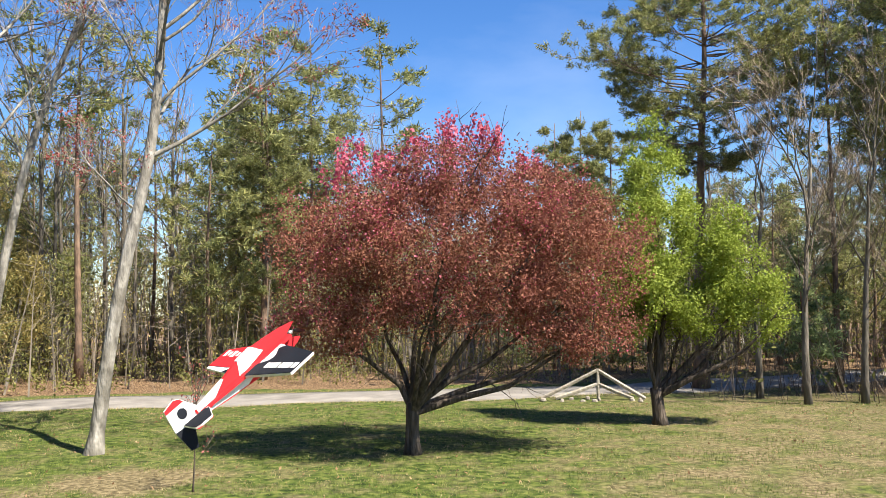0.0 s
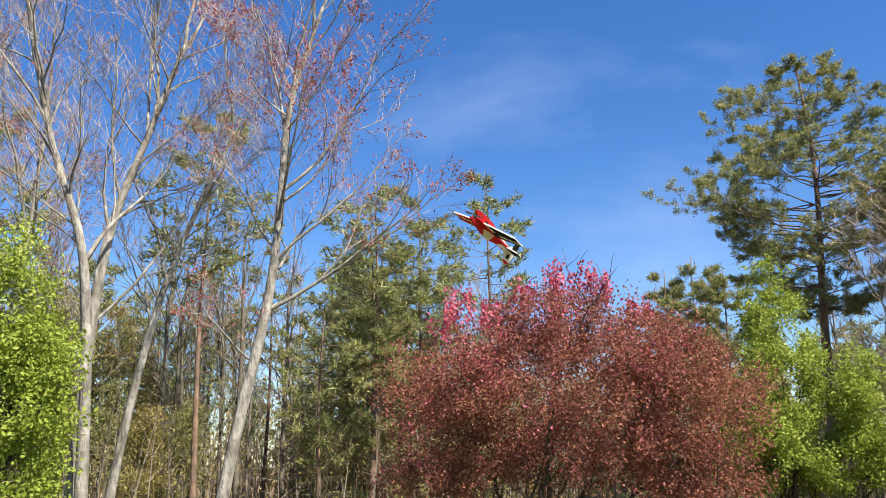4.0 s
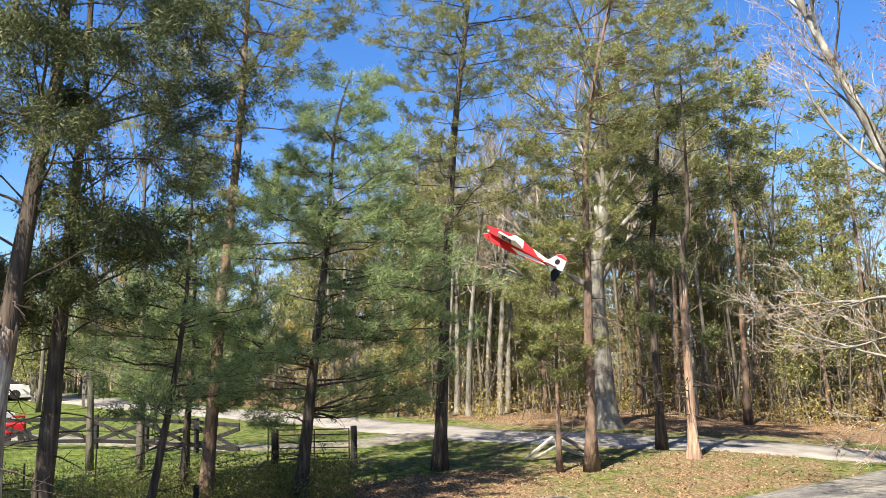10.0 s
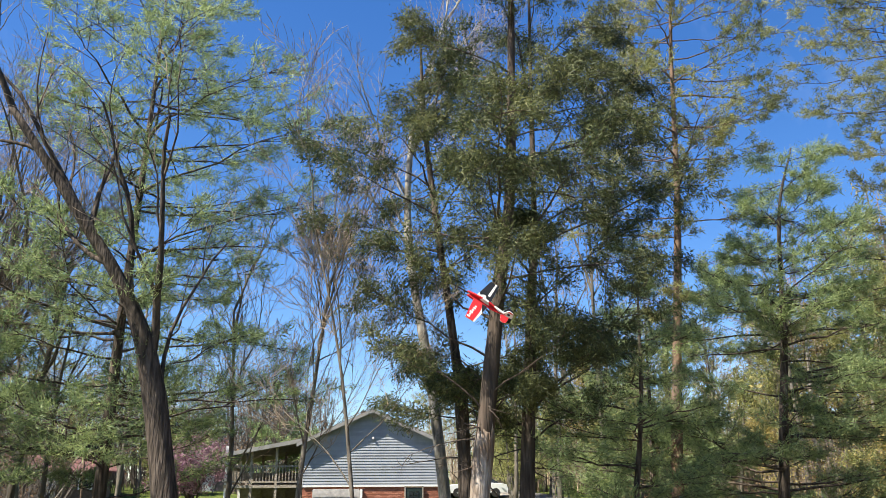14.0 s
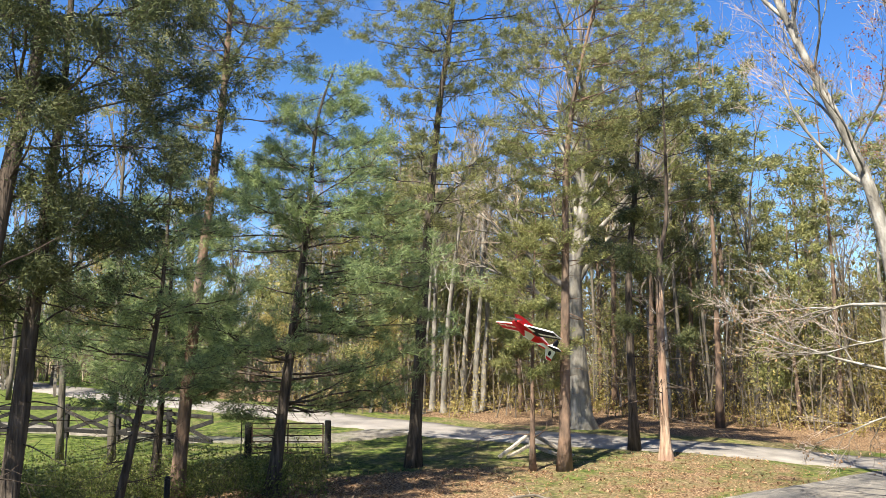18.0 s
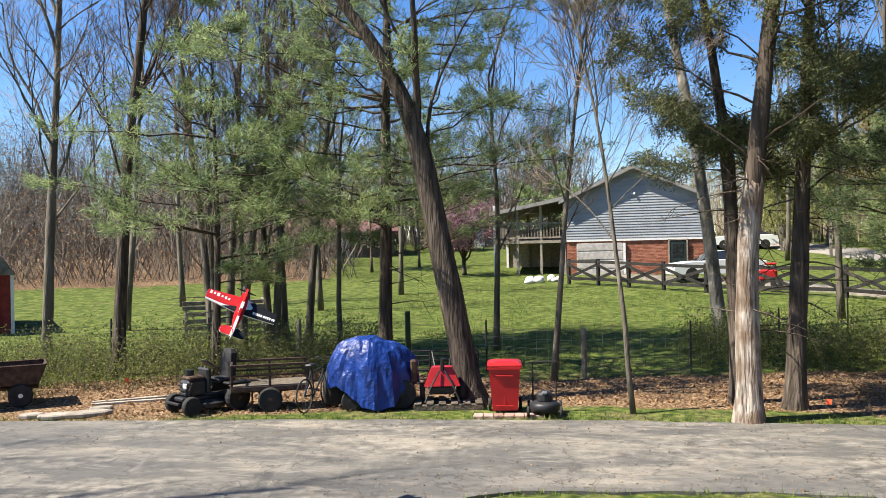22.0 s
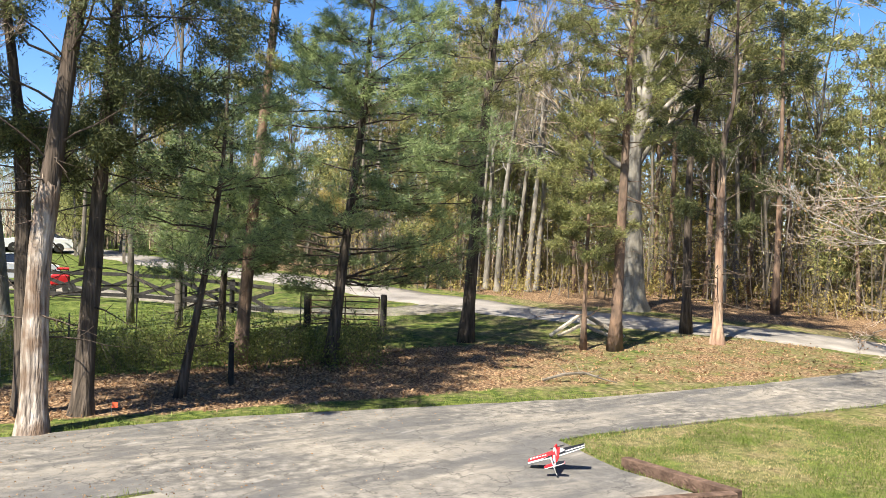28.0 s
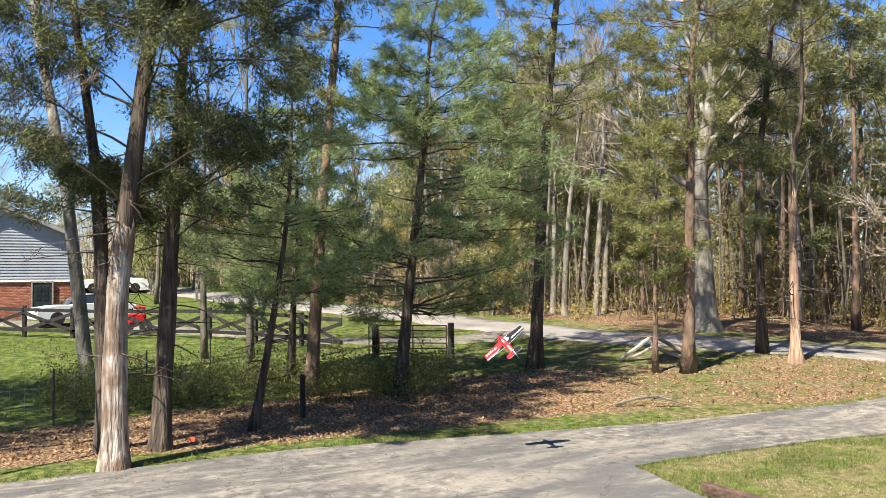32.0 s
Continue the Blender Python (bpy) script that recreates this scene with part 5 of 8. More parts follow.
# ---- brush: saplings, dead stems and low growth too fine to count ----
def brush(name, seed, az0, az1, r0, r1, n, h0, h1, leafy, label, mats, lean=0.22, limb=3, leaf=0.09, wide=0.011):
    rng = np.random.default_rng(seed)
    az, r = np.radians(rng.uniform(az0, az1, n * 2)), np.sqrt(rng.uniform(r0 * r0, r1 * r1, n * 2))
    x, y = -r * np.sin(az), r * np.cos(az)
    ok = far_from(ROAD_LINE, x, y) > 2.6
    x, y = x[ok][:n], y[ok][:n]
    n = len(x)
    z = lie(x, y)
    h = rng.uniform(h0, h1, n) * rng.uniform(0.5, 1, n)
    base = np.stack([x, y, z - 0.05], 1)
    tip = base + np.stack([rng.normal(0, lean, n) * h, rng.normal(0, lean, n) * h, h], 1)
    b = Build()

    def sticks(p, q, w):
        k = len(p)
        d = q - p
        o = np.cross(d, rng.normal(size=(k, 3)))
        o /= np.linalg.norm(o, axis=1)[:, None] + 1e-9
        o2 = np.cross(d / (np.linalg.norm(d, axis=1)[:, None] + 1e-9), o)
        w = np.broadcast_to(np.asarray(w, float).reshape(-1, 1), (k, 1))
        v = np.stack([p + o * w, p - o * w * 0.5 + o2 * w, p - o * w * 0.5 - o2 * w, q], 1).reshape(-1, 3)
        i = np.arange(k)[:, None] * 4
        b.bulk(v, np.concatenate([i + [0, 1, 3], i + [1, 2, 3], i + [2, 0, 3]], 0))

    sticks(base, tip, wide * (0.6 + h / 5))
    sub = np.repeat(np.arange(n), limb)
    t = rng.uniform(0.3, 0.95, (len(sub), 1))
    p = base[sub] * (1 - t) + tip[sub] * t
    d = rng.normal(size=(len(sub), 3))
    d[:, 2] = np.abs(d[:, 2]) * 0.7
    q = p + d / np.linalg.norm(d, axis=1)[:, None] * (h[sub] * rng.uniform(0.12, 0.35, len(sub)))[:, None]
    sticks(p, q, wide * 0.5)
    if leafy:
        pick = rng.integers(0, len(p), leafy)
        u = rng.uniform(0, 1, (leafy, 1))
        v, f = leaves(p[pick] * (1 - u) + q[pick] * u + rng.normal(size=(leafy, 3)) * 0.12, leaf, rng)
        b.bulk(v, f, 1)
    return tagged(b.make(name, mats), label, "brush", kind="stuff")


brush("roadside_brush", 1, -20, 52, 34.5, 48, 1300, 0.4, 2.2, 26000, "brown roadside brush with sparse leaves", [TWIG_BROWN, LEAF_SHRUB], lean=0.4, leaf=0.06, limb=6, wide=0.008)
brush("thin_stems", 11, -20, 52, 35, 52, 620, 3.0, 10.0, 12000, "thin upright stems of young trees crowding the wood's edge", [TWIG_GREY, LEAF_OLIVE], lean=0.11, leaf=0.07, limb=14, wide=0.02)
brush("roadside_brush", 2, 52, 92, 39.5, 54, 900, 0.4, 2.0, 26000, "olive brush under the trees", [TWIG_BROWN, LEAF_OLIVE], lean=0.4, leaf=0.06, limb=6, wide=0.008)
brush("thin_stems", 12, 52, 92, 39.5, 56, 480, 3.0, 10.0, 12000, "thin upright stems of young trees under the pines", [TWIG_GREY, LEAF_OLIVE], lean=0.11, leaf=0.07, limb=14, wide=0.02)
brush("far_thicket", 3, -62, 92, 54, 74, 3400, 4.0, 13.0, 40000, "distant woods of grey stems and pine tops", [TWIG_BROWN, LEAF_OLIVE], limb=4, leaf=0.2, wide=0.024, lean=0.12)
brush("far_thicket", 4, 90, 114, 66, 100, 2000, 3.0, 12.0, 6000, "distant bare woods on the rise", [TWIG_BROWN, LEAF_SHRUB], limb=8, leaf=0.12, wide=0.02, lean=0.12)
brush("far_thicket", 5, 120, 166, 66, 90, 3000, 5.0, 15.0, 9000, "distant bare woods along the hill", [TWIG_HAZE, LEAF_DRY], limb=16, leaf=0.12, wide=0.018, lean=0.22)
brush("hill_brush", 9, 136, 166, 46, 62, 1300, 2.0, 9.0, 5000, "brown tangle of bare saplings at the lawn's far side", [TWIG_GREY, LEAF_DRY], limb=14, leaf=0.08, wide=0.014, lean=0.4)
brush("wood_understorey", 6, -46, -16, 29, 50, 1500, 1.0, 4.5, 2500, "thin saplings under the pines", [TWIG_DARK, LEAF_SHRUB])
brush("fence_brush", 7, 88, 114, 21.5, 26, 1500, 0.4, 1.3, 26000, "low leafing shrubs along the wire fence", [TWIG_DARK, LEAF_HEDGE], leaf=0.035, wide=0.006)
brush("fence_brush", 8, 134, 162, 20.5, 25, 2600, 0.4, 1.5, 30000, "low leafing shrubs behind the stored machines", [TWIG_DARK, LEAF_HEDGE], leaf=0.032, wide=0.006)
# ---- built things ----
def plain(name, c, rough=0.5, metal=0.0, var=0.25, scale=6.0, bump=0.0, spec=0.4):
    d = tuple(max(0.0, a * (1 - var)) for a in c)
    e = tuple(min(1.0, a * (1 + var)) for a in c)
    return mat(name, [d, c, e], scale, 5, rough, bump, metal=metal, spec=spec)


FOAM_RED = plain("red_foam", (0.56, 0.02, 0.026), 0.75, var=0.07, scale=3, spec=0.2)
FOAM_BLACK = plain("black_foam", (0.014, 0.016, 0.021), 0.8, var=0.2, spec=0.12)
FOAM_WHITE = plain("white_foam", (0.78, 0.77, 0.73), 0.6, var=0.05)
RUST = plain("rusty_steel", (0.07, 0.042, 0.03), 0.8, 0.3, 0.5, 9, 0.3)
BLACK_METAL = plain("black_metal", (0.025, 0.025, 0.027), 0.5, 0.2, 0.4)
GREY_METAL = plain("grey_metal", (0.3, 0.3, 0.29), 0.45, 0.6, 0.2)
RUBBER = plain("rubber", (0.022, 0.021, 0.02), 0.85, 0, 0.4)
BIN_RED = plain("red_plastic", (0.36, 0.012, 0.014), 0.38, var=0.12, scale=3)
PAINT_RED = plain("red_paint", (0.33, 0.012, 0.014), 0.4, var=0.2)
TARP = plain("blue_tarp", (0.006, 0.03, 0.17), 0.4, var=0.35, scale=4, bump=0.5, spec=0.4)
WOOD_GREY = mat("weathered_wood", [(0.14, 0.115, 0.09), (0.27, 0.23, 0.185), (0.4, 0.35, 0.29)], 8, 7, 0.9, 0.5, 20, (1, 1, 1), per_object=0.35)
# the weathered wood in a darker tone, for the trailer bed and pallet
WOOD_DARK = mat("dark_wood", [(0.05, 0.04, 0.03), (0.1, 0.08, 0.06), (0.17, 0.14, 0.105)], 8, 7, 0.9, 0.5, 20, (1, 1, 1), per_object=0.35)
WOOD_POLE = mat("split_rail", [(0.17, 0.145, 0.11), (0.3, 0.265, 0.215), (0.44, 0.395, 0.33)], 8, 7, 0.9, 0.5, 20, per_object=0.3)
TIMBER = mat("treated_timber", [(0.035, 0.022, 0.015), (0.075, 0.046, 0.032), (0.15, 0.095, 0.068)], 7, 7, 0.9, 0.6, 22, per_object=0.3)
WOOD_BLACK = mat("black_stained_wood", [(0.012, 0.011, 0.01), (0.024, 0.022, 0.02), (0.05, 0.045, 0.04)], 8, 6, 0.85, 0.4, per_object=0.4)
BRICK = mat("red_brick", [(0.2, 0.075, 0.045), (0.31, 0.12, 0.075), (0.4, 0.18, 0.12)], 3, 5, 0.9, 0.3, per_object=0.75)
MORTAR = plain("mortar", (0.36, 0.3, 0.25), 0.95)
SIDING = mat("grey_siding", [(0.22, 0.23, 0.25), (0.28, 0.295, 0.318), (0.33, 0.345, 0.368)], 1.2, 4, 0.6, per_object=0.3)
SHINGLE = mat("roof_shingle", [(0.1, 0.085, 0.075), (0.17, 0.15, 0.13), (0.24, 0.21, 0.185)], 5, 6, 0.9, 0.4)
SHINGLE_RED = mat("maroon_roof", [(0.08, 0.035, 0.032), (0.13, 0.06, 0.055), (0.18, 0.09, 0.08)], 4, 5, 0.9)
TRIM_WHITE = plain("white_trim", (0.72, 0.71, 0.68), 0.5, var=0.06)
TRIM_GREY = plain("grey_trim", (0.26, 0.25, 0.235), 0.6, var=0.12)
CAR_WHITE = plain("white_car_paint", (0.76, 0.77, 0.78), 0.2, var=0.03, spec=0.6)
GLASS = plain("dark_glass", (0.02, 0.024, 0.028), 0.06, spec=0.8, var=0.1)
SACK = plain("pale_sack", (0.7, 0.68, 0.64), 0.7, var=0.15)
STONE = mat("pale_stone", [(0.18, 0.155, 0.125), (0.29, 0.255, 0.21), (0.4, 0.355, 0.3)], 3, 6, 0.9, 0.4, per_object=0.3)
ORANGE = plain("orange_flag", (0.85, 0.13, 0.05), 0.6, var=0.1)
PALE_WALL = plain("pale_wall", (0.6, 0.58, 0.53), 0.8, var=0.08)

# the model aeroplane: nose +y, right wing +x, up +z
plane = thing("model_aeroplane")
tagged(plane, "red, white and black foam aerobatic model aeroplane in flight", "model aeroplane")


def slab(poly, z0, z1):
    return Build().prism(poly, z0, z1)


UPRIGHT = Matrix(((0, 0, 1, 0), (1, 0, 0, 0), (0, 1, 0, 0), (0, 0, 0, 1)))      # a polygon in (y, z), thickness along x


def upright(poly, t0, t1):
    return Build().prism(poly, t0, t1, 0, UPRIGHT)


BODY = [(0.30, -0.05), (0.235, -0.012), (0.235, 0.012), (0.31, 0.04), (0.22, 0.06), (0.10, 0.075), (-0.02, 0.085), (-0.14, 0.07), (-0.30, 0.035), (-0.44, 0.025), (-0.44, -0.02), (-0.25, -0.05), (0.0, -0.075), (0.18, -0.075), (0.26, -0.065)]
fus = upright(BODY, -0.012, 0.012).make("fuselage", FOAM_RED, plane, "red foam profile fuselage")
upright([(0.01, 0.087), (-0.10, 0.079), (-0.14, 0.0), (0.06, 0.03)], -0.0145, 0.0145).make("canopy_panel", FOAM_WHITE, fus, "white canopy panel")
upright([(-0.22, 0.054), (-0.43, 0.028), (-0.43, -0.012), (-0.33, 0.0)], -0.0145, 0.0145).make("tail_panel", FOAM_WHITE, fus, "white tail panel")
upright([(-0.12, -0.058), (-0.02, -0.03), (-0.30, -0.012), (-0.42, -0.022)], -0.0145, 0.0145).make("belly_panel", FOAM_WHITE, fus, "white belly panel")
slab([(-0.042, 0.24), (0.042, 0.24), (0.06, 0.05), (0.05, -0.2), (0.022, -0.42), (-0.022, -0.42), (-0.05, -0.2), (-0.06, 0.05)], -0.008, 0.008).make("fuselage_plate", FOAM_RED, plane)
wing = slab([(-0.43, -0.085), (-0.06, -0.13), (0.06, -0.13), (0.43, -0.085), (0.43, 0.085), (0.06, 0.15), (-0.06, 0.15), (-0.43, 0.085)], -0.0065, 0.0065).make("wing", FOAM_WHITE, plane, "white foam wing core")
slab([(-0.43, -0.062), (-0.2, -0.07), (-0.03, -0.03), (-0.03, 0.1495), (-0.06, 0.1495), (-0.43, 0.0845)], 0.0066, 0.0095).make("wing_panel", FOAM_RED, wing, "red upper wing panel")
slab([(-0.22, -0.11), (-0.05, -0.128), (-0.05, -0.02), (-0.08, -0.03)], 0.0066, 0.0095).make("wing_panel", FOAM_BLACK, wing, "black wedge on the wing")
slab([(0.05, -0.1285), (0.43, -0.0845), (0.43, 0.084), (0.13, 0.136), (0.085, 0.11), (0.125, 0.06), (0.135, 0.03), (0.115, 0.0), (0.05, -0.03)], 0.0066, 0.0095).make("wing_panel", FOAM_BLACK, wing, "black upper wing panel")
slab([(-0.03, -0.128), (0.03, -0.128), (0.035, 0.0), (0.02, 0.147), (-0.02, 0.147), (-0.035, 0.0)], 0.0066, 0.0098).make("wing_panel", FOAM_RED, wing, "red centre panel")
for x0, w, h in ((-0.40, 0.026, 0.055), (-0.355, 0.022, 0.035), (-0.315, 0.034, 0.055), (-0.26, 0.022, 0.035), (-0.215, 0.022, 0.05), (-0.175, 0.022, 0.035)):
    Build().box((x0 + w / 2, 0.028 + x0 * -0.06, 0.0105), (w, h, 0.0015)).make("marking_bar", FOAM_WHITE, wing, "white marking bar")
for x0, w in ((0.15, 0.022), (0.178, 0.014), (0.198, 0.018), (0.222, 0.018), (0.246, 0.018), (0.278, 0.022), (0.306, 0.018), (0.33, 0.018), (0.354, 0.018), (0.385, 0.016), (0.407, 0.016)):
    Build().box((x0 + w / 2, -0.045 - x0 * -0.04, 0.0105), (w, 0.042, 0.0015)).make("marking_bar", FOAM_WHITE, wing, "white marking bar")


def slab_mark(x, y, w, h):
    """One heavy upright bar with slab ends on the wing's underside."""
    mk = Build().box((x, y, -0.0075), (w * 0.62, h, 0.0015))
    for v in (-0.44, 0.44):
        mk.box((x, y + v * h, -0.0075), (w, h * 0.12, 0.0013))
    mk.make("marking_bar", FOAM_BLACK, wing, "black marking bar")


for s, marks in ((1, (0.395, 0.34, 0.285, 0.222, 0.155)), (-1, (0.125, 0.19, 0.25, 0.31))):
    for x0 in marks:
        slab_mark(s * x0, 0.035 - 0.1 * (x0 - 0.1), 0.052, 0.1)
slab_mark(-0.38, 0.02, 0.034, 0.05)
stab = slab([(-0.15, -0.43), (-0.15, -0.50), (-0.13, -0.53), (-0.01, -0.53), (0.01, -0.53), (0.13, -0.53), (0.15, -0.50), (0.15, -0.43), (0.05, -0.38), (-0.05, -0.38)], -0.005, 0.005).make("stabiliser", FOAM_WHITE, plane)
slab([(-0.15, -0.43), (-0.15, -0.50), (-0.13, -0.53), (-0.02, -0.53), (-0.02, -0.4), (-0.05, -0.38)], 0.0051, 0.0075).make("tail_panel", FOAM_RED, stab, "red upper tail panel")
slab([(0.15, -0.43), (0.15, -0.50), (0.13, -0.53), (0.015, -0.53), (0.02, -0.40), (0.05, -0.383)], 0.0051, 0.0075).make("tail_panel", FOAM_BLACK, stab, "black upper tail panel")
for i in range(8):
    for j in range(4):
        if (i + j) % 2 == 0:
            x, y = -0.133 + i * 0.038, -0.408 - j * 0.034
            if abs(x) > 0.02 and not (abs(x) > 0.06 and y > -0.42):
                Build().box((x, y, -0.0062), (0.036, 0.032, 0.002)).make("check", FOAM_RED, stab, "red check")
fin = upright([(-0.40, 0.02), (-0.47, 0.12), (-0.50, 0.135), (-0.57, 0.12), (-0.585, 0.0), (-0.57, -0.12), (-0.53, -0.13), (-0.50, -0.06), (-0.44, -0.02)], -0.005, 0.005).make("rudder", FOAM_WHITE, plane, "white rudder")
upright([(-0.53, -0.13), (-0.57, -0.12), (-0.585, 0.0), (-0.50, -0.01), (-0.49, -0.05)], -0.0068, 0.0068).make("rudder_panel", FOAM_BLACK, fin, "black lower rudder")
upright([(-0.47, 0.119), (-0.50, 0.134), (-0.57, 0.119), (-0.572, 0.1), (-0.46, 0.1)], -0.0068, 0.0068).make("rudder_panel", FOAM_RED, fin, "red rudder top")
upright([(-0.50 + 0.028 * math.cos(a), 0.055 + 0.028 * math.sin(a)) for a in np.linspace(0, 6.28, 11)[:-1]], -0.0068, 0.0068).make("emblem", FOAM_BLACK, fin, "round dark emblem")
Build().box((0, 0.245, 0), (0.03, 0.016, 0.03), bevel=0.003).make("motor_mount", BLACK_METAL, plane)
Build().lathe([(0.012, 0), (0.013, 0.004), (0.013, 0.02), (0.004, 0.026), (0.003, 0.034)], 12, 0, Matrix.Translation((0, 0.252, 0)) @ Matrix.Rotation(radians(-90), 4, "X")).make("motor", GREY_METAL, plane, smooth=True)
prop = Build()
for s in (1, -1):
    prop.add([(s * 0.005, 0.284, -0.006), (s * 0.06, 0.282, -0.012), (s * 0.125, 0.284, -0.004), (s * 0.12, 0.287, 0.004), (s * 0.05, 0.289, 0.01), (s * 0.005, 0.289, 0.006)], [(0, 1, 2, 3, 4, 5)])
prop.make("propeller", BLACK_METAL, plane, "thin dark two-blade propeller")
for x in (-0.055, 0.055):
    Build().box((x * 0.5, 0.09, -0.03), (0.03, 0.012, 0.022), bevel=0.003).make("servo", BLACK_METAL, plane)
for child in plane.children_recursive:
    if child.parent == plane:
        child.matrix_local = Matrix.Diagonal((1.0, 0.92, 1.0, 1.0)) @ child.matrix_local


# ---- garden and driveway things ----
def place_thing(name, x, y, rz, label, category, group="", lift=0.0):
    ob = thing(name, Matrix.Translation((x, y, height(x, y) + lift)) @ Matrix.Rotation(rz, 4, "Z"))
    return tagged(ob, label, category, group)


def wheel(parent, c, r, w, axis_x=True, rim=GREY_METAL, name="wheel"):
    turn = Matrix.Translation(c) @ (Matrix.Rotation(radians(90), 4, "Y") if axis_x else Matrix.Rotation(radians(90), 4, "X"))
    t = Build().lathe([(r * 0.55, -w / 2), (r * 0.9, -w / 2), (r, -w * 0.3), (r, w * 0.3), (r * 0.9, w / 2), (r * 0.55, w / 2)], 18, 0, turn).make(name, RUBBER, parent, smooth=False)
    Build().lathe([(r * 0.12, -w * 0.52), (r * 0.5, -w * 0.42), (r * 0.56, -w * 0.3), (r * 0.56, w * 0.3), (r * 0.5, w * 0.42), (r * 0.12, w * 0.52)], 14, 0, turn).make("rim", rim, t)
    return t


def bar(parent, name, p, q, r, m, sides=6, label=""):
    return Build().tube([p, q], [r, r], sides).make(name, m, parent, label)


def face(az):
    return radians(az)


# red wheeled bin
bx, by = polar(126.0, 15.9)
bin_ = place_thing("wheeled_bin", bx, by, face(126), "red plastic wheeled bin with its lid shut on the grass", "bin", lift=0.03)
Build().add([(-0.24, -0.26, 0.06), (0.24, -0.26, 0.06), (0.24, 0.26, 0.06), (-0.24, 0.26, 0.06), (-0.3, -0.34, 0.95), (0.3, -0.34, 0.95), (0.3, 0.34, 0.95), (-0.3, 0.34, 0.95)],
            [(3, 2, 1, 0), (0, 1, 5, 4), (1, 2, 6, 5), (2, 3, 7, 6), (3, 0, 4, 7)]).make("body", BIN_RED, bin_)
Build().box((0, -0.345, 0.93), (0.64, 0.03, 0.06), bevel=0.01).make("rim", BIN_RED, bin_)
for s in (-1, 1):
    Build().box((s * 0.31, 0, 0.93), (0.03, 0.7, 0.06), bevel=0.01).make("rim", BIN_RED, bin_)
lid = Build().lathe([(0.36, 0.0), (0.47, 0.0), (0.47, 0.03), (0.40, 0.07), (0.2, 0.1)], 4, 0, Matrix.Translation((0, 0, 0.96)) @ Matrix.Diagonal((1, 1.08, 1, 1)) @ Matrix.Rotation(radians(45), 4, "Z")).make("lid", BIN_RED, bin_, "shut red lid")
Build().box((0, 0.38, 0.0), (0.5, 0.04, 0.04), bevel=0.01).make("handle", BIN_RED, bin_).location.z = 0.96
Build().box((0, -0.3, 0.5), (0.02, 0.02, 0.7), m=Matrix.Rotation(radians(-5), 4, "X"), bevel=0.004).make("rib", BIN_RED, bin_)
for s in (-1, 1):
    wheel(bin_, (s * 0.3, 0.2, 0.11), 0.13, 0.06, rim=RUBBER)
Build().tube([(-0.24, 0.42, 0.95), (0.24, 0.42, 0.95)], 0.02).make("grip", BIN_RED, bin_)
for z in (0.16, 0.78):
    Build().box((0, -0.27 - 0.09 * z, z), (0.34, 0.02, 0.03), bevel=0.006).make("moulding", BIN_RED, bin_)
bin_.scale = (0.98, 0.98, 0.92)
brick_pave = place_thing("paving_bricks", *polar(126.0, 15.7), face(126), "row of pinkish paving bricks under the bin", "paving")
PAVER = mat("pink_paver", [(0.22, 0.13, 0.1), (0.34, 0.22, 0.18), (0.43, 0.31, 0.26)], 5, 6, 0.9, 0.4, per_object=0.5)
for i in range(7):
    Build().box((-0.5 + i * 0.19, -0.22, 0.0), (0.18, 0.3, 0.09), 0.05 * (i % 3 - 1), bevel=0.008).make("brick", PAVER, brick_pave)

# push mower
mower = place_thing("push_mower", *polar(123.3, 15.6), face(123), "small black push mower with a folded handle", "mower", lift=0.02)
Build().lathe([(0.2, 0.06), (0.27, 0.08), (0.28, 0.2), (0.24, 0.24), (0.1, 0.26)], 12, 0, Matrix.Diagonal((1.0, 1.15, 1, 1))).make("deck", BLACK_METAL, mower, smooth=True)
Build().lathe([(0.13, 0.25), (0.15, 0.27), (0.15, 0.38), (0.12, 0.42), (0.05, 0.44)], 12).make("engine", BLACK_METAL, mower)
Build().box((0.0, -0.12, 0.42), (0.1, 0.08, 0.05), bevel=0.01).make("fuel_cap", GREY_METAL, mower)
for sx in (-1, 1):
    for sy in (-1, 1):
        wheel(mower, (sx * 0.3, sy * 0.28, 0.1), 0.1 if sy < 0 else 0.12, 0.05)
    Build().tube([(sx * 0.22, 0.25, 0.2), (sx * 0.22, 0.33, 0.6), (sx * 0.22, 0.24, 0.95)], 0.018, 6).make("handle_tube", BLACK_METAL, mower)
bar(mower, "handle_bar", (-0.22, 0.24, 0.95), (0.22, 0.24, 0.95), 0.018, BLACK_METAL)

# lawn tractor without its hood
tr = place_thing("lawn_tractor", *polar(146.1, 17.4), face(146) + radians(28), "dark stripped lawn tractor with a high seat", "lawn tractor")
Build().box((0.0, 0, 0.3), (1.25, 0.34, 0.08), bevel=0.02).make("chassis", BLACK_METAL, tr)
Build().box((-0.3, 0, 0.5), (0.42, 0.36, 0.34), bevel=0.05).make("engine_block", BLACK_METAL, tr)
Build().box((-0.3, -0.02, 0.7), (0.36, 0.3, 0.08), bevel=0.03).make("engine_cover", RUST, tr, "dusty engine cover")
Build().box((-0.52, -0.1, 0.56), (0.04, 0.14, 0.1), bevel=0.015).make("headlight", TRIM_WHITE, tr)
Build().box((-0.05, 0, 0.62), (0.1, 0.42, 0.5), bevel=0.03).make("dash", BLACK_METAL, tr)
Build().tube([(-0.08, 0, 0.8), (-0.0, 0, 0.92)], 0.018).make("steering_column", BLACK_METAL, tr)
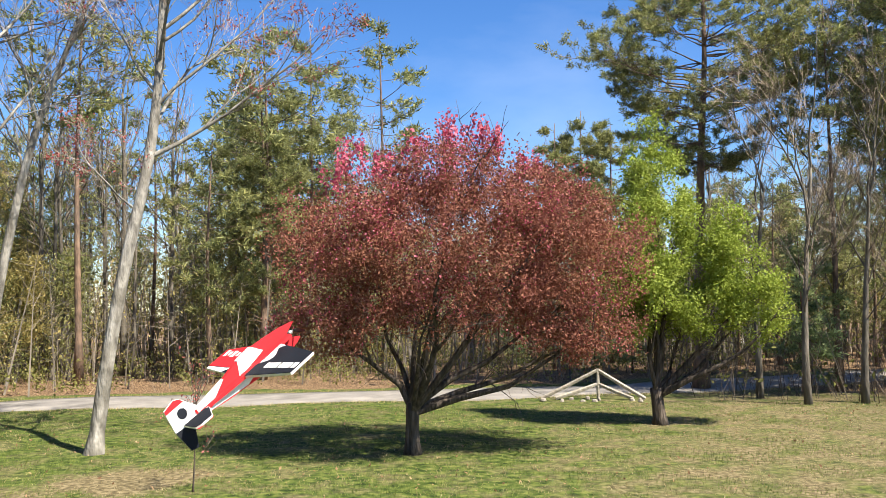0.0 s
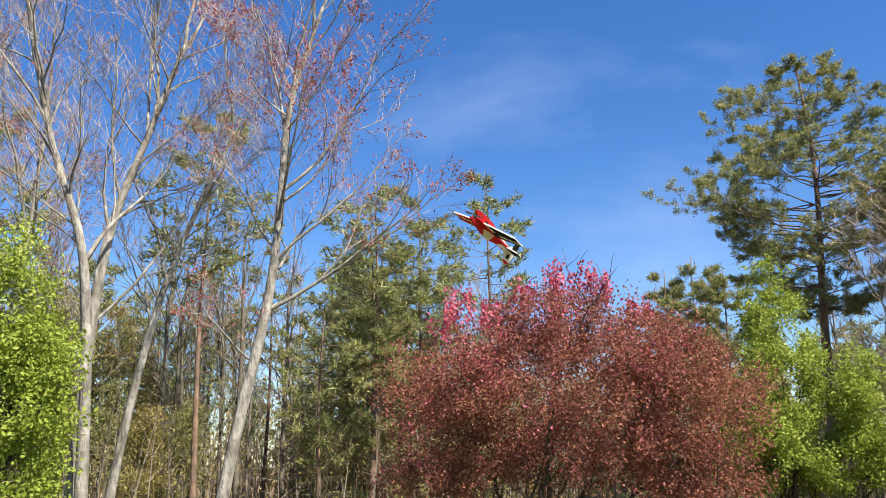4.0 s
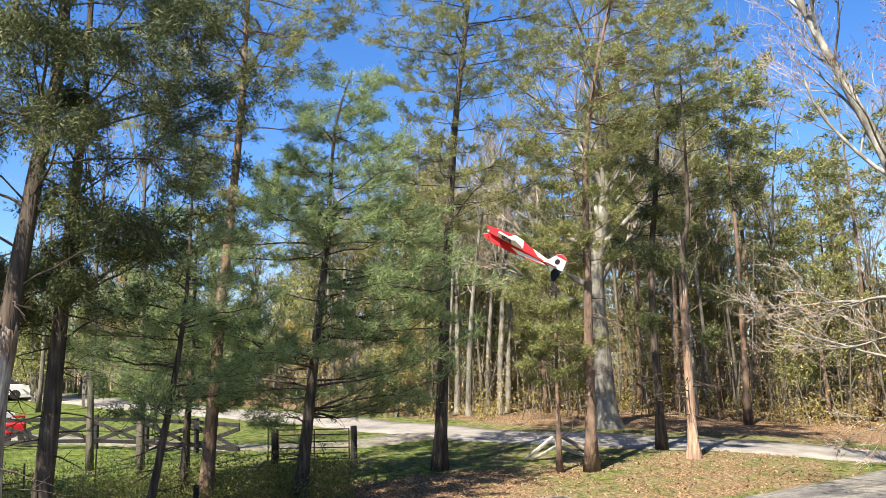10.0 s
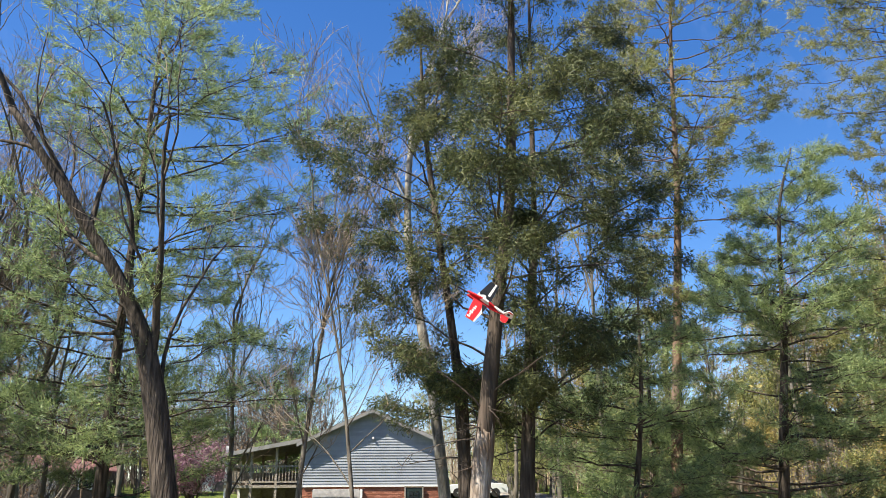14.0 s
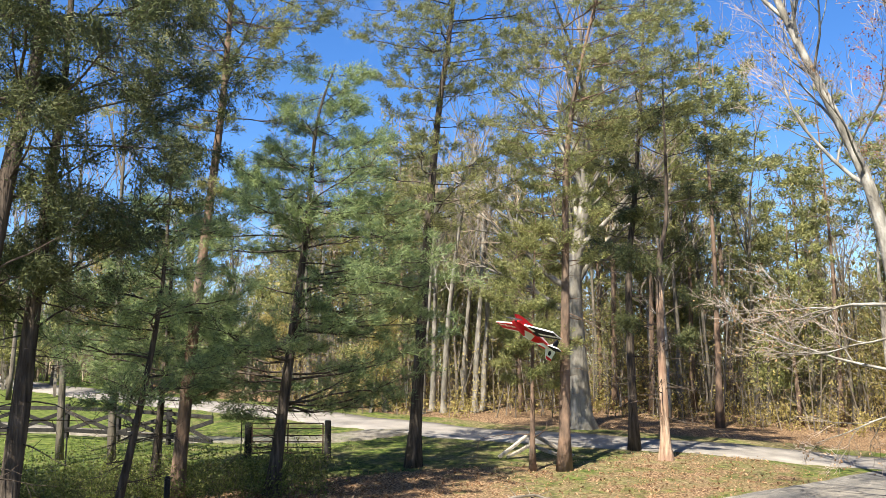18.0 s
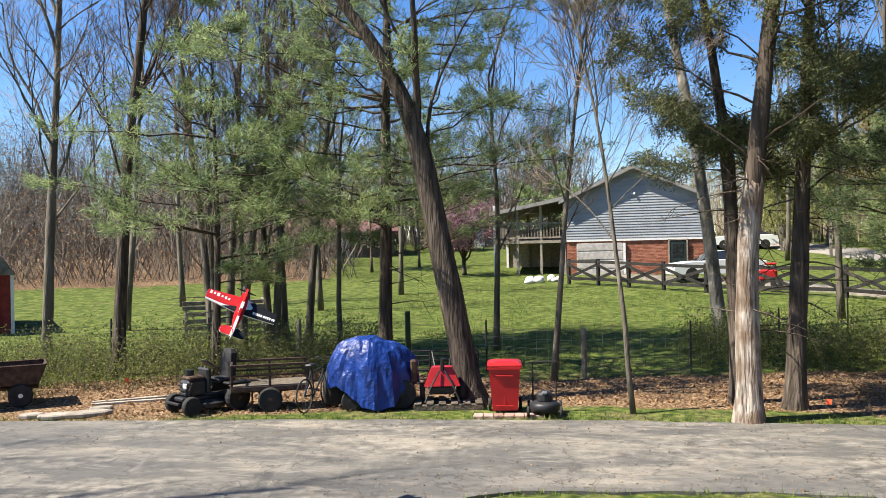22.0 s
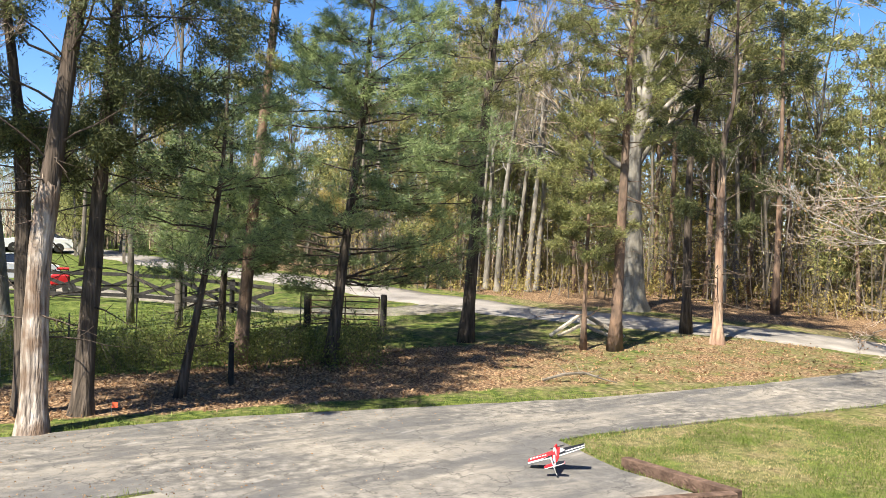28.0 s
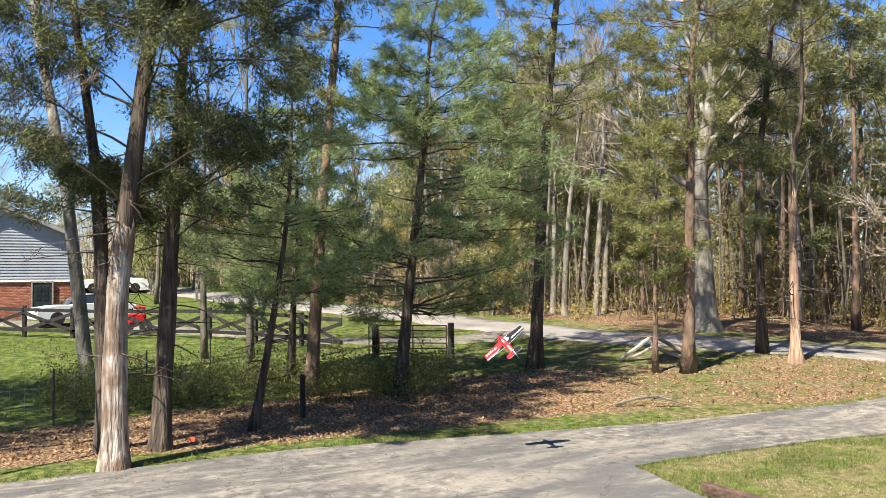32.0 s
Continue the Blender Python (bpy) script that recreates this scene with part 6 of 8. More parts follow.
Build().lathe([(0.14, 0), (0.165, 0.012), (0.165, 0.024), (0.14, 0.036)], 14, 0, Matrix.Translation((0.02, 0, 0.93)) @ Matrix.Rotation(radians(35), 4, "Y")).make("steering_wheel", BLACK_METAL, tr)
Build().box((0.33, 0, 0.6), (0.42, 0.44, 0.1), bevel=0.04).make("seat", RUBBER, tr)
Build().add([(0.4, -0.22, 0.62), (0.52, -0.22, 0.62), (0.52, 0.22, 0.62), (0.4, 0.22, 0.62), (0.45, -0.2, 1.12), (0.58, -0.2, 1.12), (0.58, 0.2, 1.12), (0.45, 0.2, 1.12), (0.48, -0.14, 1.2), (0.58, -0.14, 1.2), (0.58, 0.14, 1.2), (0.48, 0.14, 1.2)],
            [(3, 2, 1, 0), (0, 1, 5, 4), (1, 2, 6, 5), (2, 3, 7, 6), (3, 0, 4, 7), (4, 5, 9, 8), (5, 6, 10, 9), (6, 7, 11, 10), (7, 4, 8, 11), (8, 9, 10, 11)]).make("backrest", RUBBER, tr)
for z in (0.4, 0.48, 0.56):
    Build().box((-0.52, 0, z), (0.03, 0.3, 0.05), bevel=0.008).make("grille_bar", BLACK_METAL, tr)
Build().tube([(-0.42, -0.2, 0.62), (-0.5, -0.24, 0.5), (-0.4, -0.26, 0.36)], 0.02).make("exhaust_pipe", RUST, tr)
Build().lathe([(0.05, 0), (0.09, 0.01), (0.09, 0.12), (0.05, 0.13)], 10, 0, Matrix.Translation((-0.34, 0.06, 0.73))).make("air_filter", BLACK_METAL, tr)
Build().box((-0.72, 0, 0.24), (0.06, 0.5, 0.05), bevel=0.01).make("bumper", BLACK_METAL, tr)
for s in (-1, 1):
    wheel(tr, (-0.52, s * 0.36, 0.19), 0.19, 0.14, False, RUBBER)
    wheel(tr, (0.45, s * 0.4, 0.26), 0.26, 0.22, False, RUST)
    Build().box((0.45, s * 0.4, 0.56), (0.52, 0.24, 0.05), bevel=0.02).make("mudguard", BLACK_METAL, tr)
Build().lathe([(0.3, 0.1), (0.42, 0.12), (0.43, 0.2), (0.3, 0.26)], 12, 0, Matrix.Translation((-0.02, 0, 0)) @ Matrix.Diagonal((0.9, 1, 1, 1))).make("mower_deck", BLACK_METAL, tr)

# small rusty trailer with low rails
tl = place_thing("utility_trailer", *polar(142.0, 17.3), face(142), "rusty flat trailer with low steel rails", "trailer")
Build().box((0, 0, 0.5), (1.5, 0.9, 0.05), bevel=0.01).make("bed", WOOD_DARK, tl)
for s in (-1, 1):
    Build().box((0, s * 0.44, 0.46), (1.52, 0.05, 0.09), bevel=0.008).make("side_beam", RUST, tl)
    Build().box((0, s * 0.44, 0.92), (1.52, 0.04, 0.05), bevel=0.008).make("top_rail", RUST, tl)
    for x in (-0.74, 0.0, 0.74):
        Build().box((x, s * 0.44, 0.7), (0.05, 0.04, 0.45), bevel=0.008).make("upright", RUST, tl)
    wheel(tl, (0.0, s * 0.5, 0.24), 0.24, 0.14, False, RUST)
Build().box((-0.745, 0, 0.92), (0.04, 0.84, 0.05), bevel=0.008).make("end_rail", RUST, tl)
Build().tube([(0.5, 0, 0.42), (1.0, 0, 0.3)], 0.03).make("drawbar", RUST, tl)
Build().tube([(-0.35, -0.3, 0.0), (-0.35, -0.3, 0.45)], 0.02).make("stand", RUST, tl)
for y in (-0.3, 0.3):
    Build().box((0.0, y, 0.4), (1.45, 0.05, 0.06), bevel=0.008).make("cross_beam", RUST, tl)
for s in (-1, 1):
    Build().box((0, s * 0.44, 0.72), (1.5, 0.025, 0.035), bevel=0.005).make("middle_rail", RUST, tl)

# bicycle leaning beside the trailer
bk = place_thing("bicycle", *polar(138.9, 16.9), face(138.9) + radians(62), "dark old bicycle leaning beside the trailer", "bicycle")
for x in (-0.5, 0.5):
    w_ = Build()
    ring = [Vector((x + 0.32 * math.cos(a), 0, 0.33 + 0.32 * math.sin(a))) for a in np.linspace(0, 6.2832, 23)]
    w_.tube(ring, 0.018, 5, cap=False).make("tyre", RUBBER, bk)
    for a in np.linspace(0, 6.28, 10)[:-1]:
        bar(bk, "spoke", (x, 0, 0.33), (x + 0.31 * math.cos(a), 0, 0.33 + 0.31 * math.sin(a)), 0.003, GREY_METAL, 3)
for p, q in (((-0.5, 0, 0.33), (-0.1, 0, 0.3)), ((-0.5, 0, 0.33), (-0.2, 0, 0.8)), ((-0.1, 0, 0.3), (-0.2, 0, 0.85)), ((-0.1, 0, 0.3), (0.36, 0, 0.75)), ((-0.18, 0, 0.75), (0.34, 0, 0.8)), ((0.34, 0, 0.85), (0.5, 0, 0.33))):
    bar(bk, "frame_tube", p, q, 0.018, BLACK_METAL)
Build().tube([(0.33, -0.28, 0.95), (0.36, -0.1, 1.0), (0.33, 0, 0.9), (0.36, 0.1, 1.0), (0.33, 0.28, 0.95)], 0.013).make("handlebar", BLACK_METAL, bk)
Build().box((-0.22, 0, 0.9), (0.26, 0.14, 0.05), bevel=0.02).make("saddle", BLACK_METAL, bk)

# blue tarpaulin over a machine
tp = place_thing("covered_machine", *polar(135.0, 16.8), face(135), "machine covered with a creased glossy blue tarpaulin", "covered machine")


def crease(p):
    """Sharp ridges where cloth is gathered."""
    return 1 - 2 * abs(noise.noise(p))


rows_, cols_ = 34, 96
vs = []
for i in range(rows_):
    v = i / (rows_ - 1)
    for j in range(cols_):
        a = 2 * math.pi * j / cols_
        ca, sa = math.cos(a), math.sin(a)
        prof = max(0.0, math.cos(v * 1.571)) ** 0.42
        x = 0.95 * ca * prof
        lump = 1.0 - 0.07 * math.exp(-((x - 0.3) / 0.16) ** 2) - 0.1 * max(0.0, min(1.0, (x - 0.3) / 0.3))
        front = max(0.0, -sa) * math.exp(-((ca - 0.05) / 0.55) ** 4)
        hem = 0.46 - 0.4 * front + 0.12 * noise.noise(Vector((ca * 3, sa * 3, 7)))
        z = hem + (1.36 * lump - hem) * math.sin(v * 1.571) ** 0.85
        fold = crease(Vector((ca * 1.9, sa * 1.9, v * 0.9))) * 0.6 + crease(Vector((ca * 4.2 + v, sa * 4.2, v * 2.2 + 9))) * 0.4 + crease(Vector((ca * 8, sa * 8, v * 5))) * 0.22
        k = 1 + 0.17 * (fold - 0.5) * (1 - 0.6 * v) + 0.1 * (1 - v) * front
        vs.append((x * k, 0.55 * sa * prof * k - 0.12 * front * (1 - v), z + (0.06 * crease(Vector((x * 3, sa * prof * 3, 5))) + 0.03 * crease(Vector((x * 7, sa * prof * 7, 2)))) * v))
fs = [(i * cols_ + j, i * cols_ + (j + 1) % cols_, (i + 1) * cols_ + (j + 1) % cols_, (i + 1) * cols_ + j) for i in range(rows_ - 1) for j in range(cols_)]
Build().add(vs, fs).make("tarpaulin", TARP, tp, "creased blue tarpaulin")
tp.scale = (0.92, 0.94, 1.0)
for x, r in ((0.6, 0.3), (-0.5, 0.2)):
    for s in (-1, 1):
        wheel(tp, (x, s * 0.4, r), r, 0.1, False, BLACK_METAL)
Build().box((0.1, 0, 0.33), (1.3, 0.5, 0.16), bevel=0.03).make("chassis", BLACK_METAL, tp)
Build().box((0.86, -0.2, 0.72), (0.14, 0.34, 0.46), bevel=0.03).make("rusty_cover", RUST, tp)
Build().tube([(-0.75, -0.2, 0.06), (-0.4, -0.1, 0.36)], 0.04).make("support_leg", RUST, tp)
# dark full sacks between the bicycle and the tarpaulin
random.seed(31)
for i, (az, r, s) in enumerate(((137.6, 17.1, 1.0), (137.1, 17.35, 0.9), (137.4, 17.3, 0.75))):
    sk = Build().lathe([(0.1, 0), (0.26, 0.06), (0.28, 0.4), (0.24, 0.68), (0.12, 0.86), (0.05, 0.9)], 11, 0, Matrix.Diagonal((s, s * 0.9, s, 1)) @ Matrix.Rotation(rnd(0, 3), 4, "Z"))
    ob = sk.make("dark_sack", RUBBER, smooth=True)
    x, y = polar(az, r)
    ob.matrix_basis = Matrix.Translation((x, y, height(x, y) - 0.01))
    tagged(ob, "full black sack standing by the bicycle", "sack", "dark sacks by the machines")

# red tiller on a pallet
pl = place_thing("pallet", *polar(129.9, 16.6), face(130), "weathered wooden pallet on the grass", "pallet")
for i in range(6):
    Build().box((-0.6 + i * 0.24, 0, 0.13), (0.14, 0.9, 0.02), bevel=0.004).make("board", WOOD_DARK, pl)
for s in (-0.4, 0, 0.4):
    Build().box((0, s, 0.06), (1.36, 0.09, 0.11), bevel=0.006).make("bearer", WOOD_DARK, pl)
ti = place_thing("garden_tiller", *polar(130.3, 16.6), face(130), "red garden tiller with dark handles on a pallet", "garden tiller", lift=0.145)
Build().add([(-0.36, -0.25, 0.3), (0.36, -0.25, 0.3), (0.36, 0.25, 0.3), (-0.36, 0.25, 0.3), (-0.2, -0.14, 0.66), (0.2, -0.14, 0.66), (0.2, 0.14, 0.66), (-0.2, 0.14, 0.66)],
            [(3, 2, 1, 0), (0, 1, 5, 4), (1, 2, 6, 5), (2, 3, 7, 6), (3, 0, 4, 7), (4, 5, 6, 7)]).make("hood", PAINT_RED, ti, "red sloping hood")
Build().box((0, 0, 0.22), (0.5, 0.4, 0.16), bevel=0.03).make("gearbox", BLACK_METAL, ti)
for s in (-1, 1):
    wheel(ti, (s * 0.4, 0.05, 0.17), 0.17, 0.1)
    Build().tube([(s * 0.05, -0.2, 0.6), (s * 0.2, -0.35, 0.35), (s * 0.34, -0.45, 0.02)], 0.018).make("stay", BLACK_METAL, ti)
    Build().tube([(s * 0.12, 0.2, 0.5), (s * 0.2, 0.5, 0.9)], 0.016).make("handle", BLACK_METAL, ti)
Build().tube([(0, -0.16, 0.6), (0.02, -0.2, 0.85)], 0.04).make("filter", BLACK_METAL, ti)
rk = place_thing("steel_rack", *polar(130.8, 18.0), face(131), "dark tubular steel rack behind the tiller", "rack")
for z in (0.35, 0.55, 0.75, 0.85, 0.95):
    bar(rk, "rail", (-0.55, 0, z), (0.95, 0, z), 0.02, BLACK_METAL)
for x in (-0.55, -0.1, 0.4, 0.95):
    bar(rk, "upright", (x, 0, 0), (x, 0, 0.97), 0.02, BLACK_METAL)
gp = place_thing("green_post", *polar(132.6, 19.5), 0, "dark green steel post behind the covered machine", "post")
Build().box((0, 0, 0.85), (0.16, 0.05, 1.7), bevel=0.01).make("post_body", plain("green_paint", (0.02, 0.05, 0.03)), gp)

# dump cart, stones and planks at the driveway's end
ct = place_thing("dump_cart", *polar(158.2, 19.9), face(158), "rusty black dump cart on two wheels", "cart")
Build().add([(-0.8, -0.45, 0.45), (0.7, -0.45, 0.45), (0.7, 0.45, 0.45), (-0.8, 0.45, 0.45), (-0.9, -0.52, 0.85), (0.85, -0.52, 0.85), (0.85, 0.52, 0.85), (-0.9, 0.52, 0.85)], [(3, 2, 1, 0), (0, 1, 5, 4), (1, 2, 6, 5), (2, 3, 7, 6), (3, 0, 4, 7)]).make("tub", RUST, ct)
for y in (-0.52, 0.52):
    bar(ct, "tub_rim", (-0.9, y, 0.86), (0.85, y, 0.86), 0.02, RUST)
for x in (-0.9, 0.85):
    bar(ct, "tub_rim", (x, -0.52, 0.86), (x, 0.52, 0.86), 0.02, RUST)
for s in (-1, 1):
    wheel(ct, (0.35, s * 0.45, 0.24), 0.24, 0.13, False, TRIM_WHITE)
Build().box((0.1, 0, 0.36), (1.2, 0.3, 0.07), bevel=0.01).make("frame", RUST, ct)
Build().tube([(-0.5, 0, 0.38), (-1.4, 0, 0.3)], 0.03).make("drawbar", RUST, ct)
random.seed(12)
for i, (az, r, w, d, h) in enumerate(((155.2, 18.0, 0.75, 0.45, 0.1), (153.4, 17.9, 0.95, 0.45, 0.11), (152.6, 18.4, 0.5, 0.3, 0.1), (156.6, 18.3, 0.5, 0.35, 0.1))):
    x, y = polar(az, r)
    b = Build().lathe([(0.4, 0), (0.5, 0.25), (0.5, 0.75), (0.44, 1.0)], 7, 0, Matrix.Diagonal((w, d, h, 1)))
    ob = b.make("flat_stone", STONE)
    ob.matrix_basis = Matrix.Translation((x, y, height(x, y) - 0.02)) @ Matrix.Rotation(face(az) + rnd(-0.2, 0.2), 4, "Z")
    tagged(ob, "flat pale stone by the driveway", "stone", "stones by the driveway")
for i in range(2):
    x, y = polar(150.6, 19.0 + i * 0.25)
    ob = Build().box((0, 0, 0.03), (1.7, 0.12, 0.05), bevel=0.005).make("plank", WOOD_POLE)
    ob.matrix_basis = Matrix.Translation((x, y, height(x, y))) @ Matrix.Rotation(face(150 + i * 3), 4, "Z")
    tagged(ob, "pale loose plank lying in leaf litter", "plank", "loose planks")
for az, r in ((151.2, 20.6), (105.5, 16.7)):
    fl = place_thing("marker_flag", *polar(az, r), face(az), "small orange marker flag on a wire", "marker flag", "marker flags")
    bar(fl, "wire", (0, 0, 0), (0, 0, 0.22), 0.004, GREY_METAL, 4)
    Build().box((0.05, 0, 0.2), (0.1, 0.006, 0.1)).make("flag", ORANGE, fl)


# ---- timber edging of the lawn ----
def timber(p, q, z, n):
    p, q = Vector(p), Vector(q)
    for i in range(n):
        a, b = p.lerp(q, i / n), p.lerp(q, (i + 1) / n)
        m = (a + b) / 2
        ob = Build().box((0, 0, 0), ((b - a).length - 0.02, 0.16, 0.18), bevel=0.012).make("landscape_timber", TIMBER)
        ob.matrix_basis = Matrix.Translation((m.x, m.y, z)) @ Matrix.Rotation(math.atan2(b.y - a.y, b.x - a.x), 4, "Z")
        tagged(ob, "dark weathered landscape timber along the driveway", "timber", "edging timbers")


timber((-12.05, 4.05), (-10.2, 4.95), 0.08, 1)
timber((-10.12, 4.86), (-9.6, 2.2), 0.09, 1)
timber((-9.58, 2.08), (-7.6, 1.55), 0.06, 1)


# ---- split-rail corners ----
def rail_corner(az, r, post_h, left, right, label):
    ob = place_thing("split_rail_corner", *polar(az, r), face(az), label, "rail fence", "split-rail corners")
    bar(ob, "post", (0, 0, -0.05), (0, 0, post_h), 0.06, WOOD_POLE, 7)
    for (dx, dy), s in ((left, -1), (right, 1)):
        for k, z in enumerate((post_h - 0.05, post_h * 0.5)):
            f_ = 1.0 if k == 0 else 0.75
            Build().tube([(s * 0.02, 0, z), (dx * 0.5 * f_, dy * 0.5 * f_, z * 0.52), (dx * f_, dy * f_, 0.05)], [0.06, 0.07, 0.065], 6).make("rail", WOOD_POLE, ob)
    return ob


rail_corner(-10.35, 28.2, 1.0, (-1.85, -0.3), (1.5, -0.2), "weathered split-rail fence corner on the lawn")
rail_corner(74.4, 28.2, 0.85, (-1.05, -0.3), (1.4, 0.3), "weathered split-rail fence corner under the pines")
random.seed(14)
for i in range(11):
    az, r = rnd(-14.0, -6.6), rnd(27.4, 28.4)
    x, y = polar(az, r)
    ob = Build().lathe([(0.35, 0), (0.5, 0.3), (0.42, 0.8), (0.2, 1.0)], 6, 0, Matrix.Diagonal((rnd(0.12, 0.32), rnd(0.1, 0.22), rnd(0.07, 0.14), 1))).make("edging_stone", STONE)
    ob.matrix_basis = Matrix.Translation((x, y, height(x, y) - 0.01)) @ Matrix.Rotation(rnd(0, 6), 4, "Z")
    tagged(ob, "small pale stone round the rail corner", "stone", "stones round the rail corner")

# fallen branch on the bank
fb = place_thing("fallen_branch", *polar(74.5, 20.6), face(74), "bare fallen branch in the grass", "branch")
random.seed(15)
fb_b = Build()
fb_b.tube([(-0.9, 0, 0.05), (-0.4, 0.1, 0.2), (0.1, 0, 0.28), (0.6, 0.1, 0.12), (0.9, 0.1, 0.06)], [0.035, 0.04, 0.03, 0.02, 0.01], 6)
for i in range(7):
    fb_b.tube(bent((rnd(-0.6, 0.5), 0.05, 0.2), (rnd(-0.6, 0.6), rnd(-0.5, 0.5), rnd(-0.1, 0.5)), rnd(0.3, 0.6), 3, 0.2), [0.014, 0.01, 0.007, 0.003], 4)
fb_b.make("limb", BARK_GREY, fb)

# ---- fences ----
def crossbuck(pts):
    for i, (p, q) in enumerate(zip(pts, pts[1:])):
        a, b = Vector((*p, height(*p))), Vector((*q, height(*q)))
        ob = thing("board_fence", Matrix.Translation(a))
        tagged(ob, "black crossbuck board fence along the lane", "fence", "black fence bays")
        d = b - a
        flat = math.atan2(d.y, d.x)
        Build().box((0, 0, 0.62), (0.15, 0.15, 1.3), flat, bevel=0.02).make("post", WOOD_BLACK, ob)
        ln = d.length

        def board(z0, z1):
            p0, p1 = Vector((0, 0, z0)), d + Vector((0, 0, z1))
            v = p1 - p0
            mm = Matrix.Translation((p0 + p1) / 2) @ v.to_track_quat("X", "Z").to_matrix().to_4x4()
            Build().box((0, -0.09, 0), (v.length - 0.02, 0.03, 0.14), m=mm, bevel=0.005).make("board", WOOD_BLACK, ob)

        board(1.12, 1.12)
        board(0.3, 0.3)
        board(0.3, 1.0)
        board(1.0, 0.3)


crossbuck([(-35.3, -21.6), (-35.0, -19.8), (-34.6, -18.0), (-34.4, -16.2), (-34.5, -14.3), (-34.5, -12.4), (-34.4, -10.5), (-34.0, -8.6), (-33.3, -6.6), (-32.0, -4.6), (-30.2, -2.8)])


def gate():
    (x0, y0), (x1, y1) = polar(93.2, 28.6), polar(88.0, 28.2)
    a, b = Vector((x0, y0, height(x0, y0))), Vector((x1, y1, height(x1, y1)))
    for p, h in ((b, 1.25), (a, 1.2)):
        ob = Build().lathe([(0.11, -0.2), (0.11, h - 0.02), (0.08, h)], 9).make("gate_post", WOOD_BLACK)
        ob.matrix_basis = Matrix.Translation(p)
        tagged(ob, "thick dark wooden gate post", "post", "gate posts")
    ob = thing("farm_gate", Matrix.Translation(a))
    tagged(ob, "shut dark tubular steel farm gate", "gate")
    d = b - a
    for z in (0.2, 0.38, 0.56, 0.76, 0.98, 1.15):
        bar(ob, "rail", Vector((0, 0, z)) + d * 0.05, d * 0.94 + Vector((0, 0, z)), 0.022, RUST)
    for u in (0.05, 0.5, 0.94):
        bar(ob, "upright", d * u + Vector((0, 0, 0.18)), d * u + Vector((0, 0, 1.17)), 0.022, RUST)


gate()


def wire_fence(pts, wooden):
    for i, (p, q) in enumerate(zip(pts, pts[1:])):
        a, b = Vector((*p, height(*p))), Vector((*q, height(*q)))
        ob = thing("wire_fence", Matrix.Translation(a))
        tagged(ob, "sagging wire mesh fence on thin posts", "fence", "wire fence bays")
        if i in wooden:
            Build().lathe([(0.07, -0.1), (0.065, 1.15), (0.05, 1.2)], 8).make("post", WOOD_GREY, ob, "weathered wooden post")
        else:
            Build().box((0, 0, 0.6), (0.035, 0.035, 1.35)).make("post", BLACK_METAL, ob)
        d = b - a
        mesh = Build()
        for z in (0.1, 0.28, 0.46, 0.66, 0.88, 1.1):
            mesh.tube([Vector((0, 0, z)), d * 0.5 + Vector((0, 0, z - 0.02)), d + Vector((0, 0, z))], 0.004, 3)
        for k in range(1, int(d.length / 0.3)):
            u = k * 0.3 / d.length
            mesh.tube([d * u + Vector((0, 0, 0.08)), d * u + Vector((0, 0, 1.1))], 0.003, 3)
        mesh.make("wire_mesh", GREY_METAL, ob)["kind"] = "stuff"


wire_fence([(-28.4, -1.8), (-26.5, -4.0), (-24.6, -6.2), (-22.0, -7.2), (-18.8, -8.2), (-17.1, -10.1), (-16.6, -12.6), (-15.9, -15.2), (-14.6, -17.4), (-13.0, -19.2), (-11.2, -21.0), (-8.5, -22.6)], (5, 8))
pst = place_thing("old_post", -19.6, -2.8, 0.2, "short dark wooden post on the bank", "post")
Build().lathe([(0.07, -0.1), (0.065, 0.95), (0.04, 1.0)], 7).make("post_body", WOOD_BLACK, pst)

# stacked plank pen on the neighbour's lawn
pen = place_thing("plank_pen", *polar(144.8, 27), face(144.8), "weathered stacked plank pen under the trees", "pen")
random.seed(18)
for z in (0.2, 0.42, 0.64, 0.86, 1.06, 1.2):
    Build().box((rnd(-0.1, 0.1), rnd(-0.05, 0.05), z), (2.5, 0.05, 0.13), rnd(-0.03, 0.03), bevel=0.006).make("plank", WOOD_GREY, pen)
    Build().box((1.2, 0.75, z), (0.05, 1.6, 0.13), rnd(-0.05, 0.05), bevel=0.006).make("plank", WOOD_GREY, pen)
for x in (-1.2, -0.2, 1.2):
    Build().box((x, 0.06, 0.62), (0.1, 0.1, 1.3), bevel=0.01).make("post", WOOD_GREY, pen)

# ---- the neighbour's house ----
hz_x, hz_y = polar(117.05, 46.0)
house = place_thing("house", hz_x, hz_y, face(117.05), "split-level house of grey siding over red brick with a timber porch", "house", lift=-0.1)
HW, HD = 3.65, 11.0
BT, EV, RG = 1.95, 4.3, 5.95
wallb = Build().box((0, HD / 2, BT / 2 - 0.3), (HW * 2 - 0.1, HD - 0.1, BT + 0.55))
wallb.add([(-HW + 0.05, 0.06, BT - 0.02), (HW - 0.05, 0.06, BT - 0.02), (HW - 0.05, 0.06, EV), (0, 0.06, RG - 0.04), (-HW + 0.05, 0.06, EV), (-HW + 0.05, HD - 0.06, BT - 0.02), (HW - 0.05, HD - 0.06, BT - 0.02), (HW - 0.05, HD - 0.06, EV), (0, HD - 0.06, RG - 0.04), (-HW + 0.05, HD - 0.06, EV)],
          [(0, 1, 2, 3, 4), (9, 8, 7, 6, 5), (1, 6, 7, 2), (5, 0, 4, 9)])
wall = wallb.make("wall", MORTAR, house, "mortar-coloured wall core")
lap = 0.145
z = BT
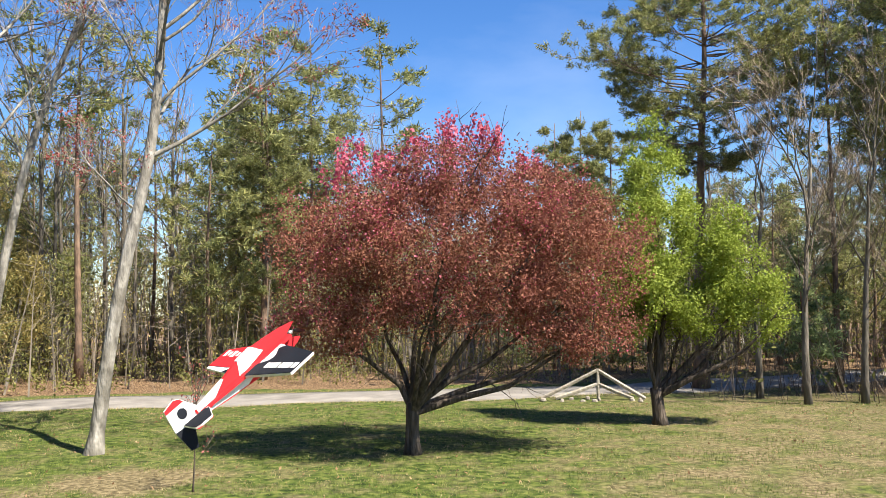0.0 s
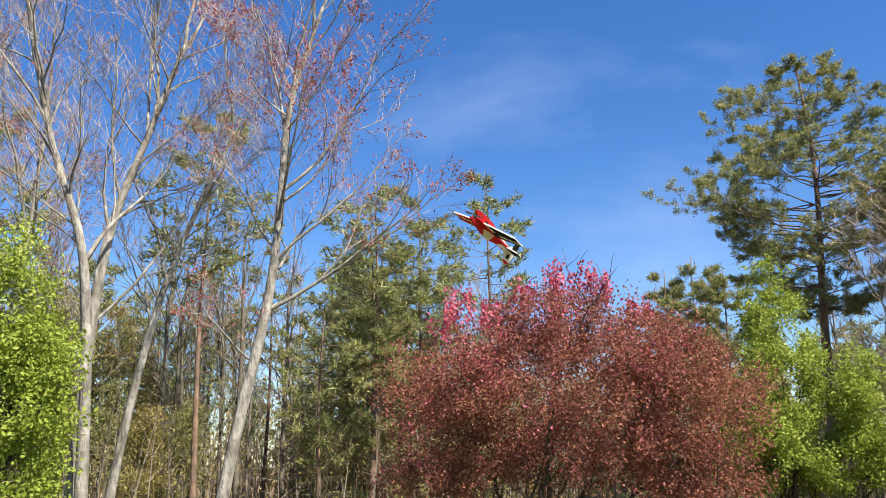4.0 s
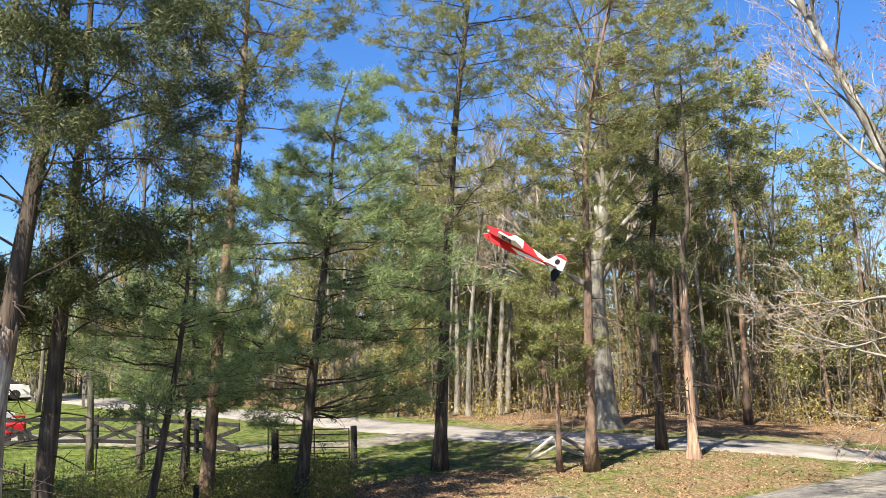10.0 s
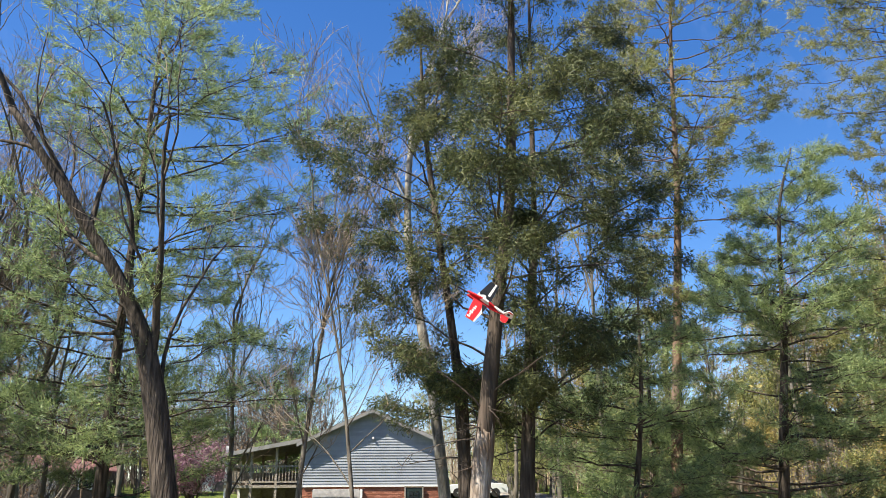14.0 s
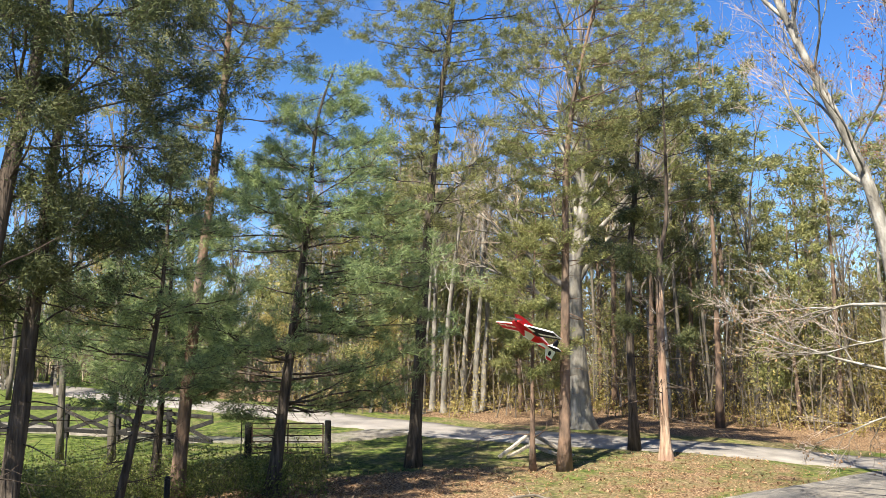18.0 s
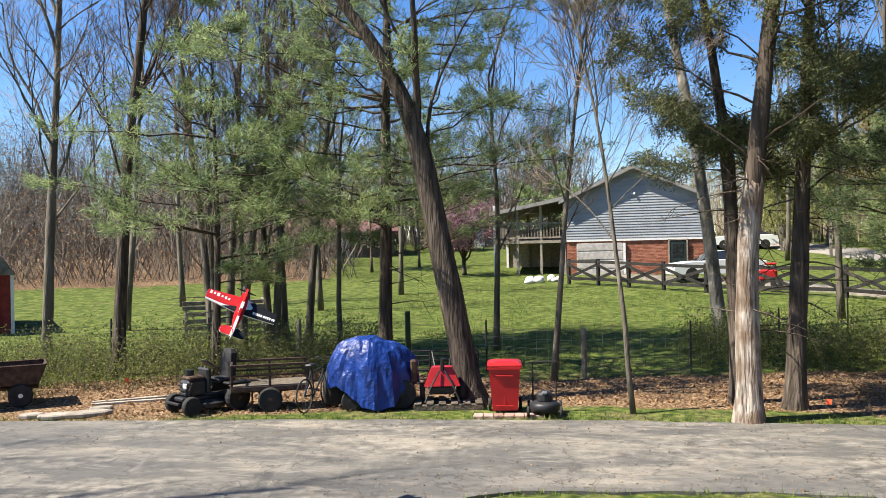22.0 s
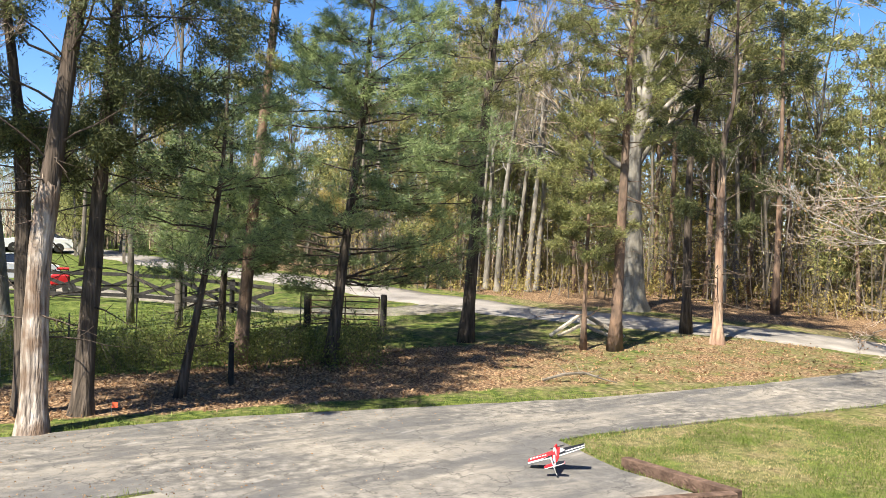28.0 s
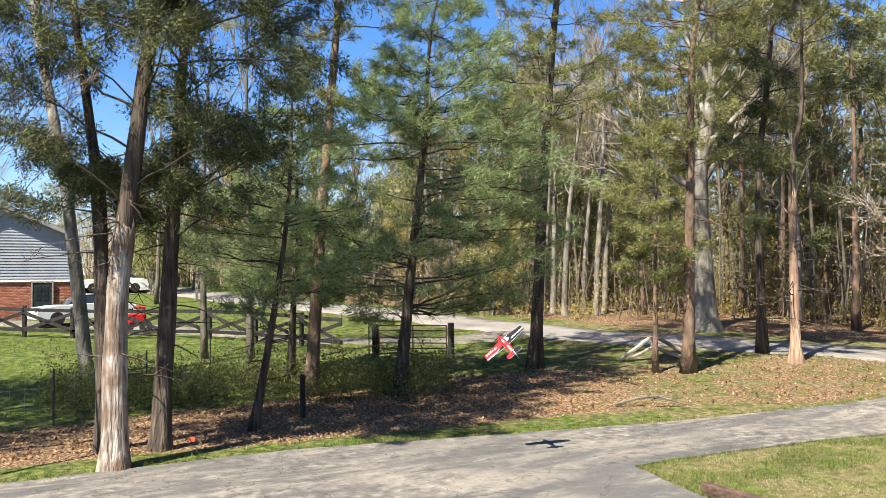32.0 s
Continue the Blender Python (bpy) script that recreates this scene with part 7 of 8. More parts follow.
while z < RG - 0.1:
    half = HW if z < EV else HW * (RG - z - lap * 0.5) / (RG - EV)
    if half > 0.1:
        Build().add([(-half, 0.0, z), (half, 0.0, z), (half, 0.035, z + lap), (-half, 0.035, z + lap), (-half, 0.06, z), (half, 0.06, z)], [(0, 1, 2, 3), (4, 5, 1, 0)]).make("siding_board", SIDING, wall)
    z += lap
for i in range(16):
    zz = BT + i * lap
    if zz < EV:
        Build().add([(HW, 0.0, zz), (HW, HD, zz), (HW - 0.035, HD, zz + lap), (HW - 0.035, 0.0, zz + lap)], [(0, 1, 2, 3)]).make("siding_board", SIDING, wall)
# roof with overhang
for s in (-1, 1):
    rb = Build()
    ox, oz = HW + 0.35, EV - 0.15
    rb.add([(0, -0.35, RG + 0.06), (s * ox, -0.35, oz + 0.06), (s * ox, HD + 0.35, oz + 0.06), (0, HD + 0.35, RG + 0.06), (0, -0.35, RG - 0.06), (s * ox, -0.35, oz - 0.06), (s * ox, HD + 0.35, oz - 0.06), (0, HD + 0.35, RG - 0.06)],
           [(0, 1, 2, 3), (7, 6, 5, 4), (0, 4, 5, 1), (1, 5, 6, 2), (2, 6, 7, 3), (3, 7, 4, 0)])
    roof = rb.make("roof", SHINGLE, house)
    fa = Build()
    fa.add([(0, -0.38, RG + 0.03), (s * ox, -0.38, oz + 0.03), (s * ox, -0.38, oz - 0.16), (0, -0.38, RG - 0.16)], [(0, 1, 2, 3)]).add([(0, -0.352, RG + 0.03), (s * ox, -0.352, oz + 0.03), (s * ox, -0.352, oz - 0.16), (0, -0.352, RG - 0.16)], [(3, 2, 1, 0)])
    fa.make("fascia", TRIM_GREY, roof, "grey fascia board")
Build().box((0.05, -0.02, BT + 0.02), (HW * 2, 0.06, 0.1)).make("sill_board", TRIM_WHITE, house)
# door and garage opening
dr = Build().box((2.25, -0.04, 0.85), (0.86, 0.08, 2.0), bevel=0.01).make("door", plain("dark_green_door", (0.018, 0.03, 0.028), 0.4), house, "dark door with a paned window")
for i in range(2):
    for j in range(3):
        Build().box((2.1 + i * 0.3, -0.09, 1.1 + j * 0.24), (0.24, 0.02, 0.2)).make("pane", GLASS, dr)
for x in (1.78, 2.72):
    Build().box((x, -0.05, 0.9), (0.07, 0.12, 2.1)).make("door_frame", WOOD_GREY, dr)
Build().box((2.25, -0.05, 1.92), (1.0, 0.12, 0.07)).make("door_frame", WOOD_GREY, dr)
ga = Build().box((-1.85, -0.03, 0.8), (2.5, 0.05, 1.95)).make("garage_door", plain("garage_grey", (0.42, 0.39, 0.37), 0.6), house, "pale grey garage door")
for j in range(4):
    Build().box((-1.85, -0.065, 0.18 + j * 0.48), (2.4, 0.02, 0.4), bevel=0.006).make("door_panel", plain("garage_grey", (0.42, 0.39, 0.37), 0.6) if j == 0 else bpy.data.materials["garage_grey"], ga)
Build().box((-0.54, -0.06, 0.8), (0.12, 0.1, 2.0)).make("garage_frame", TRIM_WHITE, house)
Build().box((0.05, -0.06, EV + 0.15), (0.1, 0.12, 0.12), bevel=0.02).make("security_light", TRIM_WHITE, house)
for i, (x, y) in enumerate(((-0.5, 0.9), (-1.1, 2.2), (-1.7, 3.6), (-0.8, 4.6), (-2.2, 5.4))):
    Build().box((x, y, RG - abs(x) * (RG - EV) / HW + 0.16), (0.3, 0.3, 0.22), bevel=0.03).make("roof_vent", BLACK_METAL, house, "dark roof vent")
# two-storey timber porch
PX0, PX1, PD = -HW - 4.1, -HW, 5.0
porch = Build().box(((PX0 + PX1) / 2, PD / 2, BT + 0.02), (PX1 - PX0, PD, 0.16)).make("porch_floor", WOOD_GREY, house)
for x in np.linspace(PX0 + 0.1, PX1 - 0.1, 4):
    for y in (0.1, PD - 0.1):
        Build().box((x, y, (BT + 2.1) / 2 - 0.1), (0.13, 0.13, BT + 2.3)).make("porch_post", TRIM_WHITE if x < PX0 + 1 else WOOD_GREY, porch)
for zz in (BT + 0.25, BT + 1.05):
    Build().box(((PX0 + PX1) / 2, 0.06, zz), (PX1 - PX0, 0.06, 0.09)).make("porch_rail", WOOD_GREY, porch)
    Build().box((PX0 + 0.06, PD / 2, zz), (0.06, PD, 0.09)).make("porch_rail", WOOD_GREY, porch)
for x in np.arange(PX0 + 0.15, PX1, 0.17):
    Build().box((float(x), 0.06, BT + 0.65), (0.05, 0.04, 0.75)).make("baluster", WOOD_GREY, porch)
for y in np.arange(0.2, PD, 0.22):
    Build().box((PX0 + 0.06, float(y), BT + 0.65), (0.04, 0.05, 0.75)).make("baluster", WOOD_GREY, porch)
prf = Build()
prf.add([(PX1 + 0.3, -0.3, EV + 0.12), (PX0 - 0.3, -0.3, EV - 0.75), (PX0 - 0.3, PD + 4, EV - 0.75), (PX1 + 0.3, PD + 4, EV + 0.12), (PX1 + 0.3, -0.3, EV - 0.02), (PX0 - 0.3, -0.3, EV - 0.9), (PX0 - 0.3, PD + 4, EV - 0.9), (PX1 + 0.3, PD + 4, EV - 0.02)],
        [(3, 2, 1, 0), (4, 5, 6, 7), (0, 1, 5, 4), (1, 2, 6, 5), (2, 3, 7, 6), (3, 0, 4, 7)])
prf.make("porch_roof", SHINGLE, house)
Build().box((0, 0, 0), (4.7, 0.04, 0.2), m=Matrix.Translation(((PX0 + PX1) / 2, -0.33, EV - 0.35)) @ Matrix.Rotation(math.atan2(-0.87, -4.7) + math.pi, 4, "Y").inverted()).make("porch_fascia", TRIM_GREY, house)
Build().box(((PX0 + PX1) / 2, PD, 1.0), (PX1 - PX0, 0.1, 6.0)).make("porch_back_wall", plain("porch_wall", (0.3, 0.26, 0.22), 0.9), house).scale = (1, 1, 0.7)

# bricks of the lower storey, nearest the viewer
brick_me = Build().box((0, 0, 0), (0.2, 0.03, 0.06), bevel=0.004)
first = brick_me.make("brick", BRICK, wall)
first.location = (0, 0.015, 0.12)
made = 0
for j in range(24):
    zz = 0.1 + j * 0.077
    for i in range(34):
        x = -HW + 0.14 + i * 0.215 + (0.1075 if j % 2 else 0)
        if x > HW - 0.1 or 1.72 < x < 2.78 or -3.2 < x < -0.42 or made >= 298 and x < -3.3:
            continue
        ob = new("brick", first.data)
        ob.parent = wall
        ob.location = (x, 0.035, zz)
        made += 1
Build().box((0, 0.05, 0.95), (HW * 2 - 0.02, 0.04, 1.95)).make("brick_backing", BRICK, wall)


# white car
def car(x, y, rz, label, body=CAR_WHITE, s=1.0):
    ob = place_thing("car", x, y, rz, label, "car")
    side = [(-2.2, 0.32), (-2.25, 0.6), (-2.15, 0.82), (-1.5, 0.92), (-0.9, 0.95), (-0.2, 1.0), (1.0, 1.0), (1.7, 0.98), (2.15, 0.9), (2.25, 0.6), (2.2, 0.34)]
    b = Build()
    n = len(side)
    for yy, k in ((-0.86, 0.96), (-0.78, 1.0), (0.78, 1.0), (0.86, 0.96)):
        b.v.extend((px, yy, 0.3 + (pz - 0.3) * k) for px, pz in side)
    for r_ in range(3):
        b.f.extend((r_ * n + i, (r_ + 1) * n + i, (r_ + 1) * n + i + 1, r_ * n + i + 1) for i in range(n - 1))
        b.f.append((r_ * n, r_ * n + n - 1, (r_ + 1) * n + n - 1, (r_ + 1) * n))
    b.f.append(tuple(range(n)))
    b.f.append(tuple(range(3 * n, 4 * n))[::-1])
    b.n, b.mi = 4 * n, [0] * len(b.f)
    b.make("body", body, ob)
    cab = [(-0.95, 0.95), (-0.25, 1.38), (0.9, 1.4), (1.65, 1.0)]
    Build().add([(x_, s_ * (0.74 if z_ < 1.2 else 0.58), z_) for s_ in (-1, 1) for x_, z_ in cab], [(0, 1, 2, 3), (7, 6, 5, 4), (0, 4, 5, 1), (2, 6, 7, 3)]).make("windows", GLASS, ob, "dark tinted windows")
    Build().add([(x_, s_ * 0.6, z_) for s_ in (-1, 1) for x_, z_ in ((-0.28, 1.38), (0.3, 1.44), (0.95, 1.41))] + [(x_, s_ * 0.57, z_ - 0.03) for s_ in (-1, 1) for x_, z_ in ((-0.28, 1.38), (0.3, 1.44), (0.95, 1.41))],
                [(0, 1, 4, 3), (1, 2, 5, 4), (6, 9, 10, 7), (7, 10, 11, 8), (0, 6, 7, 1), (1, 7, 8, 2), (3, 4, 10, 9), (4, 5, 11, 10), (0, 3, 9, 6), (2, 8, 11, 5)]).make("roof", body, ob)
    for s_ in (-1, 1):
        for x_ in (-0.3, 0.35, 1.0):
            Build().tube([(x_ - 0.1, s_ * 0.77, 0.98), (x_, s_ * 0.61, 1.38)], 0.025, 5).make("pillar", body, ob)
        for x_ in (-1.4, 1.35):
            wheel(ob, (x_, s_ * 0.78, 0.33), 0.33, 0.2, False)
        Build().box((-2.2, s_ * 0.6, 0.66), (0.08, 0.34, 0.13), bevel=0.02).make("headlight", GREY_METAL, ob)
        Build().box((2.2, s_ * 0.6, 0.74), (0.08, 0.34, 0.13), bevel=0.02).make("tail_light", PAINT_RED, ob)
    return ob


car(*polar(111.9, 42.5), face(112) + radians(18), "white parked sedan by the brick house", s=0.9)
car(*polar(110.2, 62.0), face(110) + radians(10), "distant white parked car behind the house", s=0.85)
rt = place_thing("ride_on_mower", *polar(108.7, 38.5), face(108), "small red ride-on machine beside the lane", "machine")
Build().box((0, 0, 0.62), (0.75, 0.6, 0.5), bevel=0.08).make("hood", PAINT_RED, rt)
Build().box((0.1, 0, 1.1), (0.5, 0.5, 0.1), bevel=0.04).make("canopy", PAINT_RED, rt)
for x in (-0.2, 0.3):
    bar(rt, "stay", (x, 0.2, 0.8), (x, 0.2, 1.08), 0.025, BLACK_METAL)
for s in (-1, 1):
    wheel(rt, (-0.35, s * 0.36, 0.2), 0.2, 0.14, False)
    wheel(rt, (0.35, s * 0.38, 0.27), 0.27, 0.18, False)
random.seed(22)
for i in range(9):
    az, r = 123.3 + rnd(-1.2, 1.0), 42.6 + rnd(-0.4, 0.5)
    x, y = polar(az, r)
    b = Build().lathe([(0.1, 0), (0.45, 0.12), (0.5, 0.5), (0.36, 0.85), (0.1, 1.0)], 8, 0, Matrix.Diagonal((rnd(0.3, 0.6), rnd(0.3, 0.5), rnd(0.2, 0.4), 1)))
    ob = b.make("sack", SACK, smooth=True)
    ob.matrix_basis = Matrix.Translation((x, y, height(x, y) - 0.02)) @ Matrix.Rotation(rnd(0, 6), 4, "Z")
    tagged(ob, "white stuffed sack by the porch", "sack", "sacks by the porch")


# ---- far buildings ----
def small_house(az, r, w, d, h, ridge, wallm, roofm, name, label, turn=0.0, lift=-0.1, doors=1, wins=2):
    ob = place_thing(name, *polar(az, r), face(az) + turn, label, "building", lift=lift)
    Build().add([(-w, 0, 0), (w, 0, 0), (w, 0, h), (-w, 0, h), (-w, d, 0), (w, d, 0), (w, d, h), (-w, d, h), (-w, d / 2, ridge - 0.05), (w, d / 2, ridge - 0.05)],
                [(0, 1, 2, 3), (5, 4, 7, 6), (1, 5, 6, 9, 2), (4, 0, 3, 8, 7)]).make("wall", wallm, ob)
    for s in (0, 1):
        y0 = -0.3 if s == 0 else d + 0.3
        Build().add([(-w - 0.3, y0, h - 0.1), (w + 0.3, y0, h - 0.1), (w + 0.3, d / 2, ridge), (-w - 0.3, d / 2, ridge), (-w - 0.3, y0, h + 0.02), (w + 0.3, y0, h + 0.02), (w + 0.3, d / 2, ridge + 0.12), (-w - 0.3, d / 2, ridge + 0.12)],
                    [(0, 1, 2, 3), (7, 6, 5, 4), (0, 4, 5, 1), (1, 5, 6, 2), (3, 7, 4, 0)]).make("roof", roofm, ob)
    for i in range(wins):
        x = -w * 0.6 + 1.2 * w * i / max(1, wins - 1)
        wd = Build().box((x, -0.02, h * 0.58), (0.9, 0.06, h * 0.36)).make("window", TRIM_WHITE, ob)
        Build().box((x, -0.06, h * 0.58), (0.76, 0.04, h * 0.28)).make("pane", GLASS, wd)
    for i in range(doors):
        Build().box((0.1, -0.03, h * 0.42), (0.9, 0.06, h * 0.84)).make("door", TRIM_WHITE, ob)
    return ob


small_house(137.0, 62, 3.9, 6, 2.0, 3.0, plain("brown_wall", (0.12, 0.085, 0.07), 0.9), SHINGLE_RED, "outbuilding", "low brown outbuilding with a maroon roof")
small_house(127.6, 70, 2.6, 6, 2.0, 3.6, plain("dim_wall", (0.2, 0.17, 0.15), 0.9), SHINGLE, "far_house", "distant pale house with a brown roof")
small_house(-16.2, 62, 1.3, 3, 2.2, 2.9, TRIM_WHITE, SHINGLE, "garden_shed", "distant white shed between the trunks", wins=0)
small_house(-19.6, 64, 2.2, 4, 1.9, 2.7, PALE_WALL, SHINGLE, "far_house", "distant pale building between the trunks", wins=3)
small_house(-38.6, 60, 3.4, 6, 2.3, 3.6, PALE_WALL, plain("grey_roof", (0.25, 0.25, 0.27)), "far_house", "distant house with a grey roof in the woods", wins=3)
# red barn-like shed
sh = place_thing("garden_shed", *polar(159.7, 31.0), face(159.7), "red garden shed with white trim and cross-braced doors", "shed")
SR = plain("barn_red", (0.22, 0.03, 0.025), 0.8)
Build().box((0, 1.5, 0.95), (2.4, 3.0, 2.0)).make("wall", SR, sh)
Build().add([(-1.3, -0.15, 1.9), (-0.9, -0.15, 2.5), (0, -0.15, 2.8), (0.9, -0.15, 2.5), (1.3, -0.15, 1.9), (-1.3, 3.1, 1.9), (-0.9, 3.1, 2.5), (0, 3.1, 2.8), (0.9, 3.1, 2.5), (1.3, 3.1, 1.9)],
            [(0, 5, 6, 1), (1, 6, 7, 2), (2, 7, 8, 3), (3, 8, 9, 4), (0, 1, 2, 3, 4), (9, 8, 7, 6, 5), (4, 9, 5, 0)]).make("roof", SHINGLE, sh)
for x in (-0.4, 0.4):
    dd = Build().box((x, -0.04, 0.9), (0.76, 0.06, 1.7)).make("shed_door", SR, sh)
    for zz in (0.08, 0.9, 1.72):
        Build().box((x, -0.09, zz), (0.76, 0.04, 0.09)).make("trim_board", TRIM_WHITE, dd)
    for xx in (-0.34, 0.34):
        Build().box((x + xx, -0.09, 0.9), (0.08, 0.04, 1.7)).make("trim_board", TRIM_WHITE, dd)
    for sgn in (-1, 1):
        Build().box((0, 0, 0), (1.0, 0.03, 0.07), m=Matrix.Translation((x, -0.085, 0.49)) @ Matrix.Rotation(sgn * radians(48), 4, "Y")).make("brace", TRIM_WHITE, dd)
for x in (-1.18, 1.18):
    Build().box((x, -0.03, 0.95), (0.1, 0.1, 2.0)).make("corner_trim", TRIM_WHITE, sh)

# ---- grass and fallen leaves on the ground, too many to count ----
def blades(name, seed, n, box, test, h, mats, label, wide=0.006):
    rng = np.random.default_rng(seed)
    x, y = rng.uniform(box[0], box[1], n), rng.uniform(box[2], box[3], n)
    keep = test(x, y, rng) & ~inside(PAD, x, y) & (far_from(ROAD_LINE, x, y) > 1.9) & (far_from(LANE_LINE, x, y) > 1.3)
    x, y = x[keep], y[keep]
    k = len(x)
    a = rng.uniform(0, 6.283, k)
    hh = h * rng.uniform(0.4, 1.2, k)
    base = np.stack([x, y, lie(x, y)], 1)
    side = np.stack([np.cos(a), np.sin(a), a * 0], 1) * wide
    tip = base + np.stack([rng.normal(0, 0.5, k) * hh, rng.normal(0, 0.5, k) * hh, hh], 1)
    b = Build()
    b.bulk(np.stack([base - side, base + side, tip], 1).reshape(-1, 3), np.arange(k * 3).reshape(-1, 3))
    return tagged(b.make(name, mats), label, "grass", kind="stuff")


GRASS = mat("grass_blade", [(0.045, 0.074, 0.012), (0.115, 0.158, 0.028), (0.24, 0.27, 0.066)], 0.7, 4, 0.6, island=0.6, translucent=0.3)
STRAW = mat("dry_grass", [(0.2, 0.155, 0.07), (0.32, 0.26, 0.125), (0.46, 0.38, 0.21)], 0.7, 4, 0.8, island=0.6, translucent=0.2)


def lawn_share(x, y, g, want):
    c, d, _ = cover(x, y)
    patch = np.array([noise.noise(Vector((p * 0.6, q * 0.6, 3))) for p, q in zip(x.tolist(), y.tolist())])
    return (g.uniform(size=len(x)) > c * 1.3) & ((patch + 0.25 > d * 0.5) if want else (patch < d * 0.6 - 0.1))


blades("lawn_grass", 1, 90000, (-14, 14, 12, 27), lambda x, y, g: lawn_share(x, y, g, True), 0.05, GRASS, "short green lawn grass")
blades("dry_lawn_grass", 2, 40000, (-14, 14, 12, 27), lambda x, y, g: lawn_share(x, y, g, False), 0.045, STRAW, "short dry lawn grass")
blades("drive_lawn_grass", 3, 50000, (-19, -7, -8, 14), lambda x, y, g: lawn_share(x, y, g, True) & (np.hypot(x, y) > 8), 0.05, GRASS, "short green grass beside the driveway", 0.005)
blades("field_grass", 4, 60000, (-34, -9, -26, 2), lambda x, y, g: (np.hypot(x, y) > 20) & lawn_share(x, y, g, True), 0.09, GRASS, "longer green grass on the neighbour's lawn", 0.009)
blades("verge_grass", 5, 30000, (-20, -6, -18, 6), lambda x, y, g: (np.abs(far_from([(-6.8, -16.7), (-9.8, -12.6), (-13.3, -7.3), (-15.9, -2.5), (-17.7, 3.6)], x, y) - 0.3) < 0.34), 0.1, GRASS, "grass tufts along the driveway's edge", 0.006)
blades("island_grass", 9, 110000, (-16, -7, 1, 13), lambda x, y, g: (np.hypot(x, y) > 8) & lawn_share(x, y, g, True), 0.055, GRASS, "short green grass beside the timber edging", 0.005)
blades("dry_island_grass", 10, 50000, (-16, -7, 1, 13), lambda x, y, g: (np.hypot(x, y) > 8) & lawn_share(x, y, g, False), 0.04, STRAW, "short dry grass beside the timber edging", 0.005)
PAD_LINE = PAD + PAD[:1]
blades("edge_grass", 6, 260000, (-20, 4, -18, 16), lambda x, y, g: (far_from(PAD_LINE, x, y) < 0.16), 0.09, GRASS, "grass growing over the driveway's edge", 0.007)
blades("road_edge_grass", 7, 120000, (-26, 16, 18, 33), lambda x, y, g: (far_from(ROAD_LINE, x, y) < 2.3), 0.09, STRAW, "dry grass along the road's edge", 0.009)

rng_l = np.random.default_rng(8)
lx, ly = rng_l.uniform(-30, -8, 60000), rng_l.uniform(-20, 16, 60000)
lc, _, _ = cover(lx, ly)
ok_l = (rng_l.uniform(size=60000) < lc ** 1.5 * 0.8) & (np.hypot(lx, ly) < 31) & ~inside(PAD, lx, ly)
lx, ly = lx[ok_l], ly[ok_l]
fl_b = Build()
fl_b.bulk(*leaves(np.stack([lx, ly, lie(lx, ly) + rng_l.uniform(0.01, 0.05, len(lx))], 1), 0.045, rng_l, flat=0.8))
tagged(fl_b.make("leaf_litter", LEAF_DRY), "dry brown oak leaves scattered on the bank", "leaf litter", kind="stuff")
lx, ly = rng_l.uniform(-14, 14, 900), rng_l.uniform(12, 27, 900)
fl_b = Build()
fl_b.bulk(*leaves(np.stack([lx, ly, lie(lx, ly) + 0.04], 1), 0.035, rng_l, flat=0.8))
tagged(fl_b.make("lawn_leaves", LEAF_DRY), "a few dry leaves scattered on the lawn", "leaf litter", kind="stuff")


lr, la = rng_l.uniform(9.0, 16.5, 5200), np.radians(rng_l.uniform(84, 166, 5200))
lx, ly = -lr * np.sin(la), lr * np.cos(la)
edge = far_from(PAD_LINE, lx, ly)
on_drive = inside(PAD, lx, ly) & (rng_l.uniform(size=len(lx)) < np.clip(1.1 - edge / 2.4, 0.12, 1))
lx, ly = lx[on_drive], ly[on_drive]
fl_b = Build()
fl_b.bulk(*leaves(np.stack([lx, ly, lie(lx, ly) + 0.012], 1), 0.022, rng_l, flat=0.85))
tagged(fl_b.make("drive_leaves", LEAF_DRY), "dry leaf scraps and grit blown along the driveway's edge", "leaf litter", kind="stuff")


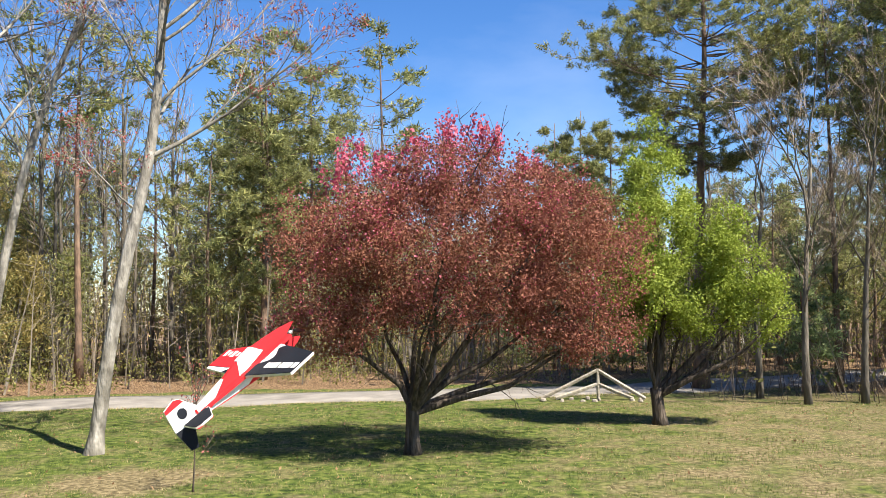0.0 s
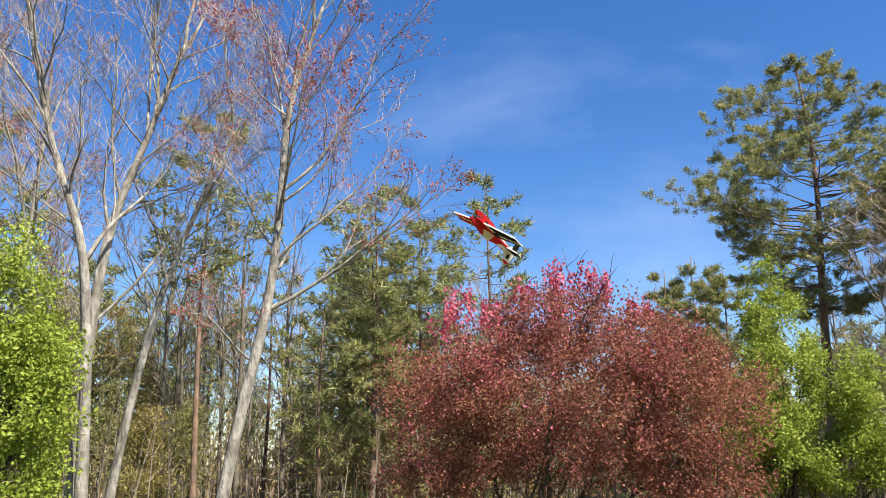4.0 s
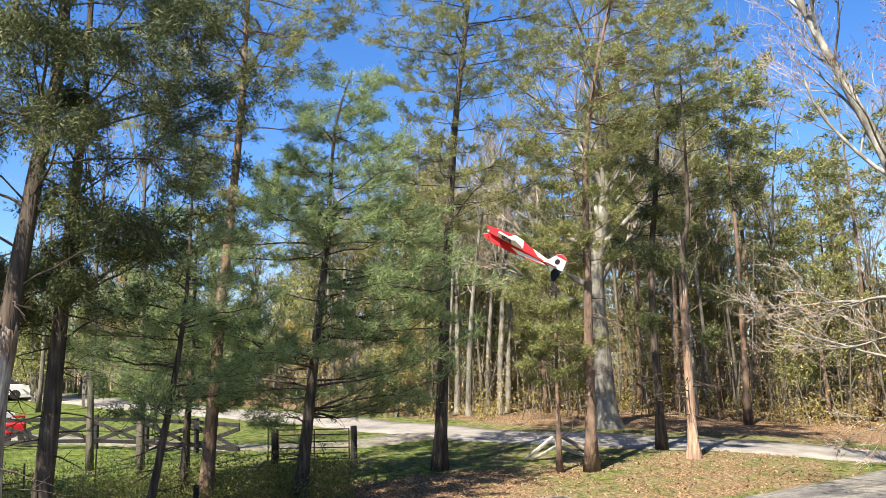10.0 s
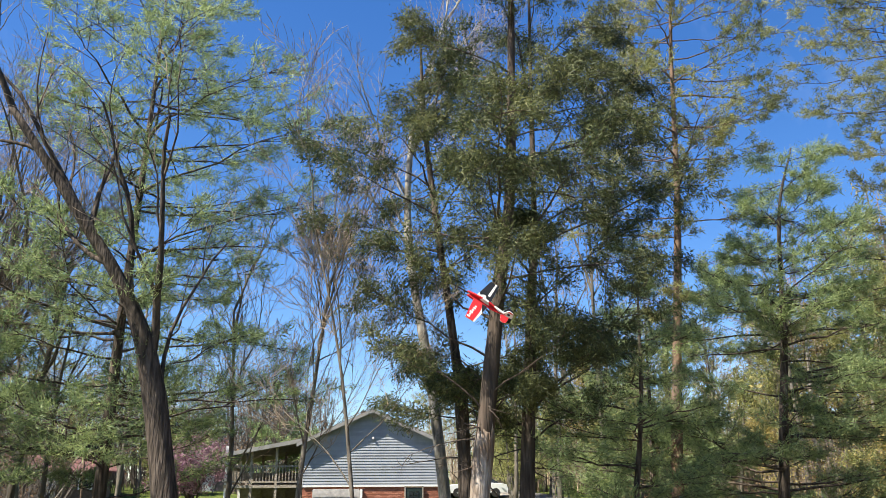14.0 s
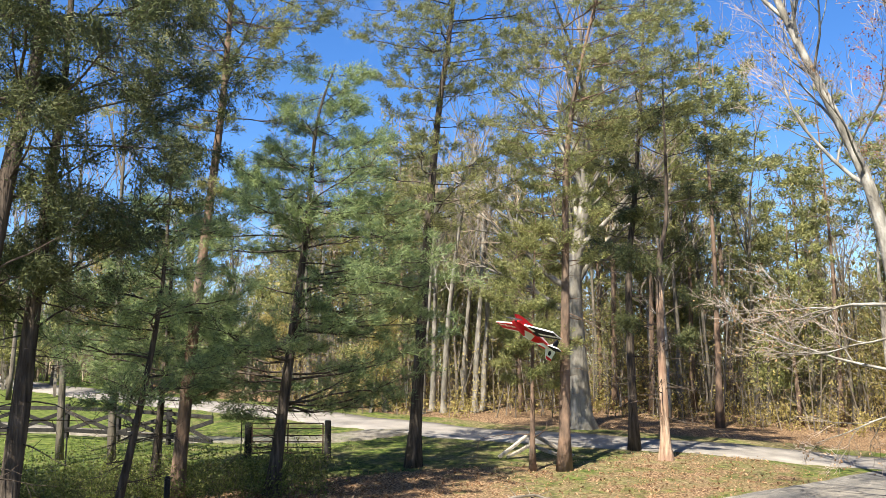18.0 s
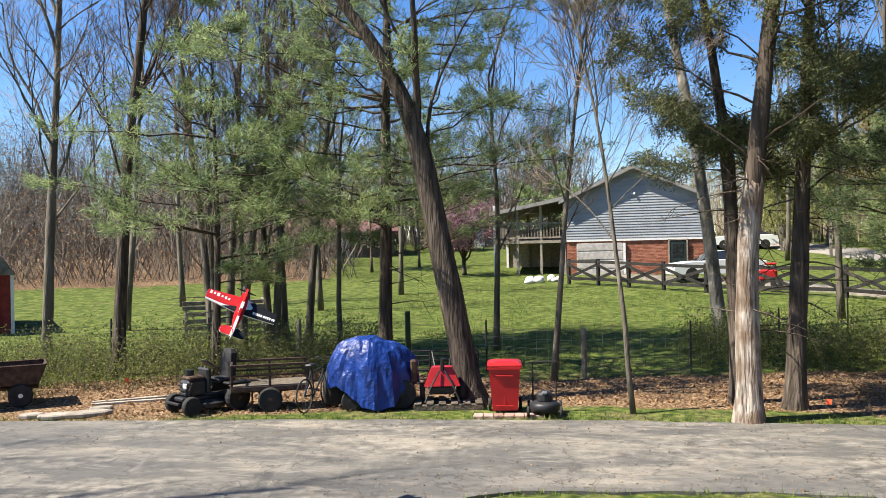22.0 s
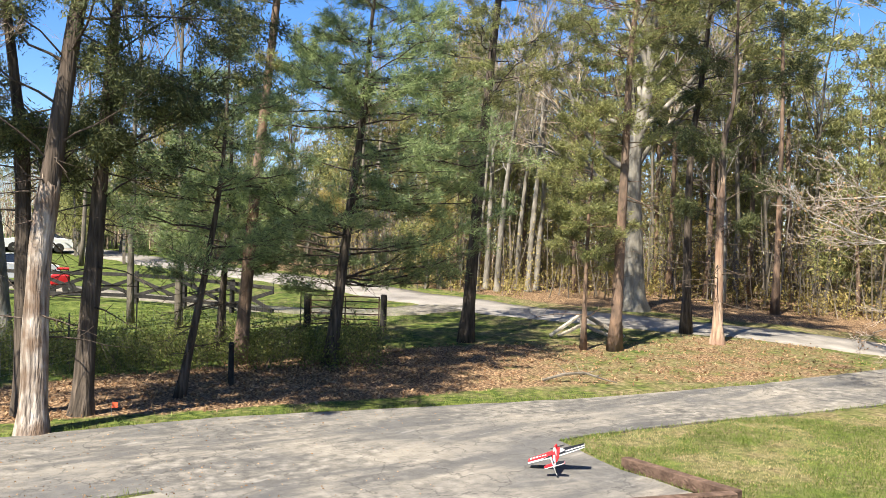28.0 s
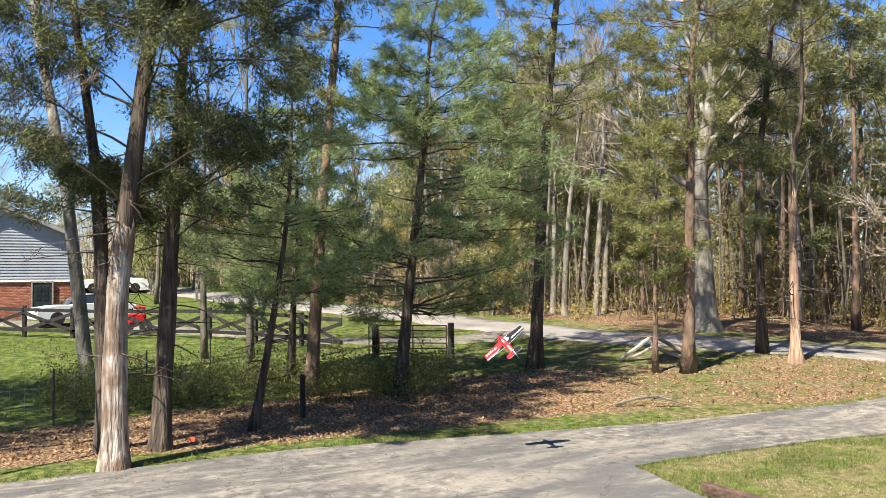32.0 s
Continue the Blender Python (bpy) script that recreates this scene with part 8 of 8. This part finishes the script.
# ---- what moves: the model aeroplane in its flight ----
def motions():
    flight = [
        (0.00, -0.96, 4.28, 2.80, 36, -1, -48), (0.50, 0.05, 5.26, 2.78, 34, 17, -31), (1.00, 1.82, 6.29, 4.45, 59, 2, -28),
        (1.50, 2.78, 6.76, 6.73, 71, 4, -50), (2.00, 3.13, 7.10, 9.02, 75, 7, -49), (2.15, 3.46, 7.67, 9.53, 33, 5, -47),
        (2.30, 3.80, 8.24, 10.03, -9, 6, -44), (2.45, 3.79, 8.31, 9.51, -54, 3, -47), (2.60, 3.77, 8.38, 8.98, -99, -0, -47),
        (2.80, 3.43, 8.60, 8.22, -148, -7, -47), (3.00, 2.88, 8.14, 7.27, -178, -13, -46), (3.50, 1.30, 8.47, 6.33, 174, 17, -46),
        (4.00, -0.56, 7.64, 5.23, 160, 29, -36), (4.50, -1.57, 6.41, 4.25, 170, 10, -10), (5.00, -2.06, 5.70, 4.13, 151, 6, -16),
        (5.50, -2.55, 4.99, 4.00, 134, -1, -21), (6.00, -3.05, 4.27, 3.87, 116, -8, -24), (6.50, -3.54, 3.56, 3.74, 99, -16, -25),
        (6.90, -3.93, 3.93, 3.75, 106, -17, -25), (7.10, -4.05, 3.93, 3.66, 108, -0, -34), (7.30, -4.25, 4.09, 3.66, 103, 3, -39),
        (7.50, -4.58, 4.40, 3.70, 99, 8, -47), (7.70, -4.62, 4.40, 3.82, 97, 19, -53), (7.80, -4.54, 4.31, 3.90, 95, 23, -60),
        (7.90, -4.50, 4.23, 3.99, 88, 26, -69), (8.00, -4.74, 4.46, 4.12, 80, 24, -87), (8.20, -4.48, 4.12, 4.08, 62, 18, -121),
        (8.40, -4.62, 4.14, 4.14, 50, 5, -148), (8.60, -4.67, 4.05, 4.18, 35, 6, -170), (8.80, -4.64, 3.82, 4.18, 33, 4, 138),
        (9.00, -4.47, 3.37, 4.05, 24, 8, 140), (9.50, -5.87, 2.44, 4.00, 20, 14, 147), (10.00, -7.45, 1.74, 4.33, 32, -0, 162),
        (10.50, -9.66, 1.50, 5.06, 29, -8, 162), (11.00, -11.09, 0.82, 5.72, 26, -17, 164), (11.50, -12.94, -0.36, 6.15, 24, -22, 151),
        (11.75, -12.85, -0.81, 6.33, 47, -30, 114), (12.00, -12.75, -1.25, 6.50, 71, -24, 76), (12.50, -12.43, -1.60, 6.47, 86, -38, 74),
        (13.00, -12.07, -2.99, 6.28, 86, -44, 90), (13.50, -10.94, -4.26, 6.14, 75, -33, 108), (14.00, -11.98, -4.23, 5.97, 54, -48, 154),
        (14.50, -13.01, -4.20, 5.80, 24, -45, -150), (15.00, -14.05, -4.17, 5.62, 9, -27, -109), (15.50, -15.08, -4.15, 5.45, 10, -6, -76),
        (16.00, -8.44, -1.71, 4.77, 11, -10, -79), (16.25, -6.68, -0.70, 5.09, 20, -35, -61), (16.50, -4.91, 0.31, 5.41, 21, -61, -40),
        (16.70, -4.19, 1.19, 5.49, -86, -62, 44), (16.85, -4.26, 1.84, 5.52, -98, -30, 31), (17.00, -4.32, 2.49, 5.56, -115, -1, 14),
        (17.20, -4.81, 2.80, 5.18, -129, 16, -1), (17.50, -5.73, 3.10, 4.45, -145, 19, 4), (17.80, -8.17, 3.14, 3.88, -160, 11, 11),
        (18.00, -8.84, 2.47, 3.60, 154, 11, 31), (18.20, -10.23, 2.60, 4.11, 128, 1, 36), (18.50, -11.50, 2.52, 4.79, 122, -56, 24),
        (19.00, -12.95, 1.66, 4.23, 92, -63, 65), (19.50, -11.48, 0.12, 3.37, 134, -43, 31), (20.00, -11.94, -1.75, 2.35, 67, -70, 93),
        (20.50, -9.78, -3.57, 1.56, 47, -57, 114), (21.00, -8.02, -5.06, 1.42, 37, -46, 140), (21.50, -6.64, -6.84, 1.58, 45, -30, 137),
        (22.00, -6.02, -8.22, 2.47, 44, 24, 146), (22.50, -6.27, -7.94, 2.66, 70, 41, 150), (23.00, -6.61, -5.99, 2.85, 48, 36, 115),
        (23.50, -7.68, -4.30, 2.86, 53, 62, 114), (24.00, -9.48, -2.20, 2.30, 81, 77, 127), (24.50, -12.47, 0.80, 1.47, 90, 62, 115),
        (25.00, -14.53, 4.61, 1.22, 114, 58, 127), (25.50, -14.43, 7.79, 1.29, 58, 42, 93), (26.00, -14.19, 6.82, 1.11, 39, 24, 78),
        (26.50, -13.96, 5.84, 0.92, 27, 3, 70), (27.00, -13.72, 4.87, 0.73, 17, -19, 66), (27.50, -13.49, 3.89, 0.55, 2, -36, 67),
        (28.00, -11.92, 2.98, 0.25, 9, -20, 70), (28.15, -11.15, 2.72, 0.66, 46, 1, 85), (28.30, -10.48, 2.49, 1.41, 81, 10, 110),
        (28.50, -10.80, 2.19, 2.24, 45, 14, 127), (29.00, -11.53, 1.35, 3.26, 49, 18, 133), (29.50, -11.95, 0.98, 4.11, 45, 26, 124),
        (30.00, -15.04, 2.37, 6.34, 95, -5, 117), (30.20, -15.51, 2.82, 7.20, 93, -4, 113), (30.30, -15.20, 3.03, 7.53, 67, 6, 84),
        (30.40, -14.88, 3.24, 7.86, 39, 1, 54), (30.50, -14.98, 3.63, 8.17, 16, 6, 70), (30.60, -14.68, 3.98, 7.60, -17, 14, 51),
        (30.70, -14.38, 4.33, 7.03, -51, 9, 31), (30.80, -13.71, 4.42, 6.21, -93, -4, 3), (31.00, -15.68, 5.39, 5.09, -134, 15, -7),
        (31.20, -14.28, 4.42, 3.51, -173, 5, -9), (31.50, -15.05, 3.48, 2.20, 153, -36, -5), (31.80, -15.94, 2.19, 1.92, 79, -58, 41),
        (32.00, -14.94, 1.48, 2.02, 26, -40, 91),
    ]
    walk(plane, [(t, pose(x, y, z, rx, ry, rz)) for t, x, y, z, rx, ry, rz in flight])


motions()
